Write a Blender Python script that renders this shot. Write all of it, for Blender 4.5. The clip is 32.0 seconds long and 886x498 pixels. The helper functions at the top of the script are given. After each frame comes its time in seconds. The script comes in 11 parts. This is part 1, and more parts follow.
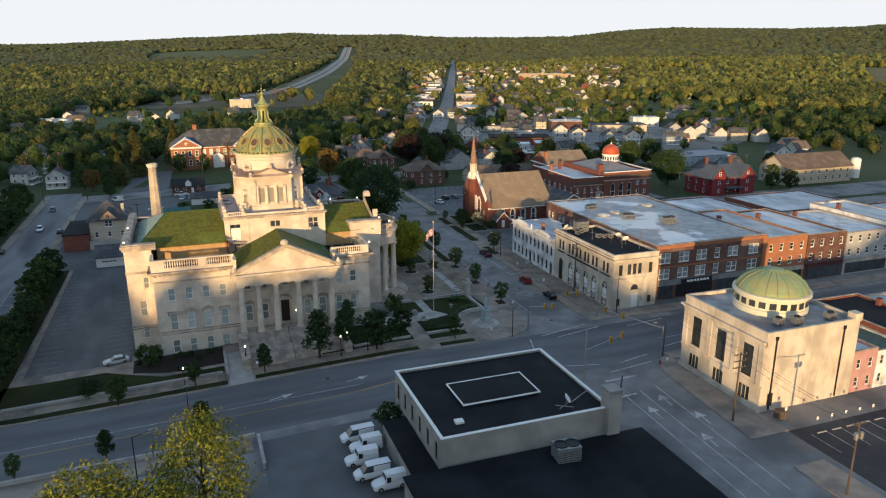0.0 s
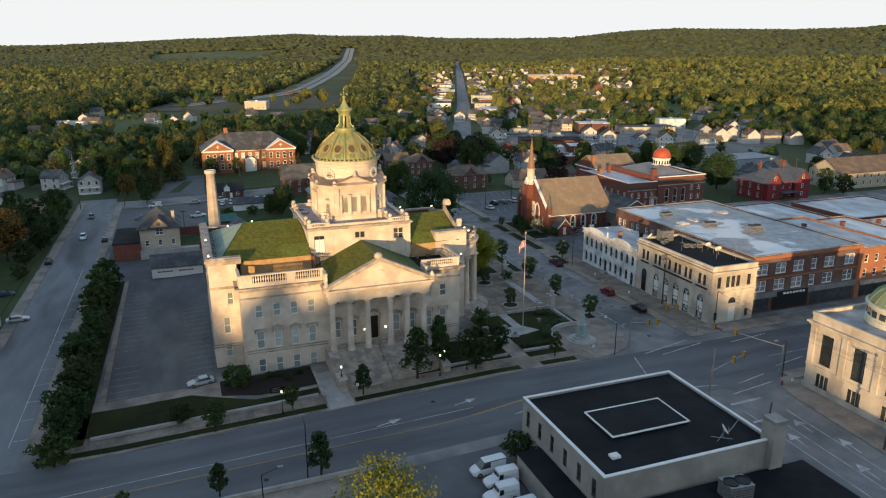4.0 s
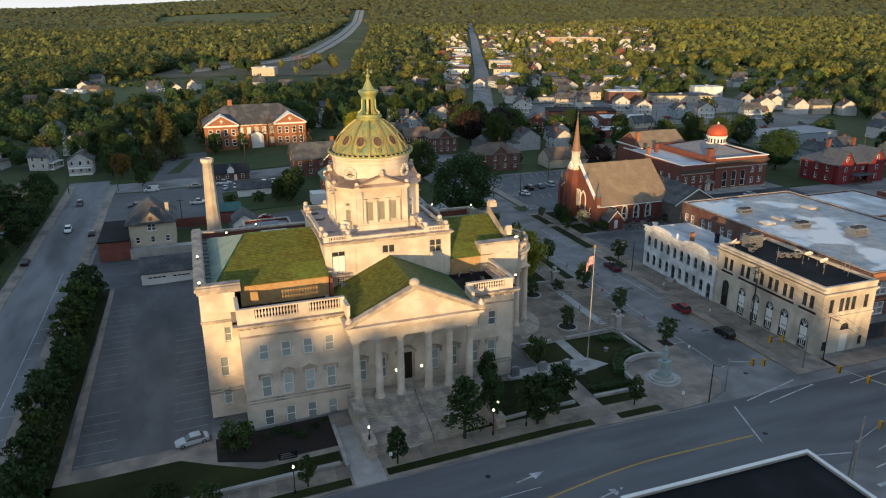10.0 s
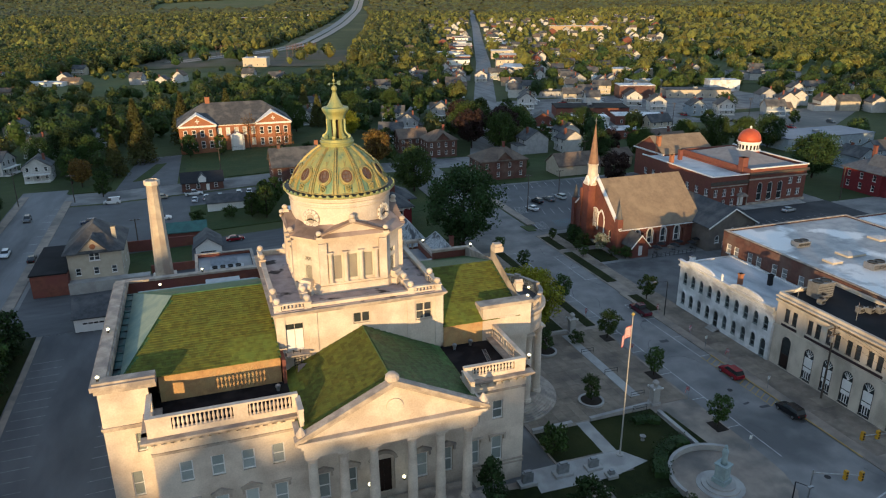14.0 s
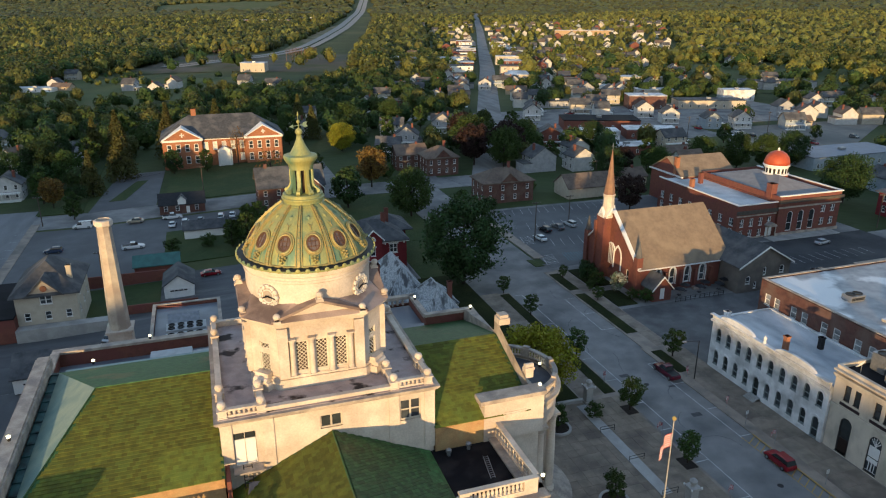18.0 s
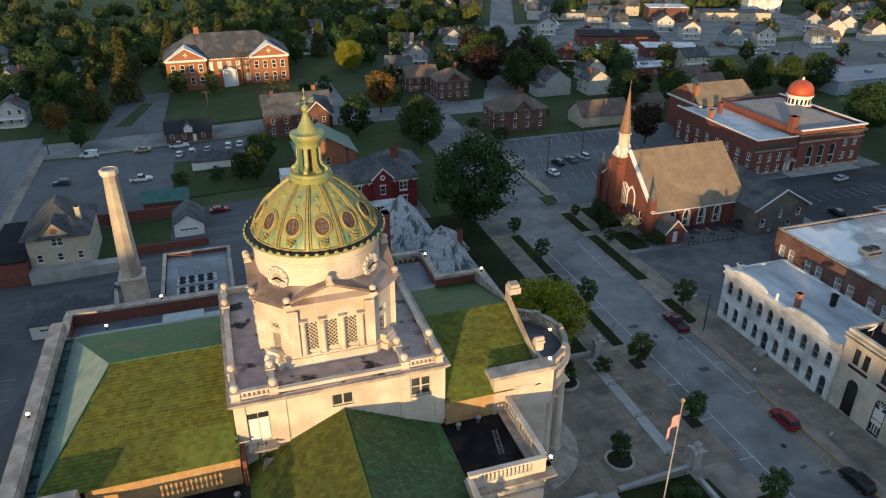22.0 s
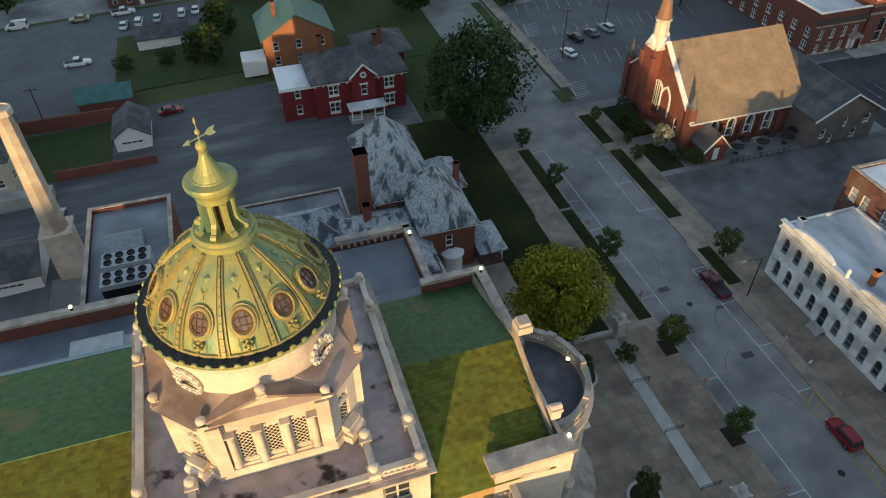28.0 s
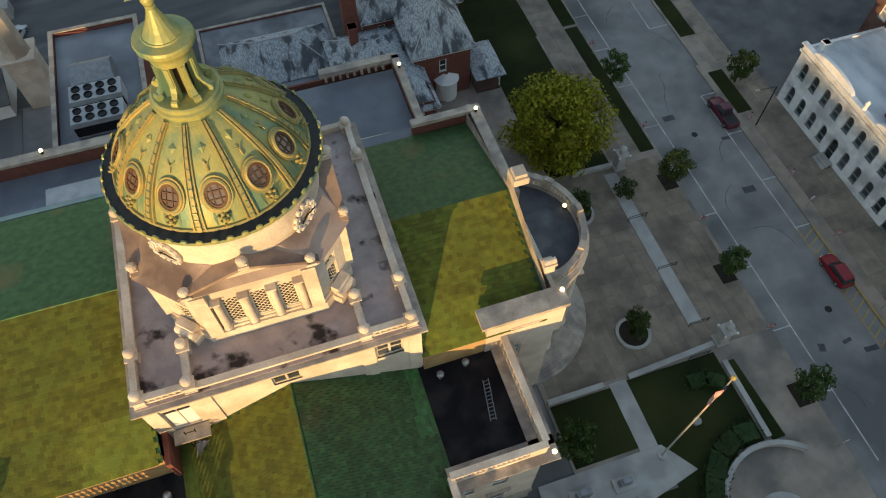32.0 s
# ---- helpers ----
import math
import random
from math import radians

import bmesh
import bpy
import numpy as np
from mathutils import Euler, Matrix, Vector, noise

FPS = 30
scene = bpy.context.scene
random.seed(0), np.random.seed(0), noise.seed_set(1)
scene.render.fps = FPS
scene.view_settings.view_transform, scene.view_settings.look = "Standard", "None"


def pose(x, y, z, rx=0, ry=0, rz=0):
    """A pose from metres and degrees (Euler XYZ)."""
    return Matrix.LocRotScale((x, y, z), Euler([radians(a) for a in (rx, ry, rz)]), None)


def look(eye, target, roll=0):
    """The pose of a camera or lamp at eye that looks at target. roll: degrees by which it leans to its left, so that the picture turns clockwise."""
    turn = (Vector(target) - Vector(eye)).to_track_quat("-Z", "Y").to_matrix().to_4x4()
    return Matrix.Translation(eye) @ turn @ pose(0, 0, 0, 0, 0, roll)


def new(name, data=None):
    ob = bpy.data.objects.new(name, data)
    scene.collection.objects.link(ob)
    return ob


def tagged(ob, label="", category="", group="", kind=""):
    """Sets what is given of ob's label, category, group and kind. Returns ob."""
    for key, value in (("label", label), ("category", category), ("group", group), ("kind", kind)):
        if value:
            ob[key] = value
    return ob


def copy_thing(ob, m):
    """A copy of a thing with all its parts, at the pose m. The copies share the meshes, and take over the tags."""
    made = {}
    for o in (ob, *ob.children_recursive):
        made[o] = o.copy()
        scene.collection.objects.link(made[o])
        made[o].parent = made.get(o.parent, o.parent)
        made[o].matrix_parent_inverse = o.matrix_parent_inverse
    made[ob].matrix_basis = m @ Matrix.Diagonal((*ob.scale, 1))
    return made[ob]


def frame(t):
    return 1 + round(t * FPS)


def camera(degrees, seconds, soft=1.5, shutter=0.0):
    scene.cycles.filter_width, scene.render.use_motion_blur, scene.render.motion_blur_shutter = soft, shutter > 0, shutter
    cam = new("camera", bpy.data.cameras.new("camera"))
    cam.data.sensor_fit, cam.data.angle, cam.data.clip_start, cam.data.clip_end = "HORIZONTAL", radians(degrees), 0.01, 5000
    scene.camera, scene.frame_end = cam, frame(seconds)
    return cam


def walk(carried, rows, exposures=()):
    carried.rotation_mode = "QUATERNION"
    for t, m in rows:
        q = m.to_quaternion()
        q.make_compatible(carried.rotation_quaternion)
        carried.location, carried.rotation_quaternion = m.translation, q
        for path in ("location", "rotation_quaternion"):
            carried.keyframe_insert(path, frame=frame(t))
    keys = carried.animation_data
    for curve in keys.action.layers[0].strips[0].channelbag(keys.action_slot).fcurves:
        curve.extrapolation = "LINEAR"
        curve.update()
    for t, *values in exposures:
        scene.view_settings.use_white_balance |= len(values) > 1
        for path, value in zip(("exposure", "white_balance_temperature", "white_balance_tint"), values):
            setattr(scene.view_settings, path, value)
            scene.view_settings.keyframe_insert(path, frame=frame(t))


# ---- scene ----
cam = camera(64.3, 32.0, soft=1.15)
METRES, EYE, TILT, LEAN, TURN = 150.0, 57.5, -15.8, 0.0, -20.0
ROWS = [
    (0.0, 0.0, 0.0, 0.0, 0.0, 0.0, -0.0),
    (0.5, -0.0169, 0.0053, 0.0017, -0.54, 0.01, 0.16),
    (1.0, -0.0339, 0.011, 0.0036, -0.57, 0.03, 0.17),
    (1.5, -0.0508, 0.0171, 0.0056, -0.5, 0.03, 0.16),
    (2.0, -0.0677, 0.0238, 0.0076, -0.44, 0.04, 0.15),
    (2.5, -0.0846, 0.0308, 0.0099, -0.37, 0.04, 0.12),
    (3.0, -0.101, 0.038, 0.012, -0.3, 0.05, 0.11),
    (3.5, -0.1167, 0.0455, 0.0141, -0.23, 0.06, 0.09),
    (5.5, -0.1635, 0.0802, 0.0212, 0.1, 0.12, 0.1),
    (6.0, -0.1696, 0.0937, 0.0248, 0.16, 0.14, 0.1),
    (6.5, -0.173, 0.1087, 0.0291, 0.24, 0.17, 0.09),
    (7.0, -0.1747, 0.1252, 0.0345, 0.33, 0.19, 0.09),
    (7.5, -0.1751, 0.143, 0.0408, 0.41, 0.21, 0.07),
    (8.0, -0.1752, 0.1621, 0.0477, 0.51, 0.23, 0.06),
    (8.5, -0.175, 0.1821, 0.0548, 0.58, 0.24, 0.04),
    (9.0, -0.1745, 0.2028, 0.0615, 0.64, -0.1, 0.04),
    (9.5, -0.1741, 0.2239, 0.0683, 0.66, -1.34, 0.02),
    (10.0, -0.1734, 0.2441, 0.0747, 0.68, -2.8, 0.04),
    (10.5, -0.1728, 0.2669, 0.0824, 0.69, -3.16, 0.04),
    (11.0, -0.1719, 0.2902, 0.0898, 0.69, -3.17, 0.03),
    (11.5, -0.1711, 0.3139, 0.0969, 0.7, -3.19, 0.03),
    (12.0, -0.1701, 0.3378, 0.104, 0.71, -3.29, 0.03),
    (12.5, -0.1692, 0.3618, 0.111, 0.72, -3.54, 0.02),
    (13.0, -0.1683, 0.3862, 0.1182, 0.74, -3.74, -0.0),
    (13.5, -0.1675, 0.4107, 0.1254, 0.76, -3.75, -0.01),
    (14.0, -0.1665, 0.4351, 0.1326, 0.78, -3.75, -0.03),
    (14.5, -0.1656, 0.459, 0.1395, 0.81, -3.75, -0.04),
    (16.5, -0.1627, 0.5409, 0.1648, 0.95, -3.65, -0.17),
    (17.0, -0.1618, 0.5542, 0.171, 0.91, -3.62, -0.21),
    (17.5, -0.1613, 0.5606, 0.1759, 0.89, -3.6, -0.27),
    (18.0, -0.161, 0.5613, 0.1803, 1.04, -3.58, -0.38),
    (18.5, -0.161, 0.5602, 0.1857, 1.69, -3.57, -0.62),
    (19.0, -0.1609, 0.5584, 0.1912, 2.22, -3.57, -0.79),
    (19.5, -0.1613, 0.5573, 0.1966, 2.2, -3.58, -0.81),
    (20.0, -0.1617, 0.5576, 0.2026, 2.19, -3.57, -0.81),
    (20.5, -0.1622, 0.5599, 0.2087, 2.13, -4.15, -0.77),
    (21.0, -0.1625, 0.564, 0.2152, 2.05, -5.88, -0.72),
    (21.5, -0.1627, 0.5694, 0.2219, 1.95, -8.5, -0.65),
    (22.0, -0.1629, 0.5769, 0.229, 1.86, -11.21, -0.62),
    (22.5, -0.1631, 0.5858, 0.2361, 1.78, -13.88, -0.56),
    (23.0, -0.1629, 0.5957, 0.2437, 1.85, -16.69, -0.53),
    (23.5, -0.1629, 0.6079, 0.252, 1.71, -19.69, -0.49),
    (24.0, -0.1629, 0.6219, 0.2607, 1.85, -22.33, -0.47),
    (24.5, -0.163, 0.6384, 0.2701, 1.85, -24.06, -0.47),
    (25.0, -0.163, 0.6563, 0.2793, 1.71, -24.05, -0.45),
    (25.5, -0.1629, 0.6755, 0.2884, 1.74, -24.05, -0.45),
    (26.0, -0.1627, 0.6959, 0.2959, 1.78, -24.03, -0.45),
    (26.5, -0.1625, 0.7176, 0.3021, 1.81, -24.02, -0.43),
    (28.5, -0.1592, 0.7701, 0.3192, 1.908, -28.3443, -0.3454),
    (29.0, -0.1587, 0.7715, 0.3198, 1.8151, -31.4592, -0.3657),
    (29.5, -0.1582, 0.7733, 0.3205, 1.7622, -34.2041, -0.366),
    (30.0, -0.158, 0.7763, 0.3218, 1.7293, -36.7289, -0.3663),
    (30.5, -0.1579, 0.7805, 0.3234, 1.6864, -39.2738, -0.3666),
    (31.0, -0.1577, 0.786, 0.3251, 1.6835, -41.6787, -0.3369),
    (31.5, -0.1579, 0.7937, 0.3271, 1.6706, -42.3136, -0.3372),
    (32.0, -0.1578, 0.7998, 0.3291, 1.6777, -42.2785, -0.3375),
]
walk(cam, [(t, pose(0, 0, EYE, TILT, LEAN, TURN) @ pose(METRES * x, METRES * y, METRES * z, 90 + pitch, roll, yaw)) for t, x, y, z, yaw, pitch, roll in ROWS],
     exposures=[(0.0, 2.02, 5680.0, 14.0), (3.0, 2.02, 5760.0, 14.0), (7.0, 2.02, 5950.0, 15.0), (10.0, 2.02, 5800.0, 14.5), (14.0, 2.02, 5600.0, 14.0), (21.0, 2.02, 5640.0, 14.0), (26.0, 2.05, 6050.0, 13.0), (29.0, 2.11, 6180.0, 12.5), (32.0, 2.10, 6400.0, 11.5)])

# ---- world and sun ----
SUN_EL, SUN_AZ = 3.6, 210.0      # degrees; azimuth from +y towards +x
world = bpy.data.worlds.new("sky")
scene.world = world
world.use_nodes = True
wn = world.node_tree
sky = wn.nodes.new("ShaderNodeTexSky")
sky.sky_type = "NISHITA"
sky.sun_disc = False
sky.sun_elevation, sky.sun_rotation = radians(SUN_EL), radians(SUN_AZ)
sky.air_density, sky.dust_density, sky.ozone_density = 1.0, 0.15, 1.5
hsv = wn.nodes.new("ShaderNodeHueSaturation")
hsv.inputs["Saturation"].default_value = 0.74
wn.links.new(sky.outputs[0], hsv.inputs["Color"])
sky_cap = wn.nodes.new("ShaderNodeMix")          # caps the sky's colour at pale cream, so the low sky doesn't clip
sky_cap.data_type, sky_cap.blend_type = "RGBA", "DARKEN"
sky_cap.inputs["Factor"].default_value = 1.0
wn.links.new(hsv.outputs[0], sky_cap.inputs["A"])
sky_cap.inputs["B"].default_value = (1.54, 1.49, 1.30, 1)
wn.links.new(sky_cap.outputs["Result"], wn.nodes["Background"].inputs[0])
wn.nodes["Background"].inputs[1].default_value = 0.15
sun_data = bpy.data.lights.new("sun", "SUN")
sun_data.energy, sun_data.angle, sun_data.color = 1.72, radians(0.45), (1.0, 0.62, 0.235)
sun = new("sun", sun_data)
_e, _a = radians(SUN_EL), radians(SUN_AZ)
SUN_TO = Vector((math.sin(_a) * math.cos(_e), math.cos(_a) * math.cos(_e), math.sin(_e)))
sun.matrix_world = look(SUN_TO * 300, (0, 0, 0))

# ---- materials ----
MATS = {}


def mat(name, a, b=None, scale=1.0, rough=0.8, metal=0.0, bump=0.0, fine=12.0, c=None, big=0.08, isl=0.0, rnd=0.0, spec=0.3, stretch=None, emit=None, sharp=0.15, stain=(0.46, 0.64)):
    """A surface of two colours mixed at one scale, a third stain colour at a larger one, fine grain and relief."""
    if name in MATS:
        return MATS[name]
    m = MATS[name] = bpy.data.materials.new(name)
    m.use_nodes = True
    nt = m.node_tree
    N, L = nt.nodes, nt.links
    p = N["Principled BSDF"]
    p.inputs["Roughness"].default_value, p.inputs["Metallic"].default_value = rough, metal
    p.inputs["Specular IOR Level"].default_value = spec
    b = b or tuple(v * 0.8 for v in a)
    geo = N.new("ShaderNodeNewGeometry")
    pos = geo.outputs["Position"]
    if stretch:
        mp = N.new("ShaderNodeMapping")
        mp.inputs["Scale"].default_value = stretch
        L.new(pos, mp.inputs["Vector"])
        pos = mp.outputs[0]

    def noise_at(s, detail=4.0):
        n = N.new("ShaderNodeTexNoise")
        n.inputs["Scale"].default_value, n.inputs["Detail"].default_value = s, detail
        L.new(pos, n.inputs["Vector"])
        return n.outputs["Fac"]

    def ramp(fac, lo, hi):
        r = N.new("ShaderNodeMapRange")
        r.inputs["From Min"].default_value, r.inputs["From Max"].default_value = lo, hi
        L.new(fac, r.inputs["Value"])
        return r.outputs[0]

    def mix(fac, x, y, mode="MIX"):
        k = N.new("ShaderNodeMix")
        k.data_type, k.blend_type = "RGBA", mode
        if isinstance(fac, (int, float)):
            k.inputs[0].default_value = fac
        else:
            L.new(fac, k.inputs[0])
        for v, i in ((x, 6), (y, 7)):
            if isinstance(v, tuple):
                k.inputs[i].default_value = (*v, 1)
            else:
                L.new(v, k.inputs[i])
        return k.outputs[2]

    col = mix(ramp(noise_at(scale, 4.0 if sharp > 0.1 else 9.0), 0.5 - sharp, 0.5 + sharp), a, b)
    if c:
        col = mix(ramp(noise_at(big, 5.0), *stain), col, c)
    g = noise_at(fine, 3.0)
    col = mix(0.22, col, mix(ramp(g, 0.3, 0.7), (0.25, 0.25, 0.25), (1, 1, 1)), "MULTIPLY")
    for amount, src in ((isl, "i"), (rnd, "o")):
        if amount:
            if src == "i":
                f = geo.outputs["Random Per Island"]
            else:
                f = N.new("ShaderNodeObjectInfo").outputs["Random"]
            hs = N.new("ShaderNodeHueSaturation")
            L.new(ramp2(N, L, f, 1 - amount, 1 + amount), hs.inputs["Value"])
            L.new(ramp2(N, L, f, 0.5 - amount * 0.05, 0.5 + amount * 0.05), hs.inputs["Hue"])
            L.new(col, hs.inputs["Color"])
            col = hs.outputs[0]
    L.new(col, p.inputs["Base Color"])
    if bump:
        bn = N.new("ShaderNodeBump")
        bn.inputs["Strength"].default_value, bn.inputs["Distance"].default_value = 1.0, bump
        L.new(g, bn.inputs["Height"])
        L.new(bn.outputs[0], p.inputs["Normal"])
    if emit:
        p.inputs["Emission Color"].default_value, p.inputs["Emission Strength"].default_value = (*emit[:3], 1), emit[3]
    return m


def ramp2(N, L, f, lo, hi):
    r = N.new("ShaderNodeMapRange")
    r.inputs["To Min"].default_value, r.inputs["To Max"].default_value = lo, hi
    L.new(f, r.inputs["Value"])
    return r.outputs[0]


STONE = mat("limestone", (0.68, 0.60, 0.505), (0.58, 0.505, 0.42), 0.5, 0.85, bump=0.02, fine=5, c=(0.49, 0.415, 0.34), big=0.25)
STONE2 = mat("weathered limestone", (0.48, 0.415, 0.345), (0.34, 0.29, 0.24), 0.8, 0.9, bump=0.02, fine=6, c=(0.26, 0.23, 0.21), big=0.4)
TERRACE = mat("stained roof paving", (0.42, 0.325, 0.28), (0.32, 0.25, 0.22), 0.5, 0.85, bump=0.01, c=(0.15, 0.11, 0.095), big=0.17)
TERRACE2 = mat("rain-stained grey roof paving", (0.44, 0.37, 0.355), (0.33, 0.275, 0.265), 0.8, 0.75, bump=0.008, c=(0.035, 0.026, 0.024), big=0.42, stain=(0.58, 0.66))
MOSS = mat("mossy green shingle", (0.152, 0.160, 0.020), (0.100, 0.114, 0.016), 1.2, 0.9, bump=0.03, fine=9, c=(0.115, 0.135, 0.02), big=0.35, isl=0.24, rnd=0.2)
# second tone puts shade into the shingle colour, for slopes turned from the sun
MOSS_SHADE = mat("shade-toned blue green shingle", (0.066, 0.142, 0.044), (0.038, 0.092, 0.028), 1.6, 0.6, bump=0.03, fine=9, c=(0.15, 0.125, 0.045), big=0.16, isl=0.28, rnd=0.25, stain=(0.56, 0.72))
COPPER = mat("pale green copper", (0.27, 0.33, 0.25), (0.20, 0.27, 0.22), 0.7, 0.6, 0.1, bump=0.01, c=(0.16, 0.24, 0.21), big=0.3)
COPPERD = mat("dark green copper gutter", (0.06, 0.14, 0.13), (0.04, 0.09, 0.09), 1.5, 0.5, 0.2, c=(0.02, 0.03, 0.03), big=0.7)
DOMEM = mat("gilded green dome copper", (0.36, 0.345, 0.115), (0.285, 0.31, 0.13), 0.9, 0.46, 0.12, bump=0.015, fine=7, c=(0.13, 0.235, 0.155), big=0.55, stretch=(1, 1, 0.28), stain=(0.48, 0.66))
DOMER = mat("dome rib", (0.38, 0.29, 0.10), (0.25, 0.25, 0.11), 2.2, 0.5, 0.12, bump=0.02)
VERDI = mat("streaked verdigris", (0.11, 0.21, 0.15), (0.16, 0.25, 0.15), 1.6, 0.6, 0.05, bump=0.015, c=(0.055, 0.09, 0.075), big=0.9)
DOMED = mat("black gutter", (0.02, 0.022, 0.025), (0.03, 0.035, 0.035), 2.0, 0.6)
BRICK = mat("red brick", (0.20, 0.078, 0.053), (0.15, 0.058, 0.042), 1.5, 0.85, bump=0.02, fine=9, c=(0.17, 0.06, 0.05), big=0.3)
BRICKD = mat("dark brown brick", (0.14, 0.066, 0.052), (0.095, 0.048, 0.04), 1.5, 0.85, bump=0.02, fine=9, c=(0.15, 0.10, 0.08), big=0.3)
BRICKR = mat("dark red painted brick", (0.19, 0.025, 0.03), (0.15, 0.02, 0.025), 1.5, 0.7, bump=0.02, fine=9)
BRICKO = mat("orange brick", (0.36, 0.155, 0.075), (0.28, 0.12, 0.06), 1.5, 0.85, bump=0.02, fine=9, c=(0.28, 0.12, 0.07), big=0.3)
OLDBRICK = mat("patchy old brick", (0.46, 0.29, 0.13), (0.32, 0.19, 0.09), 1.2, 0.9, bump=0.03, fine=7, c=(0.42, 0.30, 0.14), big=0.6)
WHITE = mat("white paint", (0.78, 0.78, 0.76), (0.72, 0.72, 0.71), 1.0, 0.6)
WHITEB = mat("white painted brick", (0.80, 0.805, 0.81), (0.66, 0.67, 0.685), 0.9, 0.8, bump=0.015, fine=8, c=(0.45, 0.455, 0.46), big=0.35)
CREAM = mat("cream limestone", (0.62, 0.555, 0.46), (0.52, 0.465, 0.385), 0.6, 0.85, bump=0.015, c=(0.40, 0.355, 0.295), big=0.3, stretch=(1, 1, 0.5))
TAN = mat("tan siding", (0.50, 0.45, 0.36), (0.44, 0.39, 0.31), 0.8, 0.8)
SIDEC = [mat("siding " + n, c, None, 0.8, 0.8) for n, c in (("white", (0.55, 0.55, 0.54)), ("cream", (0.48, 0.44, 0.36)), ("grey", (0.38, 0.39, 0.41)), ("tan", (0.45, 0.37, 0.27)), ("blue grey", (0.30, 0.36, 0.42)))]
BLACKROOF = mat("black membrane roof", (0.012, 0.013, 0.017), (0.008, 0.009, 0.012), 0.4, 0.85, c=(0.018, 0.019, 0.023), big=0.15, spec=0.15)
GREYROOF = mat("silver membrane roof", (0.50, 0.52, 0.545), (0.31, 0.33, 0.355), 0.4, 0.55, c=(0.74, 0.76, 0.78), big=0.12, stretch=(1.0, 0.45, 1.0))
SHINGLE = mat("grey asphalt shingle", (0.080, 0.084, 0.092), (0.058, 0.061, 0.066), 1.4, 0.9, bump=0.02, c=(0.13, 0.13, 0.13), big=0.3)
SHINGLEB = mat("brown asphalt shingle", (0.15, 0.115, 0.09), (0.11, 0.085, 0.07), 1.4, 0.9, bump=0.02, c=(0.18, 0.14, 0.11), big=0.3)
CHROOF = mat("tan church shingle", (0.25, 0.19, 0.13), (0.20, 0.155, 0.11), 1.4, 0.9, bump=0.02, c=(0.28, 0.22, 0.15), big=0.3)
SLATE = mat("flaking white slate", (0.46, 0.49, 0.51), (0.23, 0.25, 0.27), 2.6, 0.8, bump=0.03, fine=6, c=(0.085, 0.092, 0.10), big=0.36, sharp=0.10, stretch=(2.2, 1.0, 0.6), stain=(0.50, 0.60))
GREENROOF = mat("teal metal roof", (0.07, 0.17, 0.15), (0.06, 0.13, 0.12), 0.8, 0.5, 0.2)
REDROOF = mat("red metal roof", (0.40, 0.035, 0.03), (0.34, 0.03, 0.03), 0.8, 0.5)
REDDOME = mat("orange red dome", (0.50, 0.10, 0.035), (0.42, 0.08, 0.03), 0.8, 0.5, 0.1, c=(0.36, 0.08, 0.04), big=0.5)
ASPHALT = mat("worn asphalt", (0.262, 0.256, 0.248), (0.205, 0.202, 0.198), 0.35, 0.9, bump=0.01, fine=20, c=(0.125, 0.126, 0.127), big=0.09)
ASPHALT2 = mat("dark new asphalt", (0.045, 0.047, 0.053), (0.035, 0.037, 0.042), 0.5, 0.85, bump=0.01, fine=20, c=(0.065, 0.067, 0.07), big=0.1)
ASPHALT3 = mat("lot asphalt", (0.14, 0.142, 0.147), (0.115, 0.117, 0.122), 0.3, 0.9, bump=0.01, fine=20, c=(0.10, 0.101, 0.106), big=0.05)
CONC = mat("pavement concrete", (0.31, 0.26, 0.215), (0.24, 0.20, 0.168), 0.5, 0.9, bump=0.008, fine=14, c=(0.155, 0.14, 0.125), big=0.2, rnd=0.14)
CONCL = mat("pale concrete", (0.42, 0.41, 0.39), (0.36, 0.35, 0.33), 0.7, 0.9, bump=0.008, fine=14, c=(0.30, 0.29, 0.28), big=0.3, rnd=0.06)
GRASS = mat("mown grass", (0.023, 0.031, 0.009), (0.015, 0.021, 0.007), 0.8, 0.95, bump=0.05, fine=15, c=(0.036, 0.042, 0.013), big=0.1, spec=0.12)
GRASS2 = mat("rough grass", (0.045, 0.070, 0.018), (0.032, 0.052, 0.014), 0.8, 0.95, bump=0.05, fine=15, c=(0.060, 0.075, 0.022), big=0.1)
SOIL = mat("dark mulch", (0.030, 0.022, 0.018), (0.020, 0.015, 0.012), 2.0, 0.95, bump=0.05, fine=10)
LINE = mat("white road paint", (0.62, 0.62, 0.60), (0.42, 0.42, 0.42), 1.5, 0.8, c=(0.30, 0.30, 0.30), big=0.5)
YELLOW = mat("yellow road paint", (0.50, 0.32, 0.07), (0.36, 0.25, 0.08), 1.5, 0.8)
GLASS = mat("window glass", (0.05, 0.06, 0.065), (0.03, 0.035, 0.04), 0.7, 0.08, spec=0.6, rnd=0.5)
GLASSB = mat("window with pale blind", (0.36, 0.40, 0.39), (0.27, 0.31, 0.305), 0.3, 0.12, spec=0.6, rnd=0.55)
DARK = mat("dark painted metal", (0.025, 0.025, 0.027), (0.018, 0.018, 0.02), 2.0, 0.5, 0.3)
STEEL = mat("galvanised steel", (0.34, 0.35, 0.36), (0.26, 0.27, 0.28), 2.0, 0.45, 0.6)
WOODP = mat("weathered pole wood", (0.10, 0.08, 0.065), (0.07, 0.055, 0.045), 3.0, 0.9, stretch=(1, 1, 0.1))
BARK = mat("bark", (0.055, 0.042, 0.033), (0.035, 0.028, 0.022), 3.0, 0.95, bump=0.03, fine=8)
BRONZE = mat("verdigris statue", (0.34, 0.42, 0.42), (0.26, 0.33, 0.34), 2.0, 0.7)
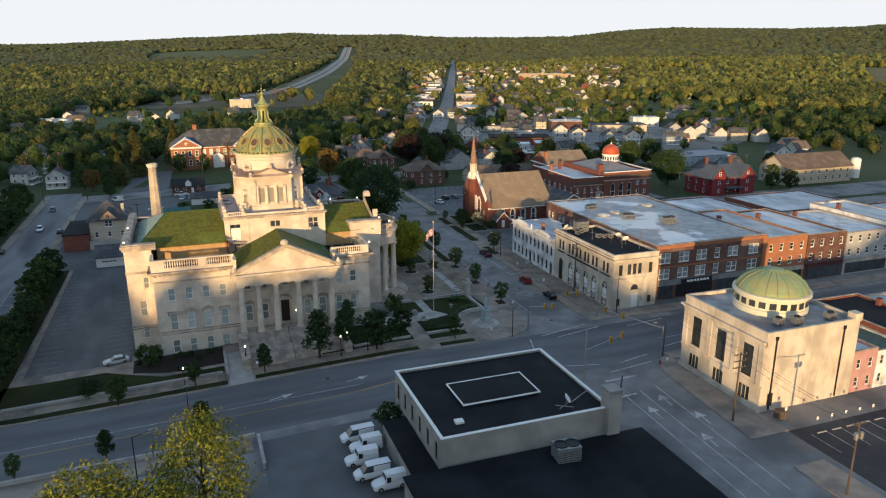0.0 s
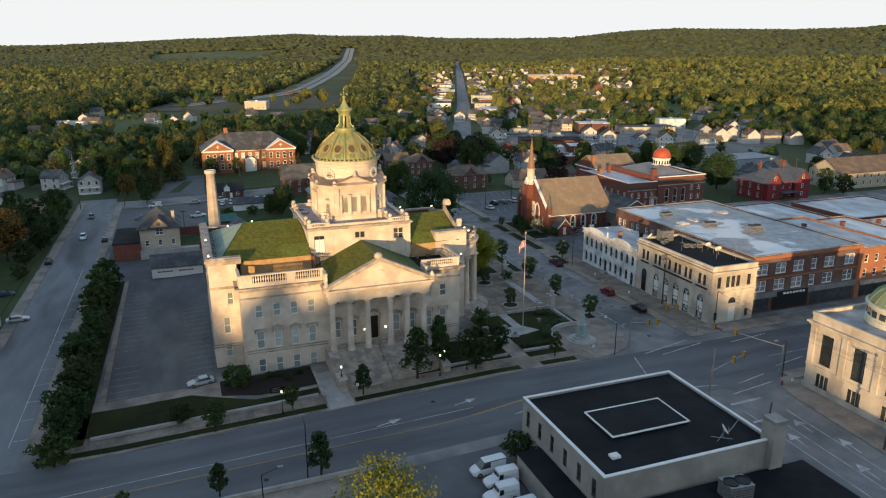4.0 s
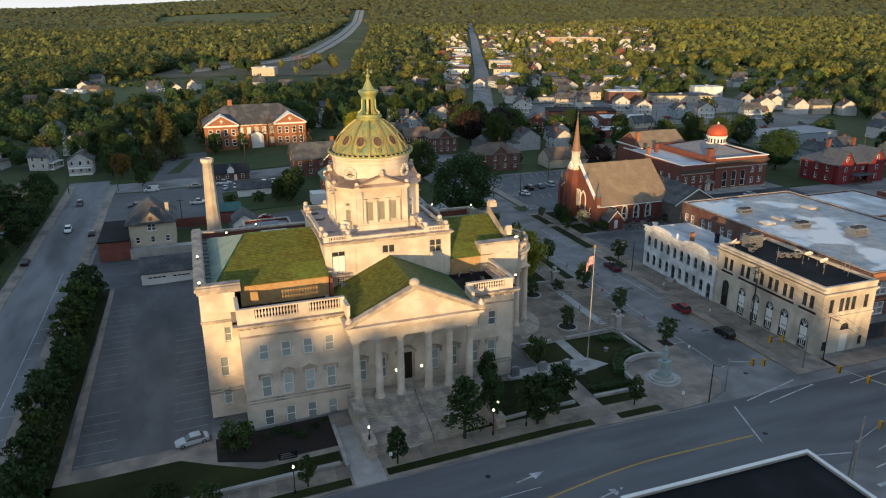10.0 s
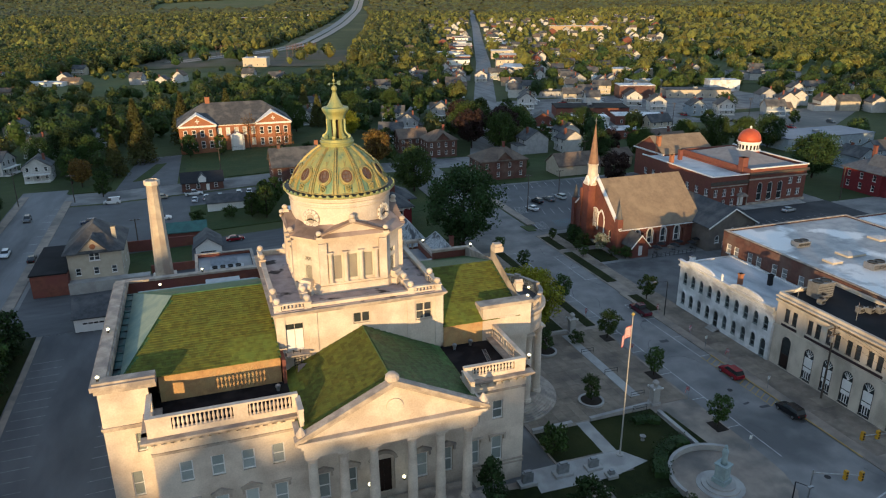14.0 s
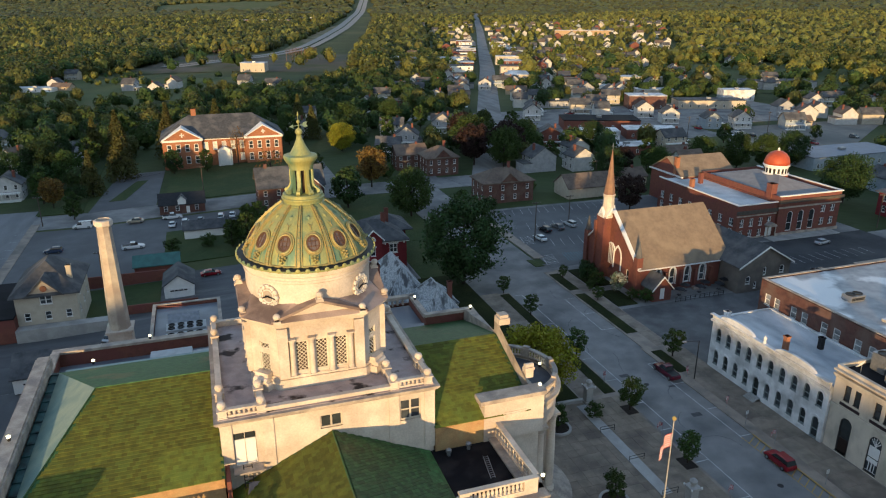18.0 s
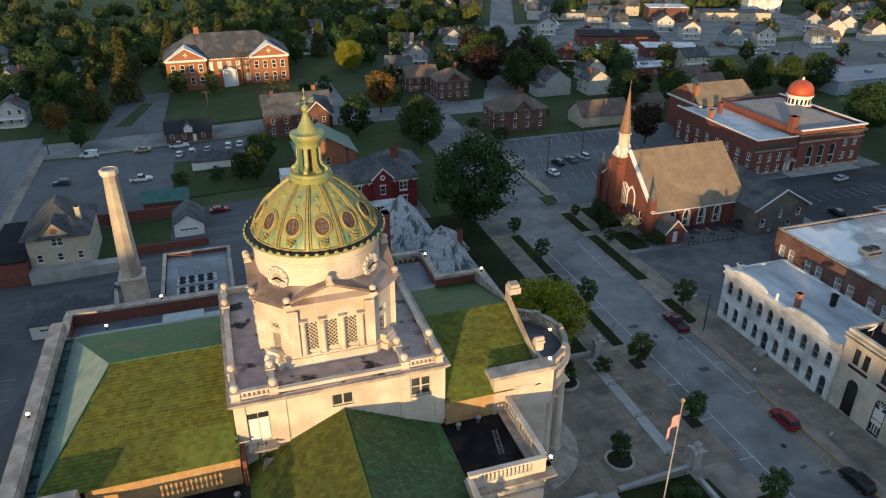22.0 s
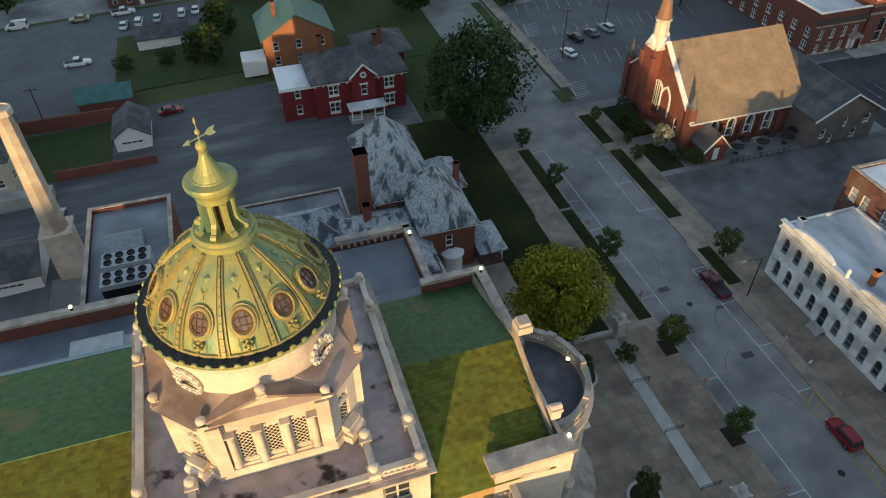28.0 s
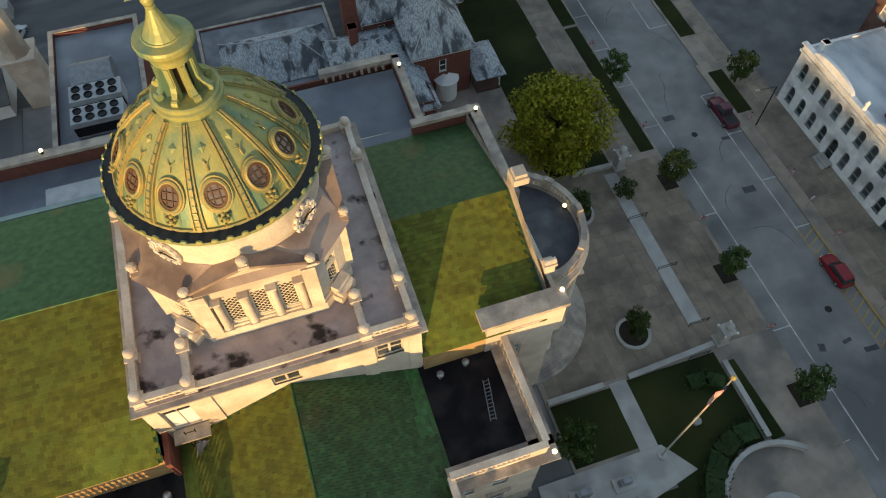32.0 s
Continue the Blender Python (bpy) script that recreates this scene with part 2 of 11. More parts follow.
DOORM = mat("dark wooden door", (0.028, 0.016, 0.013), (0.02, 0.012, 0.01), 2.0, 0.5)
LAMPON = mat("lit lamp", (0.9, 0.85, 0.7), None, 1.0, 0.4, emit=(1.0, 0.86, 0.42, 0.9))
FORESTFLOOR = mat("wooded ground", (0.050, 0.072, 0.020), (0.035, 0.052, 0.016), 0.03, 0.95, bump=0.3, fine=0.25, c=(0.085, 0.095, 0.032), big=0.006)


def leaf_mat(name, a, b):
    m = mat(name, a, b, 0.6, 0.65, isl=0.35, rnd=0.18, spec=0.2)
    nt = m.node_tree
    p = nt.nodes["Principled BSDF"]
    tr = nt.nodes.new("ShaderNodeBsdfTranslucent")
    mx = nt.nodes.new("ShaderNodeMixShader")
    mx.inputs[0].default_value = 0.22
    nt.links.new(p.inputs["Base Color"].links[0].from_socket, tr.inputs[0])
    nt.links.new(p.outputs[0], mx.inputs[1])
    nt.links.new(tr.outputs[0], mx.inputs[2])
    nt.links.new(mx.outputs[0], nt.nodes["Material Output"].inputs[0])
    return m


LEAF = leaf_mat("green leaves", (0.062, 0.096, 0.022), (0.038, 0.066, 0.016))
LEAFD = leaf_mat("dark green leaves", (0.040, 0.070, 0.020), (0.025, 0.048, 0.015))
LEAFY = leaf_mat("yellow green leaves", (0.33, 0.33, 0.022), (0.22, 0.25, 0.016))
LEAFN = leaf_mat("olive yellow leaves", (0.20, 0.20, 0.022), (0.12, 0.14, 0.018))
LEAFR = leaf_mat("maroon leaves", (0.040, 0.022, 0.020), (0.028, 0.018, 0.016))
LEAFO = leaf_mat("rust orange leaves", (0.17, 0.095, 0.024), (0.10, 0.066, 0.020))
CONIF = leaf_mat("conifer needles", (0.062, 0.072, 0.020), (0.095, 0.090, 0.024))
BLOSSOM = leaf_mat("white blossom", (0.45, 0.47, 0.40), (0.10, 0.15, 0.06))

# ---- building helpers ----
ORIG = {}


def level(x, y=150.0):
    """The ground's height: it falls gently towards the low end of the front street."""
    return -2.5 * min(max((35.0 - x) / 65.0, 0.0), 1.0)


def thing(name, at, label, category, group="", kind=""):
    ob = new(name)
    ob.empty_display_size = 0.3
    ob.location = at
    ORIG[ob] = Vector(at)
    return tagged(ob, label, category, group, kind)


def mesh_of(name, bm, material):
    me = bpy.data.meshes.new(name)
    bm.normal_update()
    bm.to_mesh(me)
    bm.free()
    me.materials.append(material)
    return me


def part(name, bm, material, parent, label="", smooth=False, kind=""):
    """Links a bmesh, given in world places, as one mesh under a thing or a part."""
    o = ORIG[parent]
    bmesh.ops.translate(bm, verts=bm.verts, vec=-o)
    me = mesh_of(name, bm, material)
    if smooth:
        me.shade_smooth()
    ob = new(name, me)
    ob.parent = parent
    ORIG[ob] = o
    return tagged(ob, label, kind=kind)


def solid(name, bm, material, label, category, at=(0, 0, 0), kind="", group="", smooth=False):
    """A thing of one mesh."""
    bmesh.ops.translate(bm, verts=bm.verts, vec=-Vector(at))
    me = mesh_of(name, bm, material)
    if smooth:
        me.shade_smooth()
    ob = new(name, me)
    ob.location = at
    ORIG[ob] = Vector(at)
    return tagged(ob, label, category, group, kind)


def put(name, me, m, parent, label=""):
    """Links a shared mesh under a parent, at a pose in world places."""
    ob = new(name, me)
    ob.parent = parent
    root = parent
    while root.parent:
        root = root.parent
    ob.matrix_basis = Matrix.Translation(-ORIG[parent]) @ m if parent is root else m
    ORIG[ob] = ORIG[parent]
    return tagged(ob, label)


def B():
    return bmesh.new()


def box(bm, x0, x1, y0, y1, z0, z1, m=None):
    vs = [bm.verts.new((x, y, z)) for x in (x0, x1) for y in (y0, y1) for z in (z0, z1)]
    for f in ((0, 1, 3, 2), (4, 6, 7, 5), (0, 4, 5, 1), (2, 3, 7, 6), (0, 2, 6, 4), (1, 5, 7, 3)):
        bm.faces.new([vs[i] for i in f])
    if m is not None:
        for v in vs:
            v.co = m @ v.co
    return bm


def prism(bm, pts, z0, z1):
    """An upright block over a plan outline (counter-clockwise). z may be a function of x, y."""
    h0 = z0 if callable(z0) else (lambda x, y: z0)
    h1 = z1 if callable(z1) else (lambda x, y: z1)
    lo = [bm.verts.new((x, y, h0(x, y))) for x, y in pts]
    hi = [bm.verts.new((x, y, h1(x, y))) for x, y in pts]
    bm.faces.new(hi)
    bm.faces.new(lo[::-1])
    n = len(pts)
    for i in range(n):
        j = (i + 1) % n
        bm.faces.new((lo[i], lo[j], hi[j], hi[i]))
    return bm


def lathe(bm, prof, cx=0.0, cy=0.0, n=16, a0=0.0, a1=360.0, m=None):
    """A turned form: prof lists (radius, z)."""
    full = abs(a1 - a0) >= 359.9
    k = n if full else n + 1
    rings = []
    for r, z in prof:
        ring = []
        for i in range(k):
            a = radians(a0 + (a1 - a0) * i / n)
            ring.append(bm.verts.new((cx + r * math.cos(a), cy + r * math.sin(a), z)))
        rings.append(ring)
    for p, q in zip(rings, rings[1:]):
        for i in range(n):
            j = (i + 1) % k
            bm.faces.new((p[i], p[j], q[j], q[i]))
    if full:
        bm.faces.new(rings[0][::-1])
        bm.faces.new(rings[-1])
    if m is not None:
        for ring in rings:
            for v in ring:
                v.co = m @ v.co
    return bm


def tube(bm, a, b, r0, r1=None, n=6):
    """A tapered rod between two places."""
    a, b = Vector(a), Vector(b)
    r1 = r0 if r1 is None else r1
    q = (b - a).to_track_quat("Z", "Y").to_matrix()
    lo, hi = [], []
    for i in range(n):
        w = 2 * math.pi * i / n
        d = q @ Vector((math.cos(w), math.sin(w), 0))
        lo.append(bm.verts.new(a + d * r0))
        hi.append(bm.verts.new(b + d * r1))
    for i in range(n):
        j = (i + 1) % n
        bm.faces.new((lo[i], lo[j], hi[j], hi[i]))
    bm.faces.new(lo[::-1])
    bm.faces.new(hi)
    return bm


def gable(bm, x0, x1, y0, y1, z0, z1, along="x", thick=0.25, over=0.4):
    """Two thick roof slopes with an overhang; the ridge runs along x or y."""
    def turn(x, y, z):
        return (x, y, z) if along == "x" else (y, x, z)
    if along == "y":
        x0, x1, y0, y1 = y0, y1, x0, x1
    ym, run = (y0 + y1) / 2, (y1 - y0) / 2
    k = (z1 - z0) / run
    for s, ye in ((-1, y0), (1, y1)):
        e = ye + s * over
        ze = z0 - k * over
        sec = ((e, ze), (ym, z1), (ym, z1 + thick), (e, ze + thick))
        lo = [bm.verts.new(turn(x0 - over, y, z)) for y, z in sec]
        hi = [bm.verts.new(turn(x1 + over, y, z)) for y, z in sec]
        for i in range(4):
            j = (i + 1) % 4
            bm.faces.new((lo[i], lo[j], hi[j], hi[i]))
        bm.faces.new(lo[::-1])
        bm.faces.new(hi)
    bmesh.ops.recalc_face_normals(bm, faces=bm.faces)
    return bm


def gable_end(bm, x0, x1, y0, y1, z0, z1, along="x"):
    """The wall prism under a gable roof."""
    if along == "x":
        ym = (y0 + y1) / 2
        P = [((x, y0, z0), (x, y1, z0), (x, ym, z1)) for x in (x0, x1)]
    else:
        xm = (x0 + x1) / 2
        P = [((x0, y, z0), (x1, y, z0), (xm, y, z1)) for y in (y0, y1)]
    a, b = [[bm.verts.new(p) for p in tri] for tri in P]
    for i in range(3):
        j = (i + 1) % 3
        bm.faces.new((a[i], a[j], b[j], b[i]))
    bm.faces.new(a[::-1])
    bm.faces.new(b)
    bmesh.ops.recalc_face_normals(bm, faces=bm.faces)
    return bm


def hip(bm, x0, x1, y0, y1, z0, z1, over=0.4, thick=0.2):
    """A hipped roof block."""
    x0, x1, y0, y1 = x0 - over, x1 + over, y0 - over, y1 + over
    w, d = x1 - x0, y1 - y0
    r = min(w, d) / 2
    lo = [bm.verts.new(p) for p in ((x0, y0, z0 - thick), (x1, y0, z0 - thick), (x1, y1, z0 - thick), (x0, y1, z0 - thick))]
    e = [bm.verts.new(p) for p in ((x0, y0, z0), (x1, y0, z0), (x1, y1, z0), (x0, y1, z0))]
    if w >= d:
        t = [bm.verts.new((x0 + r, (y0 + y1) / 2, z1)), bm.verts.new((x1 - r + 0.01, (y0 + y1) / 2, z1))]
        F = ((e[0], e[1], t[1], t[0]), (e[1], e[2], t[1]), (e[2], e[3], t[0], t[1]), (e[3], e[0], t[0]))
    else:
        t = [bm.verts.new(((x0 + x1) / 2, y0 + r, z1)), bm.verts.new(((x0 + x1) / 2, y1 - r + 0.01, z1))]
        F = ((e[0], e[1], t[0]), (e[1], e[2], t[1], t[0]), (e[2], e[3], t[1]), (e[3], e[0], t[0], t[1]))
    for f in F:
        bm.faces.new(f)
    for i in range(4):
        j = (i + 1) % 4
        bm.faces.new((lo[i], lo[j], e[j], e[i]))
    bm.faces.new(lo[::-1])
    return bm


def hip_caps(th, x0, x1, y0, y1, z0, z1, over, material, r=0.09):
    """Pale rolls along the ridge and the hips of a hipped roof."""
    x0, x1, y0, y1 = x0 - over, x1 + over, y0 - over, y1 + over
    q = min(x1 - x0, y1 - y0) / 2
    if x1 - x0 >= y1 - y0:
        a, b = (x0 + q, (y0 + y1) / 2, z1), (x1 - q, (y0 + y1) / 2, z1)
        ends = ((x0, y0, a), (x0, y1, a), (x1, y0, b), (x1, y1, b))
    else:
        a, b = ((x0 + x1) / 2, y0 + q, z1), ((x0 + x1) / 2, y1 - q, z1)
        ends = ((x0, y0, a), (x1, y0, a), (x0, y1, b), (x1, y1, b))
    if math.dist(a, b) > 0.3:
        part("ridge_roll", tube(B(), a, b, r, n=6), material, th)
    for x, y, p in ends:
        part("hip_roll", tube(B(), (x, y, z0), p, r, n=6), material, th)


# ---- walls with openings ----
def wall(bm, a, b, z0, z1, holes=(), depth=0.25, thick=0.4):
    """One outer wall from plan point a to b (outside on the right hand of the way), with real openings (u0, u1, z0, z1)."""
    a, b = Vector((*a, 0)), Vector((*b, 0))
    d = (b - a)
    ln = d.length
    d.normalize()
    inn = Vector((-d.y, d.x, 0))

    def P(u, z, w=0.0):
        return bm.verts.new(a + d * u + inn * w + Vector((0, 0, z)))
    us = sorted({0.0, ln, *[h[0] for h in holes], *[h[1] for h in holes]})
    zs = sorted({z0, z1, *[h[2] for h in holes], *[h[3] for h in holes]})
    grid = {}

    def V(i, j):
        if (i, j) not in grid:
            grid[i, j] = P(us[i], zs[j])
        return grid[i, j]
    for i in range(len(us) - 1):
        for j in range(len(zs) - 1):
            u, z = (us[i] + us[i + 1]) / 2, (zs[j] + zs[j + 1]) / 2
            if not any(h[0] < u < h[1] and h[2] < z < h[3] for h in holes):
                bm.faces.new((V(i, j), V(i + 1, j), V(i + 1, j + 1), V(i, j + 1)))
    for u0, u1, h0, h1 in [h[:4] for h in holes]:
        o = [P(u0, h0), P(u1, h0), P(u1, h1), P(u0, h1)]
        q = [P(u0, h0, depth), P(u1, h0, depth), P(u1, h1, depth), P(u0, h1, depth)]
        for i in range(4):
            j = (i + 1) % 4
            bm.faces.new((o[i], o[j], q[j], q[i]))
    # inner face
    q = [P(0, z0, thick), P(ln, z0, thick), P(ln, z1, thick), P(0, z1, thick)]
    bm.faces.new(q[::-1])
    o = [P(0, z1), P(ln, z1)]
    bm.faces.new((o[0], o[1], q[2], q[3]))
    return bm


WINS = {}


def window_meshes(w, h, style, frame_m, glass_m):
    """Frame and pane meshes, base at the sill's middle, facing -y."""
    key = (round(w, 2), round(h, 2), style, frame_m.name, glass_m.name)
    if key not in WINS:
        f, g = B(), B()
        arch = style.startswith("arch")
        t = 0.15 if arch else 0.13 if w > 1.3 else 0.10 if w > 0.9 else 0.07
        hs = h - w / 2 if arch else h
        for x in (-w / 2, w / 2 - t):
            box(f, x, x + t, -0.06, 0.06, 0, hs)
        box(f, -w / 2 + t, w / 2 - t, -0.06, 0.06, 0, t * 1.3)
        box(f, -w / 2 - 0.06, w / 2 + 0.06, -0.16, -0.06, -0.10, 0.0)
        if arch:
            n = 8
            for i in range(n):
                a0, a1 = math.pi * i / n, math.pi * (i + 1) / n
                vs = []
                for y in (-0.06, 0.06):
                    for r, aa in ((w / 2, a0), (w / 2, a1), (w / 2 - t, a1), (w / 2 - t, a0)):
                        vs.append(f.verts.new((r * math.cos(aa), y, hs + r * math.sin(aa))))
                f.faces.new(vs[:4])
                f.faces.new(vs[4:][::-1])
                for k in range(4):
                    m2 = (k + 1) % 4
                    f.faces.new((vs[k], vs[k + 4], vs[m2 + 4], vs[m2]))
            # corner fillers between arch and opening
        else:
            box(f, -w / 2 + t, w / 2 - t, -0.06, 0.06, h - t, h)
        if "sash" in style or arch:
            box(f, -w / 2 + t, w / 2 - t, -0.04, 0.04, hs * 0.5 - t / 2, hs * 0.5 + t / 2)
        if "grid" in style:
            box(f, -0.03, 0.03, -0.03, 0.03, 0.1, hs - t)
        if "pair" in style:
            box(f, -t * 0.7, t * 0.7, -0.07, 0.05, 0.1, h - t)
        if arch:
            pts = [(-w / 2, 0), (w / 2, 0)] + [(w / 2 * math.cos(math.pi * i / 10), hs + w / 2 * math.sin(math.pi * i / 10)) for i in range(11)]
            vs = [g.verts.new((x, 0.02, z)) for x, z in pts]
            g.faces.new(vs)
        else:
            vs = [g.verts.new(p) for p in ((-w / 2, 0.02, 0), (w / 2, 0.02, 0), (w / 2, 0.02, h), (-w / 2, 0.02, h))]
            g.faces.new(vs)
        bmesh.ops.recalc_face_normals(f, faces=f.faces)
        WINS[key] = mesh_of("window_frame", f, frame_m), mesh_of("pane", g, glass_m)
    return WINS[key]


def facade(bm, th, a, b, z0, z1, wins, depth=0.22, fm=None, gm=None, thick=0.4):
    """A wall whose openings hold windows. wins: (u of the middle, sill z, width, height, style)."""
    fm, gm = fm or WHITE, gm or GLASS
    holes = [(u - w / 2, u + w / 2, s, s + h) for u, s, w, h, st in wins]
    wall(bm, a, b, z0, z1, holes, depth, thick)
    d = (Vector(b) - Vector(a)).normalized()
    ang = math.degrees(math.atan2(d.y, d.x))
    for u, s, w, h, st in wins:
        if st == "none":
            continue
        f, g = window_meshes(w, h, st, fm, gm)
        p = Vector(a) + d * u + Vector((-d.y, d.x)) * (depth - 0.08)
        m = pose(p.x, p.y, s, 0, 0, ang)
        wo = put("window", f, m, th)
        put("pane", g, Matrix.Identity(4), wo)
        if st.startswith("arch"):
            hs = s + h - w / 2
            for sgn in (-1, 1):
                ps = [(sgn * w / 2, hs), (sgn * w / 2, s + h), (0, s + h)] + [(sgn * w / 2 * math.sin(math.pi / 2 * i / 5), hs + w / 2 * math.cos(math.pi / 2 * i / 5)) for i in range(1, 5)]
                q = Vector(a) + d * u
                vs = [bm.verts.new((q.x + d.x * x, q.y + d.y * x, z)) for x, z in ps]
                bm.faces.new(vs if sgn < 0 else vs[::-1])


def evenly(n, ln, sill, w, h, style, inset=None):
    inset = ln / n / 2 if inset is None else inset
    return [(inset + (ln - 2 * inset) * (i / (n - 1) if n > 1 else 0.5), sill, w, h, style) for i in range(n)]

# ---- ground, roads, pavements ----
FW, RT = (math.sin(radians(20)), math.cos(radians(20))), (math.cos(radians(20)), -math.sin(radians(20)))


def uv_of(x, y):
    return x * FW[0] + y * FW[1], x * RT[0] + y * RT[1]


def xy_of(u, v):
    return u * FW[0] + v * RT[0], u * FW[1] + v * RT[1]


def smooth(e0, e1, x):
    t = min(max((x - e0) / (e1 - e0), 0.0), 1.0)
    return t * t * (3 - 2 * t)


RIDGE = ((-0.62, -0.45, -0.3, -0.2, -0.14, -0.06, -0.02, 0.05, 0.17, 0.24, 0.32, 0.4, 0.47, 0.55, 0.62), (96, 117, 135, 154, 144, 144, 132, 126, 129, 154, 169, 163, 160, 172, 190))


def terrain(x, y):
    """Town terrace, wooded valley, low hills on the horizon, and an unseen wooded hill added behind the town to keep
    the evening sun off its streets.
    """
    u, v = uv_of(x, y)
    z = level(x)
    if u > 600:
        az = v / max(u, 1.0)
        top = float(np.interp(az, RIDGE[0], RIDGE[1])) - 20
        z += 10 * smooth(1000, 1800, u) + 14 * smooth(700, 1500, u) * smooth(0.05, 0.3, az)
        z += (top - 10) * smooth(1700, 4200, u) ** 1.2 + 7 * smooth(1100, 2000, u) * noise.noise((x * 0.0022, y * 0.0022, 3.0))
        z += 12 * smooth(2300, 3200, u) * (1 - smooth(3400, 4200, u)) * noise.noise((x * 0.0011, y * 0.0011, 8.0))
    if x < -60:
        z -= 6 * smooth(-60, -260, x) * smooth(100, 300, y)
    s = -(x * 0.5 + (y - 140) * 0.866)
    w = x * 0.866 - (y - 140) * 0.5
    # added hill's height varies along w to shape the shade it casts
    z += (34.0 - 15.0 * smooth(70, 108, w) + 22 * smooth(128, 168, w) - 8 * (smooth(-16, -12, w) - smooth(-7, -4, w)) + 4 * (1 - smooth(-66, -50, w))) * smooth(300, 520, s)
    return z


tx = sorted({-30.0, 35.0, *np.linspace(-4200, -500, 24).tolist(), *np.linspace(-500, 600, 56).tolist(), *np.linspace(600, 5200, 34).tolist()})
ty = sorted({*np.linspace(-1500, -100, 22).tolist(), *np.linspace(-100, 700, 41).tolist(), *np.linspace(700, 5200, 70).tolist()})
tv, tf = [], []
for j, y in enumerate(ty):
    for i, x in enumerate(tx):
        tv.append((x, y, terrain(x, y) - 0.12))
for j in range(len(ty) - 1):
    for i in range(len(tx) - 1):
        k = j * len(tx) + i
        tf.append((k, k + 1, k + 1 + len(tx), k + len(tx)))
gm = bpy.data.meshes.new("ground")
gm.from_pydata(tv, [], tf)
gm.materials.append(FORESTFLOOR)
gm.shade_smooth()
tagged(new("ground", gm), "grassy and wooded ground rolling away to low hills", "ground", kind="structure")


def patch(bm, pts, top, thick=0.3):
    """A paved or planted area that follows the ground's fall."""
    t = B()
    t.faces.new([t.verts.new((x, y, 0)) for x, y in pts])
    for kx in (-30.0, 35.0):
        bmesh.ops.bisect_plane(t, geom=t.verts[:] + t.edges[:] + t.faces[:], plane_co=(kx, 0, 0), plane_no=(1, 0, 0))
    t.normal_update()
    t.faces.ensure_lookup_table()
    if t.faces[0].normal.z < 0:
        bmesh.ops.reverse_faces(t, faces=t.faces)
    vm = {(v, 1): bm.verts.new((v.co.x, v.co.y, level(v.co.x) + top)) for v in t.verts}
    for f in t.faces:
        bm.faces.new([vm[v, 1] for v in f.verts])
    for e in t.edges:
        if len(e.link_faces) == 1:
            f = e.link_faces[0]
            vs = list(f.verts)
            a, b = e.verts
            if vs[(vs.index(a) + 1) % len(vs)] is not b:
                a, b = b, a
            lo = []
            for v in (a, b):
                lo.append(bm.verts.new((v.co.x, v.co.y, level(v.co.x) + top - thick)))
            bm.faces.new((vm[b, 1], vm[a, 1], lo[0], lo[1]))
    t.free()
    return bm


def rect(x0, x1, y0, y1):
    return [(x0, y0), (x1, y0), (x1, y1), (x0, y1)]


def ground_piece(name, polys, top, material, label, category="ground", kind="structure", thick=0.3):
    bm = B()
    for p in polys:
        patch(bm, p, top, thick)
    return solid(name, bm, material, label, category, kind=kind)


ROADS = [rect(-58, 345, 30, 124), rect(-45, 88, 124, 236), rect(88, 345, 124, 206), rect(-45, 66, 236, 262), rect(66.5, 82, 236, 314), rect(-58, -45, 124, 336), rect(-45, 106, 314, 329), 
         rect(180, 345, 210, 230), rect(88, 180, 206, 284), rect(160, 246, 366, 470), rect(246, 345, 395, 470), rect(96, 160, 455, 470), rect(-420, -58, 103, 122), rect(345, 520, 100, 122), rect(46, 52, 329, 372), rect(82, 87, 329, 372)]


ground_piece_front = [rect(-420, 345, 103.8, 122.2)]


def street_v(u):
    """The line of the far street."""
    return float(np.interp(u, (330, 463, 513, 772, 1466, 1830, 2500), (-12, -6.5, -5, 4.4, 18.3, 24, 34)))


ground_piece("road", ROADS, 0.0, ASPHALT, "worn grey asphalt streets of the town", "road", thick=0.1)
fb = B()
_n = 60
_row = []
for i in range(_n + 1):
    u = 340 + (2500 - 340) * i / _n
    c, w = street_v(u), 6.8
    _row.append([fb.verts.new((*xy_of(u, c + s * w), terrain(*xy_of(u, c)) + (0.03 if u < 620 else 0.6))) for s in (-1, 1)])
for p, q in zip(_row, _row[1:]):
    fb.faces.new((p[0], p[1], q[1], q[0]))
solid("road_far", fb, mat("pale worn street", (0.27, 0.265, 0.26), (0.22, 0.215, 0.21), 0.2, 0.9, c=(0.16, 0.155, 0.15), big=0.05, stretch=(3.0, 0.4, 1)), "straight grey street running out of town", "road", kind="structure")

# the highway that climbs the wooded rise
hb = B()
HWAY = ((780, -318), (845, -280), (881, -261), (946, -242), (1035, -230), (1118, -231), (1185, -235), (1291, -240), (1402, -248), (1581, -262), (1909, -289), (2030, -298), (2650, -355), (3000, -388))
_rows = [[], []]
for i in range(81):
    u = 800 + 2200 * (i / 80) ** 1.3
    v = float(np.interp(u, [p[0] for p in HWAY], [p[1] for p in HWAY]))
    h_ = 11.5 + 4.5 * smooth(900, 1900, u)
    for k, (v0, v1) in enumerate(((-h_, -1.6), (1.6, h_))):
        _rows[k].append([hb.verts.new((*xy_of(u, v + q), terrain(*xy_of(u, v)) + 0.9)) for q in (v0, v1)])
for row in _rows:
    for p, q in zip(row, row[1:]):
        hb.faces.new((p[0], p[1], q[1], q[0]))
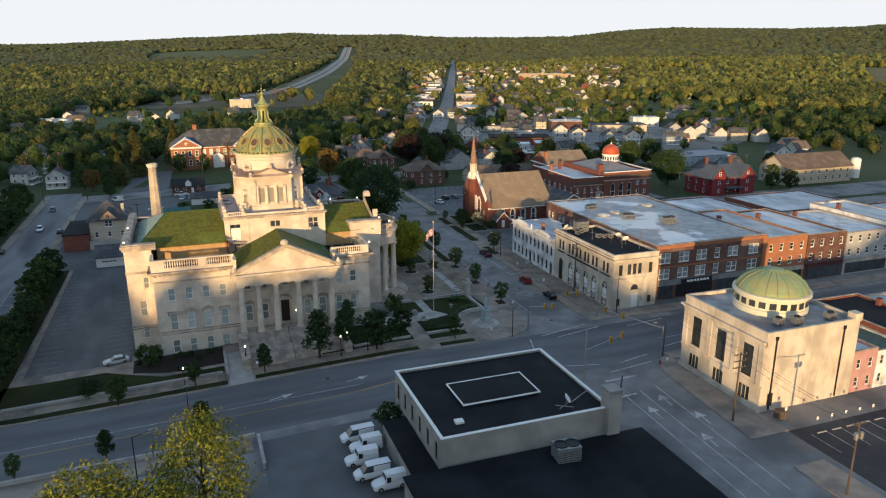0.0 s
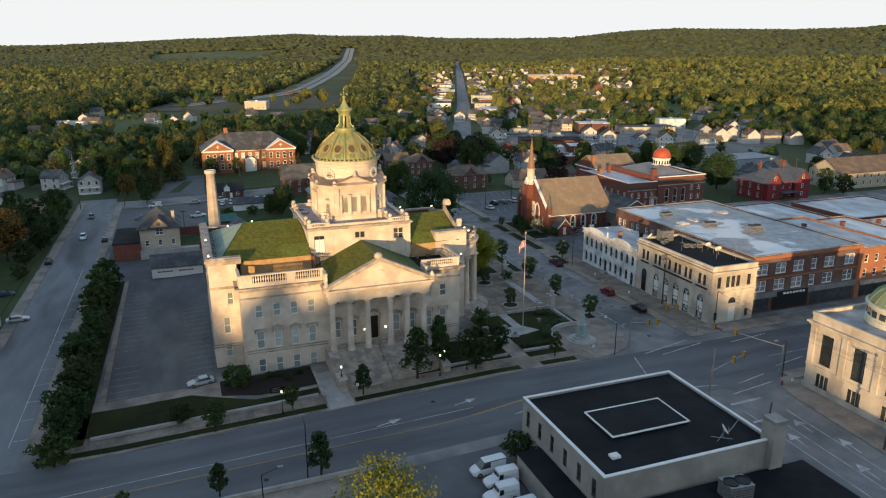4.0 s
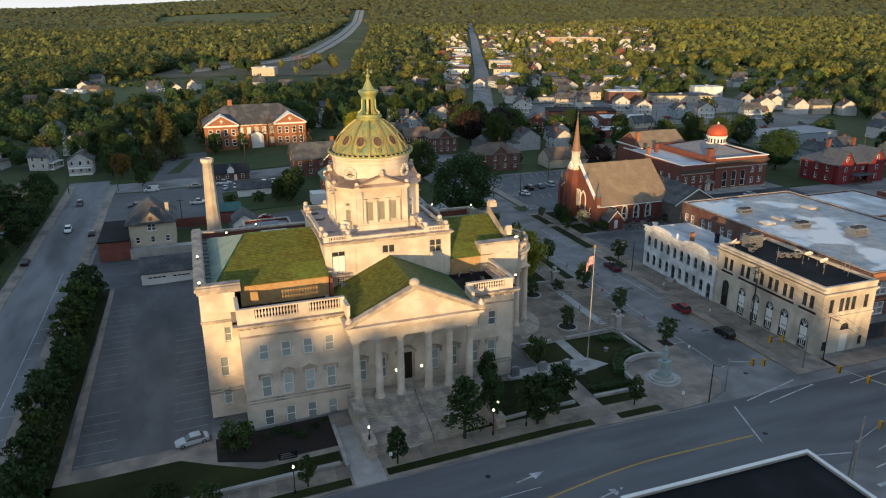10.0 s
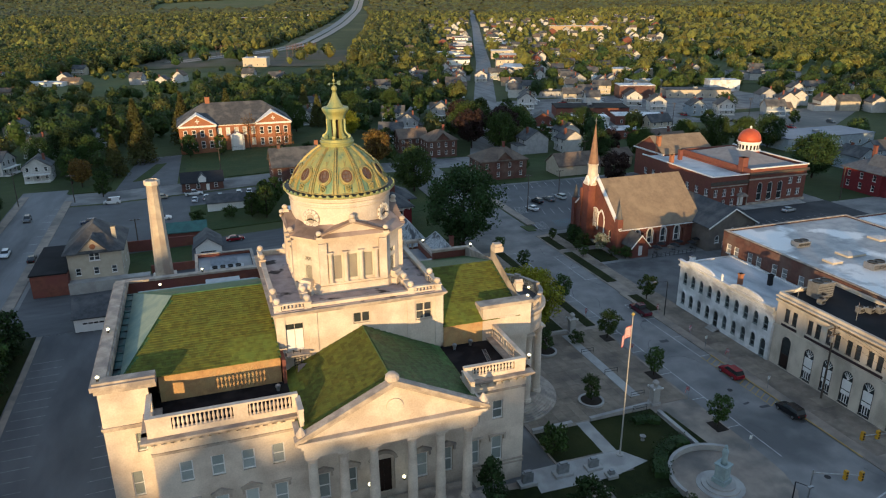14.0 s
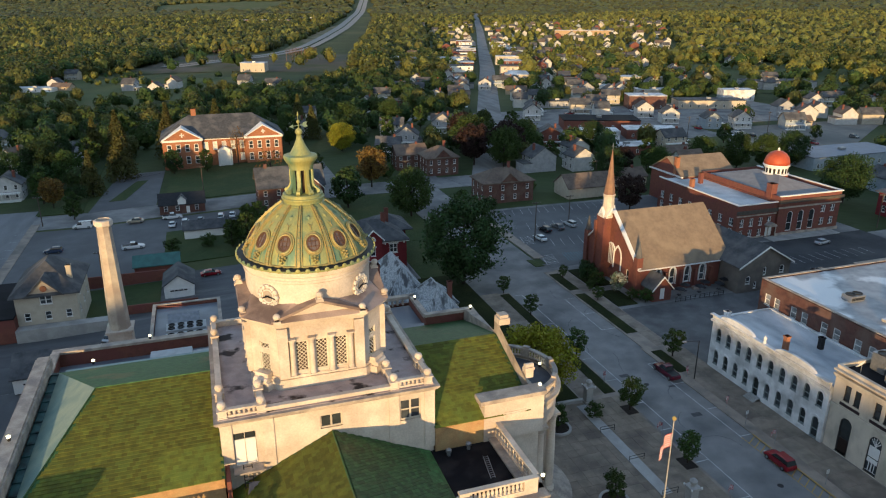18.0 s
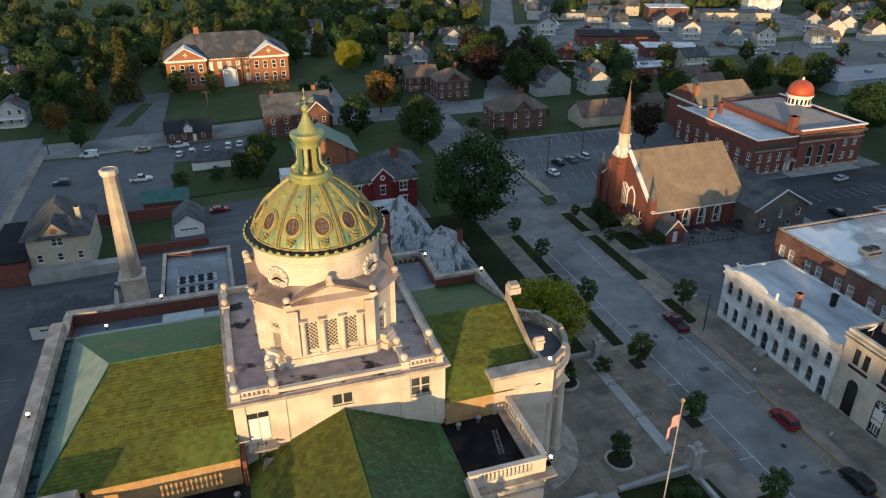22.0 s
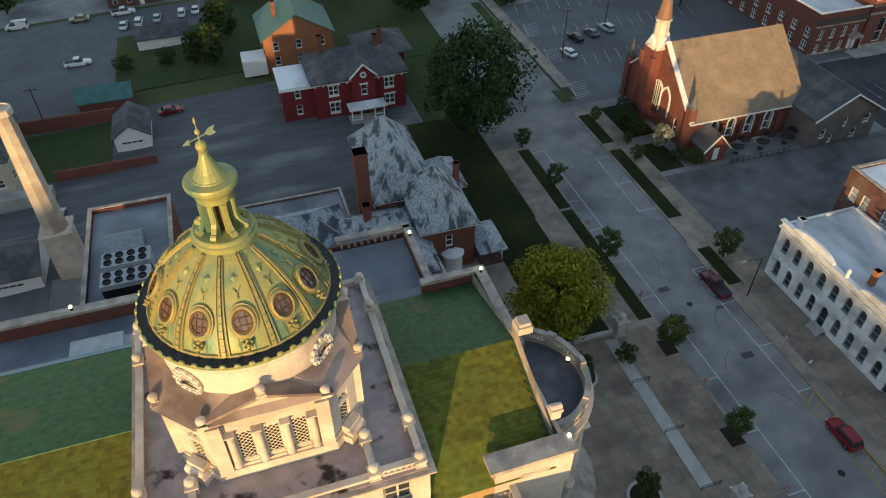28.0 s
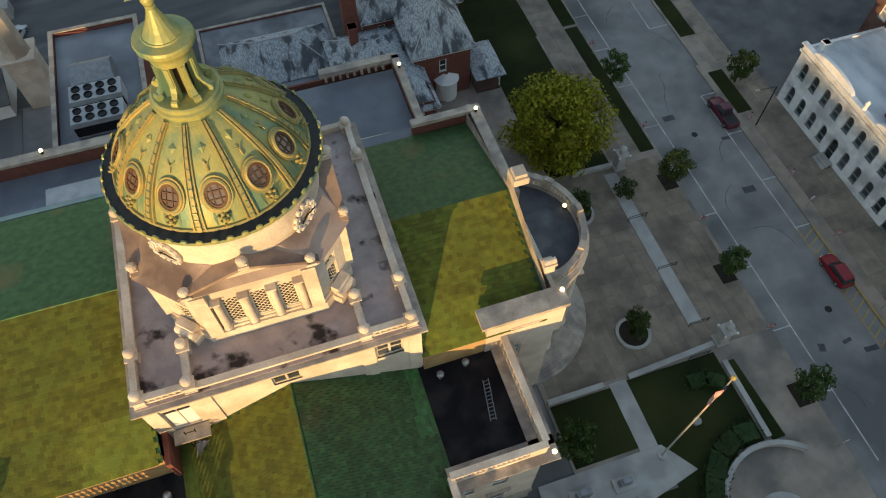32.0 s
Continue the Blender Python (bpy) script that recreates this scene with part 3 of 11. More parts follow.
solid("road_highway", hb, mat("pale highway concrete", (0.36, 0.34, 0.31), (0.30, 0.285, 0.26), 0.1, 0.9), "pale divided highway climbing between woods", "road", kind="structure")
cut_ = B()
_row = []
for i in range(25):
    u = 1010 + 760 * i / 24
    v = float(np.interp(u, [p[0] for p in HWAY], [p[1] for p in HWAY]))
    w_ = 26 * math.sin(math.pi * (i + 0.4) / 25) + 3
    _row.append([cut_.verts.new((*xy_of(u, v - 13 - q), terrain(*xy_of(u, v - 13 - q)) + 0.5)) for q in (w_, 0)])
for p, q in zip(_row, _row[1:]):
    cut_.faces.new((p[0], p[1], q[1], q[0]))
solid("road_cutting", cut_, mat("bare tan cutting", (0.26, 0.20, 0.12), (0.17, 0.15, 0.07), 0.06, 0.95, c=(0.12, 0.13, 0.045), big=0.03), "bare tan earth bank beside the highway", "bank", kind="structure")

ground_piece("road_front", ground_piece_front, 0.012, mat("smooth front street asphalt", (0.150, 0.153, 0.160), (0.125, 0.128, 0.135), 0.2, 0.8, bump=0.01, fine=20, c=(0.095, 0.098, 0.104), big=0.10, stretch=(0.25, 1.6, 1)), "smooth dark grey asphalt of the front street", "road", thick=0.05)
ground_piece("road_left", [rect(-55.2, -43.4, 124, 336)], 0.012, mat("blue grey left street asphalt", (0.215, 0.218, 0.222), (0.175, 0.178, 0.182), 0.3, 0.9, bump=0.01, fine=20, c=(0.10, 0.102, 0.105), big=0.08, stretch=(1.4, 0.3, 1)), "grey asphalt of the street beside the courthouse lot", "road", thick=0.05)
# pavements and kerbs
S15 = 0.15
round_corner = [(67.6, 134), (67.4, 131.0), (66.4, 127.6), (63.6, 124.4), (60, 123.0), (56, 122.6)]
ground_piece("pavement", [
    [(-40, 122.3), (56, 122.6), *round_corner[::-1][1:], (67.6, 203), (40, 203), (40, 141), (-40, 141)],
    [(-34, 141), (-33, 141), (-33, 214), (-34, 214)],
    rect(80, 88.6, 125, 158.5), rect(80, 87.6, 158.5, 190), rect(80.5, 86.2, 190, 230.6), rect(60.8, 67.6, 203, 222), rect(88, 330, 124.5, 128.2),
    [(83, 104), (80, 100.5), (79, 96), (77.6, 80), (77.2, 74), (84.6, 74), (84.6, 103.5)], rect(84.6, 110, 102.5, 105.5),
    [(77.4, 66), (77.2, 40), (83, 40), (83, 66)],
    rect(55, 58.6, 58, 98.5), rect(27, 58, 98.2, 102), rect(-45, 5.5, 98.5, 103.6),
    rect(82.6, 85.2, 240, 300),
    rect(-57.5, -55.2, 128, 330), rect(-43.4, -41, 128, 320),
], S15, CONC, "weathered concrete pavements with kerbs", "pavement")

# the paved plaza in slabs
slab = {}
plaza = thing("pavement_plaza", (54, 163, S15), "square concrete slabs of the courthouse plaza", "pavement", kind="structure")
for iy in range(17):
    for ix in range(17):
        x0, y0 = 40.6 + ix * 1.56, 150.4 + iy * 1.56
        k = 1.535
        if k not in slab:
            b = box(B(), -k / 2, k / 2, -k / 2, k / 2, -0.05, 0.03)
            slab[k] = mesh_of("slab", b, mat("plaza slab concrete", (0.275, 0.225, 0.172), (0.215, 0.178, 0.138), 0.9, 0.9, bump=0.008, fine=14, c=(0.16, 0.132, 0.105), big=0.25, rnd=0.11))
        put("slab", slab[k], pose(x0 + 0.78, y0 + 0.78, S15 + random.uniform(-0.006, 0.006), random.uniform(-0.25, 0.25), random.uniform(-0.25, 0.25)), plaza)

ground_piece("lawn_front", [
    rect(-40, 3.2, 123.0, 124.6), rect(8.2, 40, 123.2, 124.7), rect(44.5, 52, 123.3, 124.8),
    [(-40, 128.6), (3.0, 128.6), (3.0, 131.2), (-8, 131.2), (-13.8, 134.6), (-18.5, 137.6), (-40, 137.6)],
    [(21.5, 128.5), (40.5, 128.5), (40.5, 138.4), (28, 140.5), (21.5, 136)],
    rect(43.8, 52, 127.4, 129.6),
    [(44, 130.4), (52.2, 130.4), (52.5, 134.5), (54, 137.5), (57, 139.4), (60.0, 139.4), (59.9, 149.8), (49.3, 149.8), (49.3, 138), (44, 138)],
    [(40.3, 142.8), (47.3, 142.8), (47.3, 149.6), (40.3, 149.6)],
    [(60.75, 139.2), (62.3, 139.2), (61.6, 148.4), (60.75, 148.4)],
    rect(65.2, 67.2, 178, 203), rect(52, 60.5, 177.6, 203), rect(44, 60.8, 203, 236), rect(65.2, 67.3, 203.6, 221.3), rect(80.9, 83.3, 196, 216.2), rect(80.9, 83.3, 218.6, 228.8), rect(81.0, 83.2, 180, 188.2), rect(86.5, 91.2, 207.8, 216), rect(86.5, 92.0, 219, 230),
], S15 + 0.05, GRASS, "short dark green lawns and verges", "lawn")
ground_piece("planting_bed", [[(-13.5, 135.2), (-7, 132.6), (3.2, 132.6), (3.2, 141), (-13.5, 141)]], S15 + 0.08, SOIL, "dark mulched planting bed beside the courthouse", "planting bed")
ground_piece("lot_courthouse", [[(-33, 136), (-14, 136), (-14, 147), (-13, 214), (-33, 214)]], 0.06, mat("worn lot asphalt", (0.150, 0.150, 0.152), (0.110, 0.111, 0.114), 0.3, 0.9, bump=0.01, fine=20, c=(0.078, 0.079, 0.082), big=0.10, stretch=(1.0, 0.35, 1)), "asphalt parking lot with faded stalls", "parking lot")
ground_piece("lawn_left", [[(-41, 126.5), (-35, 126.5), (-34, 214), (-37.5, 214)]], S15 + 0.05, GRASS, "grass strip along the hedge", "lawn")
ground_piece("lot_church", [rect(84, 150, 233, 282)], 0.03, ASPHALT3, "church parking lot of dark asphalt", "parking lot")
ground_piece("lot_side", [[(86.2, 188.4), (87.6, 181.2), (134, 181.2), (134, 206.4), (86.2, 206.4)]], 0.03, mat("worn side lot asphalt", (0.165, 0.163, 0.16), (0.125, 0.124, 0.124), 0.35, 0.9, bump=0.012, fine=18, c=(0.085, 0.084, 0.085), big=0.16), "worn patched asphalt lot beside the church", "parking lot")
ground_piece("lot_hall", [rect(134, 180, 190, 232)], 0.03, ASPHALT2, "dark new asphalt lot behind the church hall", "parking lot")
ground_piece("lot_alley", [rect(-40, 51.6, 214.2, 262)], 0.02, mat("dark patched alley asphalt", (0.120, 0.121, 0.125), (0.090, 0.091, 0.095), 0.35, 0.9, bump=0.012, fine=18, c=(0.19, 0.185, 0.18), big=0.10, stain=(0.56, 0.66), stretch=(0.35, 1.4, 1)), "dark patched asphalt alley behind the courthouse", "parking lot")
ground_piece("lot_bank", [rect(84.5, 150, 40, 74)], 0.04, ASPHALT2, "new black asphalt lot with white stalls", "parking lot")
ground_piece("lot_school", [[(-29, 329.2), (-9, 329.2), (-7.5, 380), (-24, 380)]], 0.03, ASPHALT3, "dark asphalt drive beside the school", "parking lot")
ground_piece("lawn_school", [[(-24, 340), (-19, 340), (-13, 366), (-17, 366)], rect(-6, 40, 331, 377)], 0.10, GRASS2, "mown green lawns before the school", "lawn")
ground_piece("lot_rear", [rect(-41, -5, 262, 312), rect(-5, 16, 297, 312)], 0.03, ASPHALT3, "grey asphalt lot behind the houses", "parking lot")
ground_piece("lot_gravel", [[(219, 333), (268, 318), (342, 366), (342, 384), (262, 384)]], 0.04, mat("grey gravel", (0.24, 0.225, 0.20), (0.19, 0.18, 0.165), 0.3, 0.95, fine=6, c=(0.15, 0.15, 0.14), big=0.04), "wide grey gravel lot behind the houses", "parking lot")
ground_piece("lot_corner", [rect(6.5, 27, 60, 101)], 0.05, ASPHALT3, "cracked concrete and asphalt yard with parked vans", "parking lot")
ground_piece("lawn_rear", [rect(-5, 26, 269, 297), rect(-22, -5, 241, 258), rect(16, 66, 297, 312), rect(26, 66, 263, 297), rect(52.0, 65.4, 236.2, 262.8), 
                           rect(-44, -31, 330, 400), rect(-140, -60, 126, 300), [(80.4, 234.6), (82.8, 234.6), (81.6, 239.4), (80.2, 239.4)], rect(79.4, 81.6, 258, 286)], 0.12, GRASS2, "rough green lawns behind the courthouse", "lawn")

# road markings
mk = B()
fk = B()


def stripe(bm, x0, y0, x1, y1, w=0.14, top=0.022):
    a, b = Vector((x0, y0, level(x0) + top)), Vector((x1, y1, level(x1) + top))
    n = Vector((-(b - a).y, (b - a).x, 0)).normalized() * (w / 2)
    bm.faces.new([bm.verts.new(p) for p in (a - n, b - n, b + n, a + n)])


for y0, y1 in ((134, 205), (205, 220.1)):
    stripe(mk, 69.9, y0, 69.9, y1)
for y in (142, 150, 158.2, 166.4, 174, 181.7, 189.7, 197.4, 205, 212.5, 220.1):
    stripe(mk, 67.7, y, 69.9, y)
stripe(mk, 78.0, 161, 77.9, 184.6)
for y in (161.3, 169, 177.2, 184.6):
    stripe(mk, 78.0, y, 80, y)
for y in (199.2, 206.9, 214.9):
    stripe(mk, 77.5, y, 80.3, y)
stripe(mk, 77.4, 199.1, 77.7, 215.0)
for x in (69.8, 73.4):
    stripe(mk, x - 0.6, 62, x + 1.0, 94, 0.16)
stripe(mk, 65.8, 62, 67.5, 96, 0.16)
stripe(mk, 67.0, 98.6, 73.5, 98.8, 0.6)
stripe(mk, 66.2, 92.6, 69.6, 92.8, 0.5)
for x0, y0, x1, y1 in ((74, 104.5, 81, 106), (70, 101.5, 80, 103), (62, 107, 70, 105.2), (66, 121.2, 78, 124), (69, 119.6, 80, 121.8), (86, 108, 94, 109.5), (86, 120, 96, 121.2), (60, 111.5, 63, 120.5)):
    stripe(mk, x0, y0, x1, y1, 0.22)
stripe(mk, -44, 112.6, 26, 113.4, 0.13)
stripe(mk, 88, 112, 180, 112, 0.13)
for x0, y0, d in ((11.5, 114.2, 1), (25.5, 115.6, 1), (33.5, 108.8, 1)):
    stripe(mk, x0 - 2.0, y0 - 0.6 + 0.35, x0 + 0.6, y0 + 0.25, 0.25)
    mk.faces.new([mk.verts.new((x, y, level(x) + 0.024)) for x, y in ((x0 + 0.2, y0 + 0.9), (x0 + 0.6, y0 - 0.5), (x0 + 2.3, y0 + 0.6))])
for x0, y0 in ((68.4, 84), (72.6, 87), (71, 74), (74.6, 80)):
    stripe(mk, x0, y0, x0 + 0.3, y0 + 2.6, 0.25)
    mk.faces.new([mk.verts.new((x, y, 0.024)) for x, y in ((x0 - 0.9, y0 + 2.4), (x0 + 1.2, y0 + 2.4), (x0 + 0.3, y0 + 4.2))])
for i in range(17):
    y = 140.5 + i * 2.75
    stripe(fk, -19.4, y, -14.2, y, 0.13, 0.085)
for i in range(24):
    y = 139 + i * 2.75
    if not 158 < y < 163:
        stripe(fk, -32.6, y, -27.6, y, 0.13, 0.085)
for i in range(14):
    stripe(mk, 92 + i * 2.8, 247, 93.4 + i * 2.8, 252.4, 0.10, 0.05)
    stripe(mk, 92 + i * 2.8, 262, 93.4 + i * 2.8, 267.6, 0.10, 0.05)
    stripe(mk, 88 + i * 2.8, 276, 89.4 + i * 2.8, 281.6, 0.10, 0.05)
for x0, y0 in ((83.8, 235.2), (85.0, 250.4), (85.6, 264.0)):
    for i in range(7):
        stripe(mk, x0 + 0.2 * i, y0 + i * 0.95, x0 + 3.4 + 0.2 * i, y0 + 0.5 + i * 0.95, 0.13, 0.05)
    stripe(mk, x0, y0, x0 + 1.4, y0 + 6.4, 0.13, 0.05)
bk_ = B()
for i in range(8):
    stripe(bk_, 90.2 + i * 0.75, 235.6, 91.2 + i * 0.75, 241.6, 0.10, 0.05)
solid("road_markings_blue", bk_, mat("faded blue bay paint", (0.14, 0.30, 0.36), (0.10, 0.20, 0.25), 1.5, 0.9), "faded blue hatched bay in the church lot", "road marking", kind="structure")
for i in range(12):
    stripe(mk, 87 + i * 3.0, 66.5, 87 + i * 3.0, 72, 0.12, 0.06)
    stripe(mk, 136 + i * 2.8, 216, 136 + i * 2.8, 221, 0.10, 0.05)
for y in range(132, 232, 7):
    stripe(mk, -46.0, y, -43.6, y, 0.13, 0.035)
stripe(mk, -46.0, 130, -46.0, 230, 0.13, 0.035)
for y in range(262, 316, 7):
    stripe(mk, -46.0, y, -43.6, y, 0.13, 0.035)
# tar-sealed cracks of the side street
tk_ = B()
cr_ = random.Random(3)
for i in range(24):
    x, y = cr_.uniform(66, 83), cr_.uniform(122, 246)
    a = cr_.choice((0.0, 1.57, 1.57)) + cr_.uniform(-0.3, 0.3)
    for j in range(cr_.randint(3, 8)):
        l_ = cr_.uniform(0.5, 1.3)
        x1, y1 = x + l_ * math.cos(a), y + l_ * math.sin(a)
        if not 65.5 < x1 < 83.5:
            break
        stripe(tk_, x, y, x1, y1, cr_.uniform(0.04, 0.09), 0.018)
        x, y, a = x1, y1, a + cr_.uniform(-0.5, 0.5)
for i in range(9):
    x, y = cr_.uniform(70, 82), cr_.uniform(125, 205)
    stripe(tk_, x, y, x + cr_.uniform(0.6, 2.0), y + cr_.uniform(-0.3, 0.3), cr_.uniform(0.4, 1.1), 0.016)
solid("road_cracks", tk_, mat("black crack sealant", (0.055, 0.056, 0.06), (0.085, 0.086, 0.09), 2.0, 0.7), "dark tar-sealed cracks in the street", "road crack", kind="structure")
solid("road_markings", mk, LINE, "worn white lane lines, arrows and stall lines", "road marking", kind="structure")
solid("road_markings_faded", fk, mat("faded stall paint", (0.36, 0.36, 0.35), (0.20, 0.20, 0.20), 1.5, 0.9), "faded stall lines of the courthouse lot", "road marking", kind="structure")
ym = B()
for i in range(14):
    stripe(ym, 78.0, 144.5 + i * 1.15, 79.9, 145.6 + i * 1.15, 0.13)
stripe(ym, 79.9, 130, 79.95, 161, 0.22, 0.17)
stripe(ym, 78.0, 144.5, 78.0, 161, 0.12)
for i in range(30):
    x0, x1 = 18 + i * 1.4, 19.5 + i * 1.4
    stripe(ym, x0, 110.6 + 2.6 * smooth(18, 45, x0), x1, 110.6 + 2.6 * smooth(18, 45, x1), 0.3 if x0 > 24 else 0.15)
stripe(ym, -44, 110.5, 18, 110.6, 0.15)
solid("road_markings_yellow", ym, YELLOW, "faded yellow kerb and centre lines", "road marking", kind="structure")


def field(name, corners, material, label):
    """An open field draped on the ground, given by its corners in distance and offset."""
    bm = B()
    (u0, a0, b0), (u1, a1, b1) = corners
    grid = [[bm.verts.new((*xy_of(u0 + (u1 - u0) * i / 10, (a0 + (a1 - a0) * i / 10) * (1 - k / 10) + (b0 + (b1 - b0) * i / 10) * k / 10), 0)) for k in range(11)] for i in range(11)]
    for row in grid:
        for v in row:
            v.co.z = terrain(v.co.x, v.co.y) + 0.35
    for p, q in zip(grid, grid[1:]):
        for k in range(10):
            bm.faces.new((p[k], p[k + 1], q[k + 1], q[k]))
    solid(name, bm, material, label, "field", kind="structure")


MEADOW = mat("pale meadow", (0.080, 0.105, 0.032), (0.060, 0.082, 0.025), 0.05, 0.95, fine=2, c=(0.10, 0.105, 0.04), big=0.012)
FIELDG = mat("golden field", (0.17, 0.14, 0.045), (0.13, 0.115, 0.04), 0.03, 0.95, fine=2)
FIELDS = (((480, -320, -185), (690, -360, -190)), ((940, 560, 760), (1500, 860, 1200)), ((1350, 400, 470), (1560, 450, 590)), ((2430, -1000, -650), (2900, -1150, -620)), ((1750, -560, -340), (1830, -560, -340)), ((740, -330, -120), (960, -350, -140)), ((595, 150, 300), (830, 195, 400)))
for n_, c_, m_, l_ in (("field_meadow", FIELDS[0], MEADOW, "open green meadow with scattered trees"), ("field_golden", FIELDS[1], FIELDG, "golden mown field beside the woods"), ("field_hill", FIELDS[2], MEADOW, "pale green field on the rise"),
                       ("field_far", FIELDS[3], MEADOW, "long pale field between the woods"), ("field_scrub", FIELDS[6], MEADOW, "scrubby green valley meadow with loose trees"), ("field_strip", FIELDS[4], FIELDG, "narrow tan field on the valley side"), ("field_yard", FIELDS[5], mat("bare yard", (0.12, 0.10, 0.075), (0.09, 0.085, 0.06), 0.05, 0.95, c=(0.07, 0.085, 0.03), big=0.02), "bare scrubby ground round the substation")):
    field(n_, c_, m_, l_)

# ---- the courthouse ----
CX, CY = 16.72, 162.8
court = thing("courthouse", (13, 157, 0), "cream limestone courthouse with portico, mossy green roofs and gilded dome", "courthouse")


def ledge(bm, x0, x1, y0, y1, z0, z1, out):
    """A moulded string course or cornice round a block: three steps."""
    h = (z1 - z0) / 3
    for k, o in enumerate((0.35 * out, 0.7 * out, out)):
        box(bm, x0 - o, x1 + o, y0 - o, y1 + o, z0 + k * h, z0 + (k + 1) * h)
    return bm


def wpair(us, sill, w, h, st="sash"):
    return [(u, sill, w, h, st) for u in us]


# front block, left of the portico
FY = 142.0
gl = level(-5) - 0.1
wb = B()
us = [3.1, 6.35, 9.6, 12.85]
facade(wb, court, (-8.5, FY), (7.2, FY), gl, 15.6, wpair(us, -1.6, 1.4, 2.8) + wpair(us, 3.3, 1.45, 3.5) + wpair(us, 9.5, 1.4, 2.6), 0.3, WHITE, GLASSB)
facade(wb, court, (-8.5, 148), (-8.5, FY), gl, 15.6, [], 0.3)
# left wing, set back
facade(wb, court, (-13.6, 147.2), (-8.5, 147.2), gl, 20.0, wpair([2.6], 0.4, 1.2, 2.9) + wpair([2.6], 5.2, 1.2, 3.3) + [(3.6, 11.0, 1.0, 2.4, "sash")], 0.3, WHITE, GLASSB)
facade(wb, court, (-13.6, 178), (-13.6, 147.2), gl, 20.0, wpair([5, 10, 15, 20, 25], 0.4, 1.2, 2.9) + wpair([5, 10, 15, 20, 25], 5.2, 1.2, 3.3) + wpair([5, 10, 15, 20, 25], 10.5, 1.2, 2.6), 0.3, WHITE, GLASSB)
# behind the portico
facade(wb, court, (7.2, FY), (26.4, FY), gl, 14.4, wpair([2.0, 5.2, 14.0, 17.2], 3.3, 1.45, 3.5) + wpair([2.0, 5.2, 9.5, 14.0, 17.2], 10.1, 1.4, 1.9) + [(9.5, 2.4, 2.1, 4.7, "none")], 0.35, WHITE, GLASSB)
# right of the portico
facade(wb, court, (26.4, FY), (34.7, FY), -0.4, 15.6, wpair([1.6, 4.7], 3.4, 1.45, 3.5) + wpair([1.6, 4.7], 9.5, 1.4, 2.6), 0.3, WHITE, GLASSB)
facade(wb, court, (34.7, FY), (34.7, 153), -0.4, 15.6, wpair([4, 8], 4.2, 1.4, 3.4) + wpair([4, 8], 10.2, 1.4, 2.6), 0.3, WHITE, GLASSB)
# right wing and rear
facade(wb, court, (33.2, 152.6), (40.0, 152.6), -0.4, 19.6, [(3.2, 4.2, 1.2, 3.2, "sash"), (3.2, 10.2, 1.2, 2.5, "sash")], 0.3, WHITE, GLASSB)
facade(wb, court, (40.0, 152.6), (40.0, 176), -0.4, 19.6, [], 0.3)
facade(wb, court, (40.0, 176), (-13.6, 178), gl, 18.0, [], 0.3)
part("wall", wb, STONE, court, "cream limestone walls with soft stains")
db = box(B(), 15.25, 17.35, FY + 0.15, FY + 0.3, 2.3, 7.1)
for x in (15.45, 16.4):
    for z in (2.7, 4.6, 6.2):
        box(db, x, x + 0.8, FY + 0.1, FY + 0.16, z, z + 1.2 if z < 6 else z + 0.6)
part("door", db, DOORM, court, "dark panelled entrance doors")

# string courses, cornices
for a in ((-8.5, 6.2, FY, FY + 0.3), (27.4, 34.7, FY, FY + 0.3), (-8.5, -8.3, FY + 1.3, 147), (34.4, 34.7, FY + 1.3, 151.2)):
    part("cornice", ledge(B(), *a, 15.0, 15.7, 0.9), STONE2, court, "weathered stone cornice")
for a in ((-8.6, 7.3, FY - 0.12, FY + 0.2, 13.4, 13.7), (26.3, 34.8, FY - 0.12, FY + 0.2, 13.4, 13.7)) + tuple((*q, z, z + 0.22) for z in (2.5, 3.0) for q in ((-8.62, 7.2, FY - 0.14, FY + 0.2), (26.4, 34.82, FY - 0.14, FY + 0.2), (-8.62, -8.4, FY + 0.21, 147), (-13.72, -8.63, 147.05, 147.4), (-13.73, -13.5, 147.41, 178))):
    part("string_course", box(B(), *a), STONE2, court)
for z0, z1, o in ((14.2, 14.7, 0.18), (19.0, 20.1, 0.55)):
    tr = B()
    for k, f in enumerate((0.5, 1.0)):
        q = o * f
        zz0, zz1 = z0 + (z1 - z0) * k / 2, z0 + (z1 - z0) * (k + 1) / 2
        box(tr, -13.6 - q, -7.6, 147.2 - q, 148.6, zz0, zz1)
        box(tr, -13.6 - q, -12.4, 148.6, 178, zz0, zz1)
    part("wing_cornice", tr, STONE2, court)
part("coping", box(B(), -13.9, -12.6, 147.0, 178, 20.1, 20.35), STONE2, court)
part("coping", box(B(), -12.6, -7.6, 147.0, 148.3, 20.1, 20.35), STONE2, court)
tr = B()
for k, q in enumerate((0.15, 0.4)):
    box(tr, 33.2 - q, 40.0 + q, 152.6 - q, 153.8, 19.0 + 0.3 * k, 19.3 + 0.3 * k)
part("pavilion_cornice", tr, STONE2, court)
part("pavilion_coping", box(B(), 32.5, 40.3, 151.6, 153.5, 19.95, 20.4), STONE2, court)
# modillions under the main cornice
MOD = mesh_of("modillion", box(B(), -0.14, 0.14, -0.5, 0.0, -0.3, 0.0), STONE)
for x0, n in ((-8.3, 15), (27.8, 8)):
    for i in range(n):
        put("modillion", MOD, pose(x0 + i * 0.95, FY - 0.02, 15.0), court)

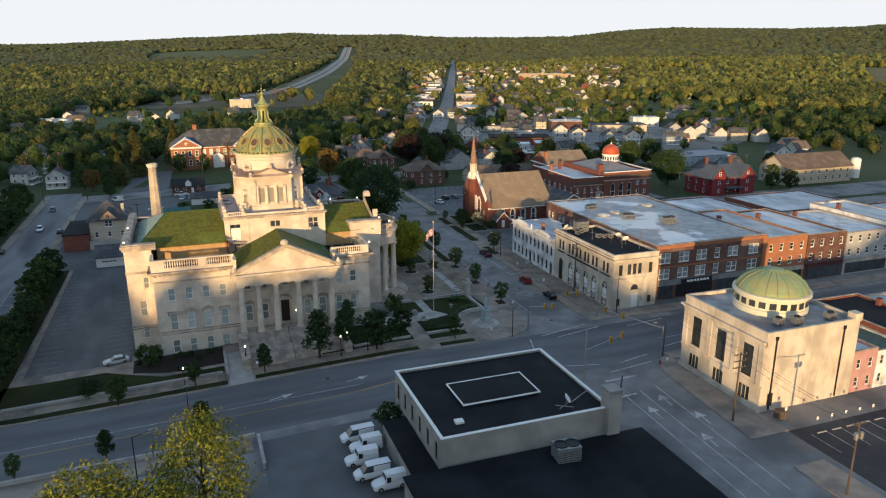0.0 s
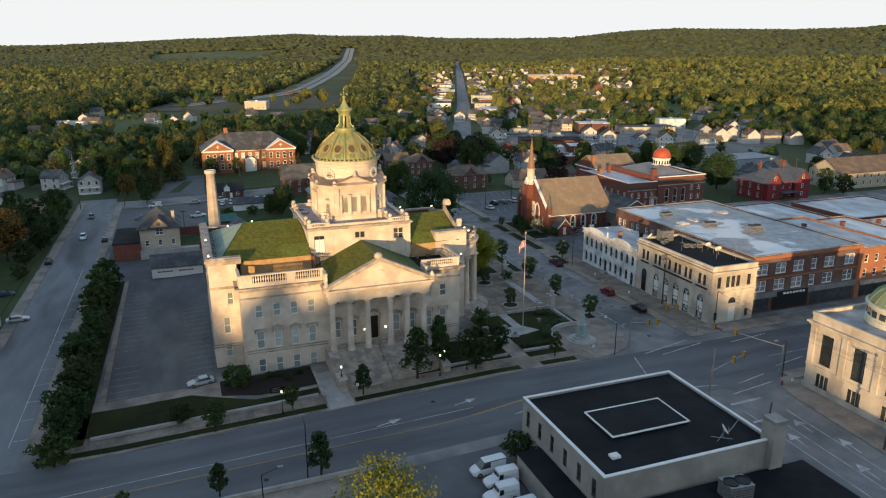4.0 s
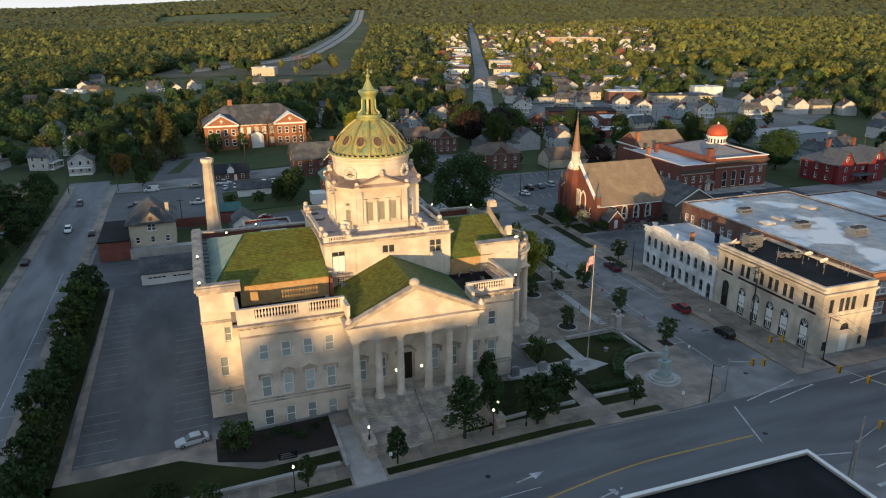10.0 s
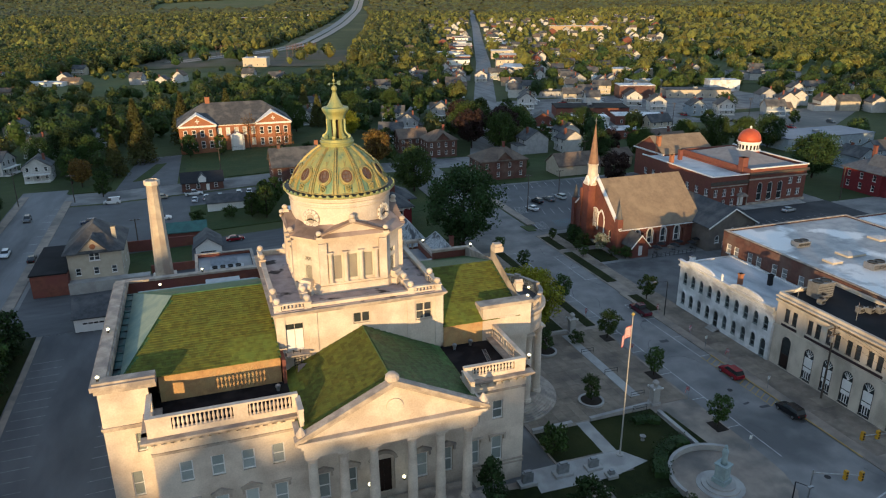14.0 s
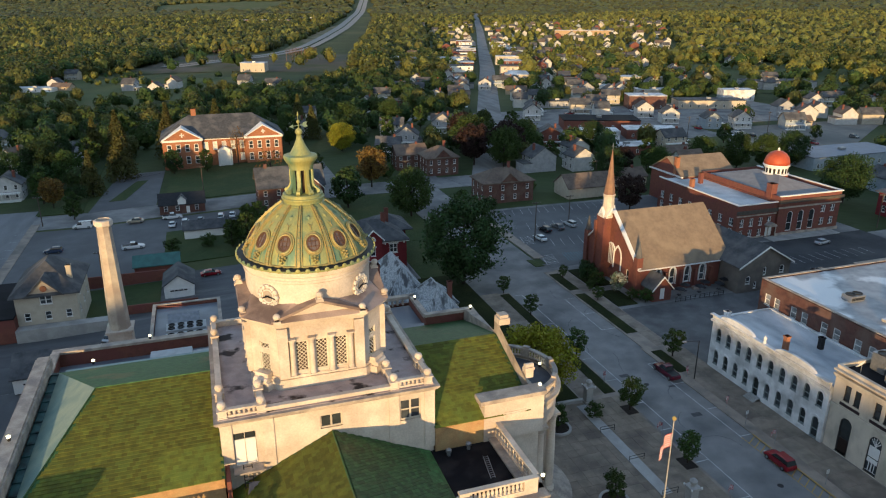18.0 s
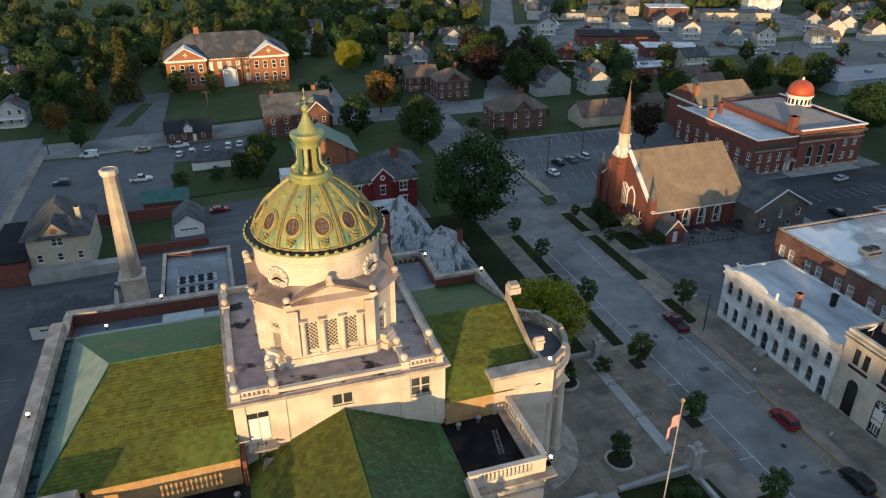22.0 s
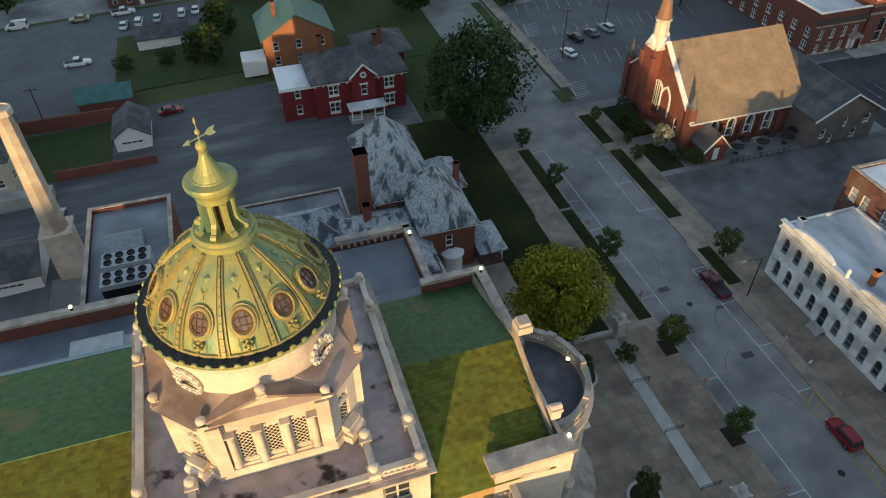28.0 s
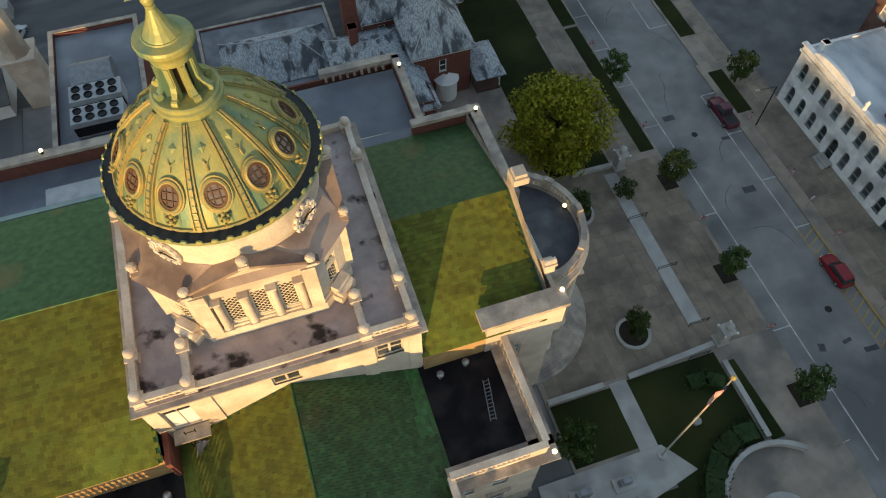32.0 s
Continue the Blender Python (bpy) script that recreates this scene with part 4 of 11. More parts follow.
# window hoods on the main floor
for k, u in enumerate([-5.4, -2.15, 1.1, 4.35, 28.0, 31.1, 9.2, 12.4, 21.2, 24.4]):
    h = B()
    box(h, u - 1.15, u + 1.15, FY - 0.32, FY + 0.02, 7.15, 7.35)
    for s in (-1, 1):
        box(h, u + s * 0.95 - 0.12, u + s * 0.95 + 0.12, FY - 0.26, FY + 0.02, 6.5, 7.15)
    if k in (1, 2, 6, 7, 8, 9):
        v = [h.verts.new((u + a, FY - y, z)) for y in (0.32, 0.0) for a, z in ((-1.2, 7.35), (1.2, 7.35), (0, 7.9))]
        for f in ((0, 1, 2), (0, 2, 5, 3), (1, 4, 5, 2)):
            h.faces.new([v[i] for i in f])
    part("window_hood", h, STONE2, court)
h = B()
lathe(h, [(1.9, 0), (1.9, 0.35), (1.5, 0.35)], n=12, a0=20, a1=160, m=Matrix.Translation((16.3, FY - 0.05, 6.6)) @ Matrix.Rotation(radians(90), 4, "X"))
part("door_hood", h, STONE2, court)


def baluster_mesh():
    return mesh_of("baluster", lathe(B(), [(0.13, 0), (0.13, 0.12), (0.07, 0.16), (0.16, 0.42), (0.15, 0.52), (0.06, 0.85), (0.13, 0.95), (0.13, 1.02)], n=7), STONE)


BAL = baluster_mesh()


def balustrade(a, b, z, h=1.7, runs=((0.2, 0.8),), rail=0.42, plain=False, step=0.42):
    """Plinth, rail, dies and separate balusters along a line."""
    a, b = Vector(a), Vector(b)
    d = (b - a)
    ln = d.length
    ang = math.degrees(math.atan2(d.y, d.x))
    m = pose(a.x, a.y, z, 0, 0, ang)
    lo = h * 0.28
    bm = B()
    box(bm, 0, ln, -rail / 2, rail / 2, 0, lo, m)
    box(bm, -0.05, ln + 0.05, -rail / 2 - 0.08, rail / 2 + 0.08, h - 0.22, h, m)
    last = 0.0
    for f0, f1 in (*runs, (1.0, 1.0)):
        if f0 * ln - last > 0.05:
            box(bm, last, f0 * ln, -rail / 2 - 0.04, rail / 2 + 0.04, lo, h - 0.22, m)
        last = f1 * ln
    part("balustrade_rail", bm, STONE, court)
    if not plain:
        s = (h - 0.22 - lo) / 1.02
        for f0, f1 in runs:
            n = max(2, int((f1 - f0) * ln / step))
            for i in range(n):
                u = (f0 + (f1 - f0) * (i + 0.5) / n) * ln
                put("baluster", BAL, m @ pose(u, 0, lo) @ Matrix.Diagonal((1.15, 1.15, s, 1)), court)


# terraces
tb = B()
box(tb, -8.2, 34.4, FY + 0.3, 152.2, 14.9, 15.25)
part("terrace", tb, mat("black tar terrace", (0.014, 0.013, 0.015), (0.008, 0.008, 0.010), 0.6, 0.85, c=(0.028, 0.025, 0.025), big=0.4, spec=0.12), court, "black tarred terrace roof")
balustrade((-8.7, FY + 0.1), (6.9, FY + 0.1), 15.7, 2.35, ((0.16, 0.56), (0.66, 0.96)))
balustrade((-8.5, 147.2), (-8.5, FY + 0.4), 15.7, 2.35, ((0.2, 0.8),), plain=True)
balustrade((6.9, FY + 0.1), (6.9, 139.2), 15.4, 2.2, (), plain=True)
balustrade((26.6, FY + 0.1), (34.6, FY + 0.1), 15.7, 1.8, ((0.12, 0.82),))
balustrade((34.6, FY + 0.4), (34.6, 151.9), 15.7, 1.8, ((0.1, 0.55), (0.62, 0.95)))
balustrade((26.6, FY + 0.1), (26.6, 139.2), 15.4, 1.7, (), plain=True)
ob_ = B()
box(ob_, -7.6, 6.1, 149.9, 150.3, 15.2, 18.5)
part("brick_upstand", ob_, OLDBRICK, court, "patched old brick upstand under the eaves")
part("brick_upstand", box(B(), 27.5, 33.0, 151.9, 152.25, 15.2, 18.1), OLDBRICK, court)
pv_ = box(B(), 33.0, 40.1, 151.8, 153.3, 15.2, 19.97)
box(pv_, 35.2, 38.0, 151.72, 151.85, 17.6, 18.5)
box(pv_, 35.5, 37.7, 151.66, 151.74, 17.8, 18.3)
part("pavilion_wall", pv_, STONE, court)

# portico: floor, columns, entablature, pediment
pf = B()
box(pf, 6.4, 27.2, 137.0, 141.0, gl, 2.3)
part("portico_floor", pf, STONE2, court)
col_prof = [(0.78, 0), (0.78, 0.25), (0.70, 0.3), (0.74, 0.45), (0.60, 0.6), (0.60, 3.5), (0.50, 9.0), (0.56, 9.1), (0.52, 9.25), (0.72, 9.9), (0.62, 9.95)]
COLM = mesh_of("column", box(lathe(B(), col_prof, n=18), -0.75, 0.75, -0.75, 0.75, 9.9, 10.15), STONE)
for x in (7.6, 11.0, 14.4, 18.9, 22.3, 25.7):
    put("column", COLM, pose(x, 138.3, 2.25), court)
en = B()
box(en, 6.7, 26.7, 137.6, 141.2, 12.4, 13.7)
box(en, 6.4, 27.0, 137.3, 141.2, 13.7, 14.3)
for k in range(24):
    box(en, 6.5 + k * 0.86, 6.9 + k * 0.86, 136.95, 137.3, 14.3, 14.6)
box(en, 6.0, 27.4, 136.6, 141.3, 14.6, 15.0)
v = [en.verts.new(p) for p in ((6.6, 137.4, 15.0), (27.0, 137.4, 15.0), (16.8, 137.4, 20.0), (6.6, 141.3, 15.0), (27.0, 141.3, 15.0), (16.8, 141.3, 20.0))]
for f in ((0, 1, 2), (3, 5, 4)):
    en.faces.new([v[i] for i in f])
part("entablature", en, STONE, court)
for s in (-1, 1):
    for w0, w1, zl, zh in ((136.5, 137.7, 0.0, 0.42), (136.8, 137.5, -0.45, 0.0)):
        rk = B()
        P = [(CX + s * 11.0, 15.0), (CX, 20.2)]
        vs = [rk.verts.new((x, y, z + dz)) for x, z in P for y in (w0, w1) for dz in (zl, zh)]
        for f in ((0, 1, 3, 2), (4, 6, 7, 5), (0, 4, 5, 1), (2, 3, 7, 6), (0, 2, 6, 4), (1, 5, 7, 3)):
            rk.faces.new([vs[i] for i in f])
        bmesh.ops.recalc_face_normals(rk, faces=rk.faces)
        part("raking_cornice", rk, STONE2, court)
oc = B()
lathe(oc, [(0.62, -0.12), (0.95, -0.12), (0.95, 0.12), (0.62, 0.12)], n=18, m=Matrix.Translation((CX, 137.35, 17.1)) @ Matrix.Rotation(radians(90), 4, "X"))
part("oculus_ring", oc, STONE, court)
og = lathe(B(), [(0.6, 0), (0.6, 0.03)], n=16, m=Matrix.Translation((CX, 137.36, 17.1)) @ Matrix.Rotation(radians(90), 4, "X"))
part("oculus_pane", og, GLASSB, court)
ac = B()
lathe(ac, [(0.5, 20.0), (0.55, 20.3), (0.8, 20.6), (0.75, 21.0), (0.45, 21.3), (0.1, 21.4)], 16.5, 137.2, 10)
part("acroterion", ac, STONE, court)
for x in (6.5, 27.1):
    ac = B()
    box(ac, x - 0.5, x + 0.5, 136.7, 137.7, 15.2, 15.6)
    lathe(ac, [(0.5, 15.6), (0.6, 15.9), (0.35, 16.3), (0.1, 16.7)], x, 137.2, 8)
    part("corner_acroterion", ac, STONE, court)

# front stairs with cheek walls and rails
gz = level(14) + 0.1
n1, n2 = 9, 9
mid = 0.75
for k in range(n1):
    part("step", box(B(), 7.8, 25.8, 137.2 - 0.36 * (k + 1), 137.2 - 0.36 * k, gz - 0.6, 2.3 - (k + 1) * (2.3 - mid) / n1), STONE2, court)
yl = 137.2 - 0.36 * n1
part("landing", box(B(), 7.8, 25.8, yl - 2.8, yl, gz - 0.6, mid), STONE2, court)
for k in range(n2):
    part("step", box(B(), 7.8, 25.8, yl - 2.8 - 0.36 * (k + 1), yl - 2.8 - 0.36 * k, gz - 0.6, mid - (k + 1) * (mid - gz) / (n2 + 0.5)), STONE2, court)
for x0 in (6.3, 25.8):
    ck = B()
    box(ck, x0, x0 + 1.5, 133.8, 138.0, gz - 0.8, 2.6)
    box(ck, x0, x0 + 1.5, 127.4, 133.8, gz - 0.8, 1.2)
    box(ck, x0 - 0.1, x0 + 1.6, 127.3, 133.8, 1.2, 1.4)
    box(ck, x0 - 0.1, x0 + 1.6, 133.7, 138.0, 2.6, 2.8)
    part("cheek_wall", ck, STONE2, court)
hr = B()
for y0, z0, y1, z1 in ((137.0, 2.3, yl, mid), (yl, mid, yl - 2.8, mid), (yl - 2.8, mid, yl - 6.0, gz)):
    tube(hr, (16.2, y0, z0 + 0.95), (16.2, y1, z1 + 0.95), 0.045)
    tube(hr, (16.2, y0, z0), (16.2, y0, z0 + 0.95), 0.04)
    tube(hr, (16.2, y1, z1), (16.2, y1, z1 + 0.95), 0.04)
part("handrail", hr, DARK, court, "black iron handrail")

# attic storey
AX0, AX1, AY0, AY1, AZ = 6.2, 27.4, 152.2, 173.4, 22.7
ab = B()
facade(ab, court, (AX0, AY0), (AX1, AY0), 15.0, AZ, [(2.1, 18.0, 2.1, 3.6, "none"), (10.5, 20.4, 2.2, 1.5, "pair"), (18.7, 19.6, 2.2, 2.4, "sash pair")], 0.3, CREAM, GLASS)
facade(ab, court, (AX1, AY0), (AX1, AY1), 15.8, AZ, [(6, 20.2, 1.6, 1.6, "pair"), (15, 20.2, 1.6, 1.6, "pair")], 0.3, CREAM, GLASS)
facade(ab, court, (AX1, AY1), (AX0, AY1), 15.8, AZ, [], 0.3)
facade(ab, court, (AX0, AY1), (AX0, AY0), 15.8, AZ, [(6, 20.2, 1.6, 1.6, "pair"), (15, 20.2, 1.6, 1.6, "pair")], 0.3, CREAM, GLASS)
for x in (AX0 - 0.1, 10.0, 22.6, AX1 - 1.0):
    box(ab, x, x + 1.1, AY0 - 0.14, AY0 + 0.1, 15.9, AZ)
part("attic_wall", ab, STONE, court)
ad = box(B(), 7.3, 9.3, AY0 + 0.16, AY0 + 0.25, 18.0, 20.8)
part("attic_door", ad, WHITE, court, "white painted double door")
ag = box(B(), 7.3, 9.3, AY0 + 0.18, AY0 + 0.24, 20.85, 21.6)
part("attic_fanlight", ag, GLASS, court)
box(ag2 := B(), 8.27, 8.33, AY0 + 0.12, AY0 + 0.2, 18.0, 21.6)
part("door_stile", ag2, CREAM, court)
ac = B()
ledge(ac, AX0, AX1, AY0, AY1, AZ, 23.3, 0.55)
part("attic_cornice", ac, STONE2, court)
at = B()
box(at, AX0 - 0.1, AX1 + 0.1, AY0 - 0.1, AY1 + 0.1, 23.3, 23.36)
part("attic_roof", at, TERRACE2, court, "rust-stained flat roof round the tower")
lad = B()
for x in (7.9, 8.7):
    tube(lad, (x, 151.0, 15.3), (x, 151.6, 18.4), 0.05)
for k in range(7):
    tube(lad, (7.9, 151.05 + 0.08 * k, 16.2 + 0.33 * k), (8.7, 151.05 + 0.08 * k, 16.2 + 0.33 * k), 0.04)
part("ladder", lad, DARK, court)
part("door_landing", box(B(), 7.0, 9.8, 150.9, 152.1, 17.75, 17.95), STONE2, court)
part("brick_cheek", box(B(), 6.25, 6.65, 149.4, 152.1, 15.2, 18.4), BRICK, court, "dark red brick cheek wall beside the door")
sl_ = B()
box(sl_, -0.8, 0.8, -0.1, 0.1, 0, 2.6, pose(8.6, 148.9, 15.3, -62, 0, -12))
part("leaning_slab", sl_, mat("grey felt slab", (0.24, 0.21, 0.20), (0.17, 0.15, 0.145), 1.4, 0.9), court)

PIER = mesh_of("balustrade_pier", lathe(box(box(box(B(), -0.46, 0.46, -0.46, 0.46, 0, 0.18), -0.4, 0.4, -0.4, 0.4, 0.18, 0.78), -0.5, 0.5, -0.5, 0.5, 0.78, 0.92), [(0.26, 0.92), (0.2, 1.0), (0.36, 1.1), (0.42, 1.28), (0.38, 1.5), (0.22, 1.64), (0.04, 1.68)], n=14), STONE)
for x0, x1 in ((AX0 + 0.3, AX0 + 3.9), (AX1 - 4.1, AX1 - 0.5)):
    balustrade((x0, AY0 + 0.4), (x1, AY0 + 0.4), 23.3, 0.95, ((0.12, 0.88),), 0.35)
balustrade((AX0 + 3.9, AY0 + 0.4), (AX1 - 4.1, AY0 + 0.4), 23.3, 0.5, (), 0.4, plain=True)
for x in (AX0 + 0.2, AX1 - 0.4):
    balustrade((x, AY0 + 0.6), (x, AY0 + 4.0), 23.3, 0.95, ((0.12, 0.88),), 0.35)
    balustrade((x, AY0 + 4.2), (x, AY1 - 4.2), 23.3, 0.62, (), 0.45, plain=True)
    balustrade((x, AY1 - 4.0), (x, AY1 - 0.2), 23.3, 0.95, ((0.12, 0.88),), 0.35)
balustrade((AX0, AY1), (AX1, AY1), 23.3, 0.8, (), 0.35, plain=True)
for x in (AX0 + 0.3, AX0 + 3.9, AX1 - 4.1, AX1 - 0.5):
    for y in (AY0 + 0.5, AY1 - 0.2):
        put("balustrade_pier", PIER, pose(x, y, 23.3), court)
for y in (AY0 + 4.0, AY1 - 4.0):
    for x in (AX0 + 0.2, AX1 - 0.4):
        put("balustrade_pier", PIER, pose(x, y, 23.3), court)
for x in (AX0 + 3.9, AX1 - 4.1):
    balustrade((x, AY0 + 0.9), (x, AY0 + 3.4), 23.3, 0.8, (), 0.4, plain=True)
    put("balustrade_pier", PIER, pose(x, AY0 + 3.6, 23.3), court)

# tower: square pavilion with cut corners, four pediments, drum
tw = B()
H1, H2 = 4.3, 6.75       # half widths of a front and of the whole
oct_ = [(H1, -H2), (H2, -H1), (H2, H1), (H1, H2), (-H1, H2), (-H2, H1), (-H2, -H1), (-H1, -H2)]
prism(tw, [(CX + x * 1.04, CY + y * 1.04) for x, y in oct_], 23.3, 24.45)
prism(tw, [(CX + x * 1.015, CY + y * 1.015) for x, y in oct_], 24.45, 24.75)
part("tower_base", tw, STONE, court)
tw = B()
tz0, tz1 = 24.7, 30.3
for i in range(8):
    a, b = oct_[i - 1], oct_[i]
    A, Bq = (CX + a[0], CY + a[1]), (CX + b[0], CY + b[1])
    ln = math.dist(A, Bq)
    if abs(a[0] - b[0]) < 0.01 or abs(a[1] - b[1]) < 0.01:
        facade(tw, court, A, Bq, tz0, tz1, [(ln / 2 + s, 25.05, 1.28, 3.4, "none") for s in (-2.0, 0, 2.0)], 0.45)
    else:
        facade(tw, court, A, Bq, tz0, tz1, [(ln / 2, 25.05, 1.2, 2.1, "none"), (ln / 2, 27.55, 1.2, 0.75, "none")], 0.45)
part("tower_wall", tw, STONE, court)
LAT = mat("white lattice", (0.70, 0.66, 0.55), (0.62, 0.58, 0.48), 1.0, 0.6)


def lattice(w, h):
    bm = B()
    s = 0.42
    k = int((w + h) / s) + 2
    for q in (-1, 1):
        for i in range(-k, k):
            # a diagonal bar clipped to the opening
            pts = []
            c = i * s
            for x in (-w / 2, w / 2):
                z = q * x + c
                if 0 <= z <= h:
                    pts.append((x, z))
            for z in (0, h):
                x = (z - c) * q
                if -w / 2 < x < w / 2:
                    pts.append((x, z))
            if len(pts) >= 2:
                (x0, z0), (x1, z1) = pts[:2]
                n = Vector((-(z1 - z0), x1 - x0)).normalized() * 0.034
                vs = [bm.verts.new(p) for p in ((x0 - n.x, 0.02 * q, z0 - n.y), (x1 - n.x, 0.02 * q, z1 - n.y), (x1 + n.x, 0.02 * q, z1 + n.y), (x0 + n.x, 0.02 * q, z0 + n.y))]
                bm.faces.new(vs)
    for x in (-w / 2, w / 2 - 0.1):
        box(bm, x, x + 0.1, -0.06, 0.06, 0, h)
    for z in (0, h - 0.1):
        box(bm, -w / 2, w / 2, -0.06, 0.06, z, z + 0.1)
    return bm


LATM = {k: (mesh_of("lattice_window", lattice(*k), LAT), mesh_of("pane", box(B(), -k[0] / 2, k[0] / 2, 0.1, 0.14, 0, k[1]), mat("bronze dark glass", (0.05, 0.03, 0.02), (0.035, 0.022, 0.015), 1.0, 0.2))) for k in ((1.28, 3.4), (1.2, 2.1), (1.2, 0.75))}
PIL = mesh_of("tower_column", box(box(lathe(B(), [(0.34, 0), (0.34, 0.16), (0.29, 0.24), (0.26, 3.5), (0.34, 3.75), (0.34, 3.9)], n=12), -0.38, 0.38, -0.38, 0.38, -0.16, 0.02), -0.38, 0.38, -0.38, 0.38, 3.9, 4.05), STONE)
for i in range(8):
    a, b = Vector(oct_[i - 1]), Vector(oct_[i])
    d = (b - a).normalized()
    inn = Vector((-d.y, d.x))
    ang = math.degrees(math.atan2(d.y, d.x))
    midp = (a + b) / 2
    straight = abs(a.x - b.x) < 0.01 or abs(a.y - b.y) < 0.01
    for s, key, z in (((-2.0, (1.28, 3.4), 25.05), (0, (1.28, 3.4), 25.05), (2.0, (1.28, 3.4), 25.05)) if straight else ((0, (1.2, 2.1), 25.05), (0, (1.2, 0.75), 27.55))):
        p = midp + d * s + inn * 0.12
        w = put("lattice_window", LATM[key][0], pose(CX + p.x, CY + p.y, z, 0, 0, ang), court)
        put("pane", LATM[key][1], Matrix.Identity(4), w)
    if straight:
        for s in (-1.0, 1.0, -2.95, 2.95):
            p = midp + d * s - inn * 0.22
            put("tower_column", PIL, pose(CX + p.x, CY + p.y, 24.9, 0, 0, ang), court)
        # buttress scroll at each end
        for s in (-3.85, 3.85):
            p = midp + d * s - inn * 0.2
            sc = B()
            box(sc, -0.5, 0.5, -0.3, 0.5, 24.7, 30.2, pose(CX + p.x, CY + p.y, 0, 0, 0, ang))
            part("tower_pilaster", sc, STONE, court)
    else:
        p = midp - inn * 0.6
        sc = B()
        M = pose(CX + p.x, CY + p.y, 0, 0, 0, ang)
        box(sc, -1.0, 1.0, -0.5, 0.5, 23.4, 24.3, M)
        box(sc, -0.8, 0.8, -0.2, 0.5, 24.3, 25.2, M)
        lathe(sc, [(0.32, -0.85), (0.32, 0.85)], n=12, m=M @ Matrix.Translation((0, -0.25, 24.45)) @ Matrix.Rotation(radians(90), 4, "Y"))
        part("tower_scroll", sc, STONE, court)
tc = B()
for k, (q, z0, z1) in enumerate(((1.03, 30.2, 30.5), (1.06, 30.5, 30.75), (1.10, 30.75, 31.0))):
    prism(tc, [(CX + x * q, CY + y * q) for x, y in oct_], z0, z1)
part("tower_cornice", tc, STONE, court)
# the sloped skirt with pediments on four sides
sk = B()
bot8 = [(CX + x * 1.12, CY + y * 1.12) for x, y in oct_]
vl = [sk.verts.new((x, y, 31.0)) for x, y in bot8]
vh = [sk.verts.new((CX + 6.6 * math.cos(radians(22.5 + 45 * i - 90)), CY + 6.6 * math.sin(radians(22.5 + 45 * i - 90)), 32.3)) for i in range(8)]
for i in range(8):
    j = (i + 1) % 8
    sk.faces.new((vl[i], vl[j], vh[j], vh[i]))
sk.faces.new(vh)
part("tower_skirt", sk, TERRACE, court)
for i in range(0, 8, 2):
    a, b = Vector(oct_[i - 1]), Vector(oct_[i])
    d = (b - a).normalized()
    ang = math.degrees(math.atan2(d.y, d.x))
    p = (a + b) / 2 * 1.09
    M = pose(CX + p.x, CY + p.y, 0, 0, 0, ang)
    pd = B()
    v = [pd.verts.new(M @ Vector(q)) for q in ((-4.5, 0.3, 31.0), (4.5, 0.3, 31.0), (0, 0.3, 32.6), (-4.5, 3.4, 31.0), (4.5, 3.4, 31.0), (0, 3.4, 32.6))]
    for f in ((0, 1, 2), (1, 4, 5, 2), (0, 2, 5, 3)):
        pd.faces.new([v[i2] for i2 in f])
    part("pediment", pd, STONE, court)
    pr = B()
    for s in (-1, 1):
        vs = [pr.verts.new(M @ Vector((x, y, z + dz))) for x, z in ((s * 4.8, 30.95), (0, 32.65)) for y in (-0.15, 3.6) for dz in (0.0, 0.28)]
        for f in ((0, 1, 3, 2), (4, 6, 7, 5), (0, 4, 5, 1), (2, 3, 7, 6), (0, 2, 6, 4), (1, 5, 7, 3)):
            pr.faces.new([vs[k] for k in f])
    bmesh.ops.recalc_face_normals(pr, faces=pr.faces)
    part("pediment_cornice", pr, mat("brown stained stone", (0.34, 0.25, 0.20), (0.25, 0.19, 0.16), 0.7, 0.9, c=(0.16, 0.12, 0.11), big=0.4), court)
    for x, z in ((-4.25, 31.1), (4.25, 31.1), (0, 32.9)):
        q = M @ Vector((x, 0.05, 0))
        an = box(box(B(), -0.36, 0.36, -0.3, 0.45, z - 0.15, z + 0.12, M @ pose(x, 0.05, 0)), -0.27, 0.27, -0.2, 0.35, z + 0.12, z + 0.3, M @ pose(x, 0.05, 0))
        lathe(an, [(0.2, z + 0.28), (0.34, z + 0.4), (0.38, z + 0.6), (0.24, z + 0.8), (0.05, z + 0.86)], q.x, q.y, 10)
        part("antefix", an, STONE, court)
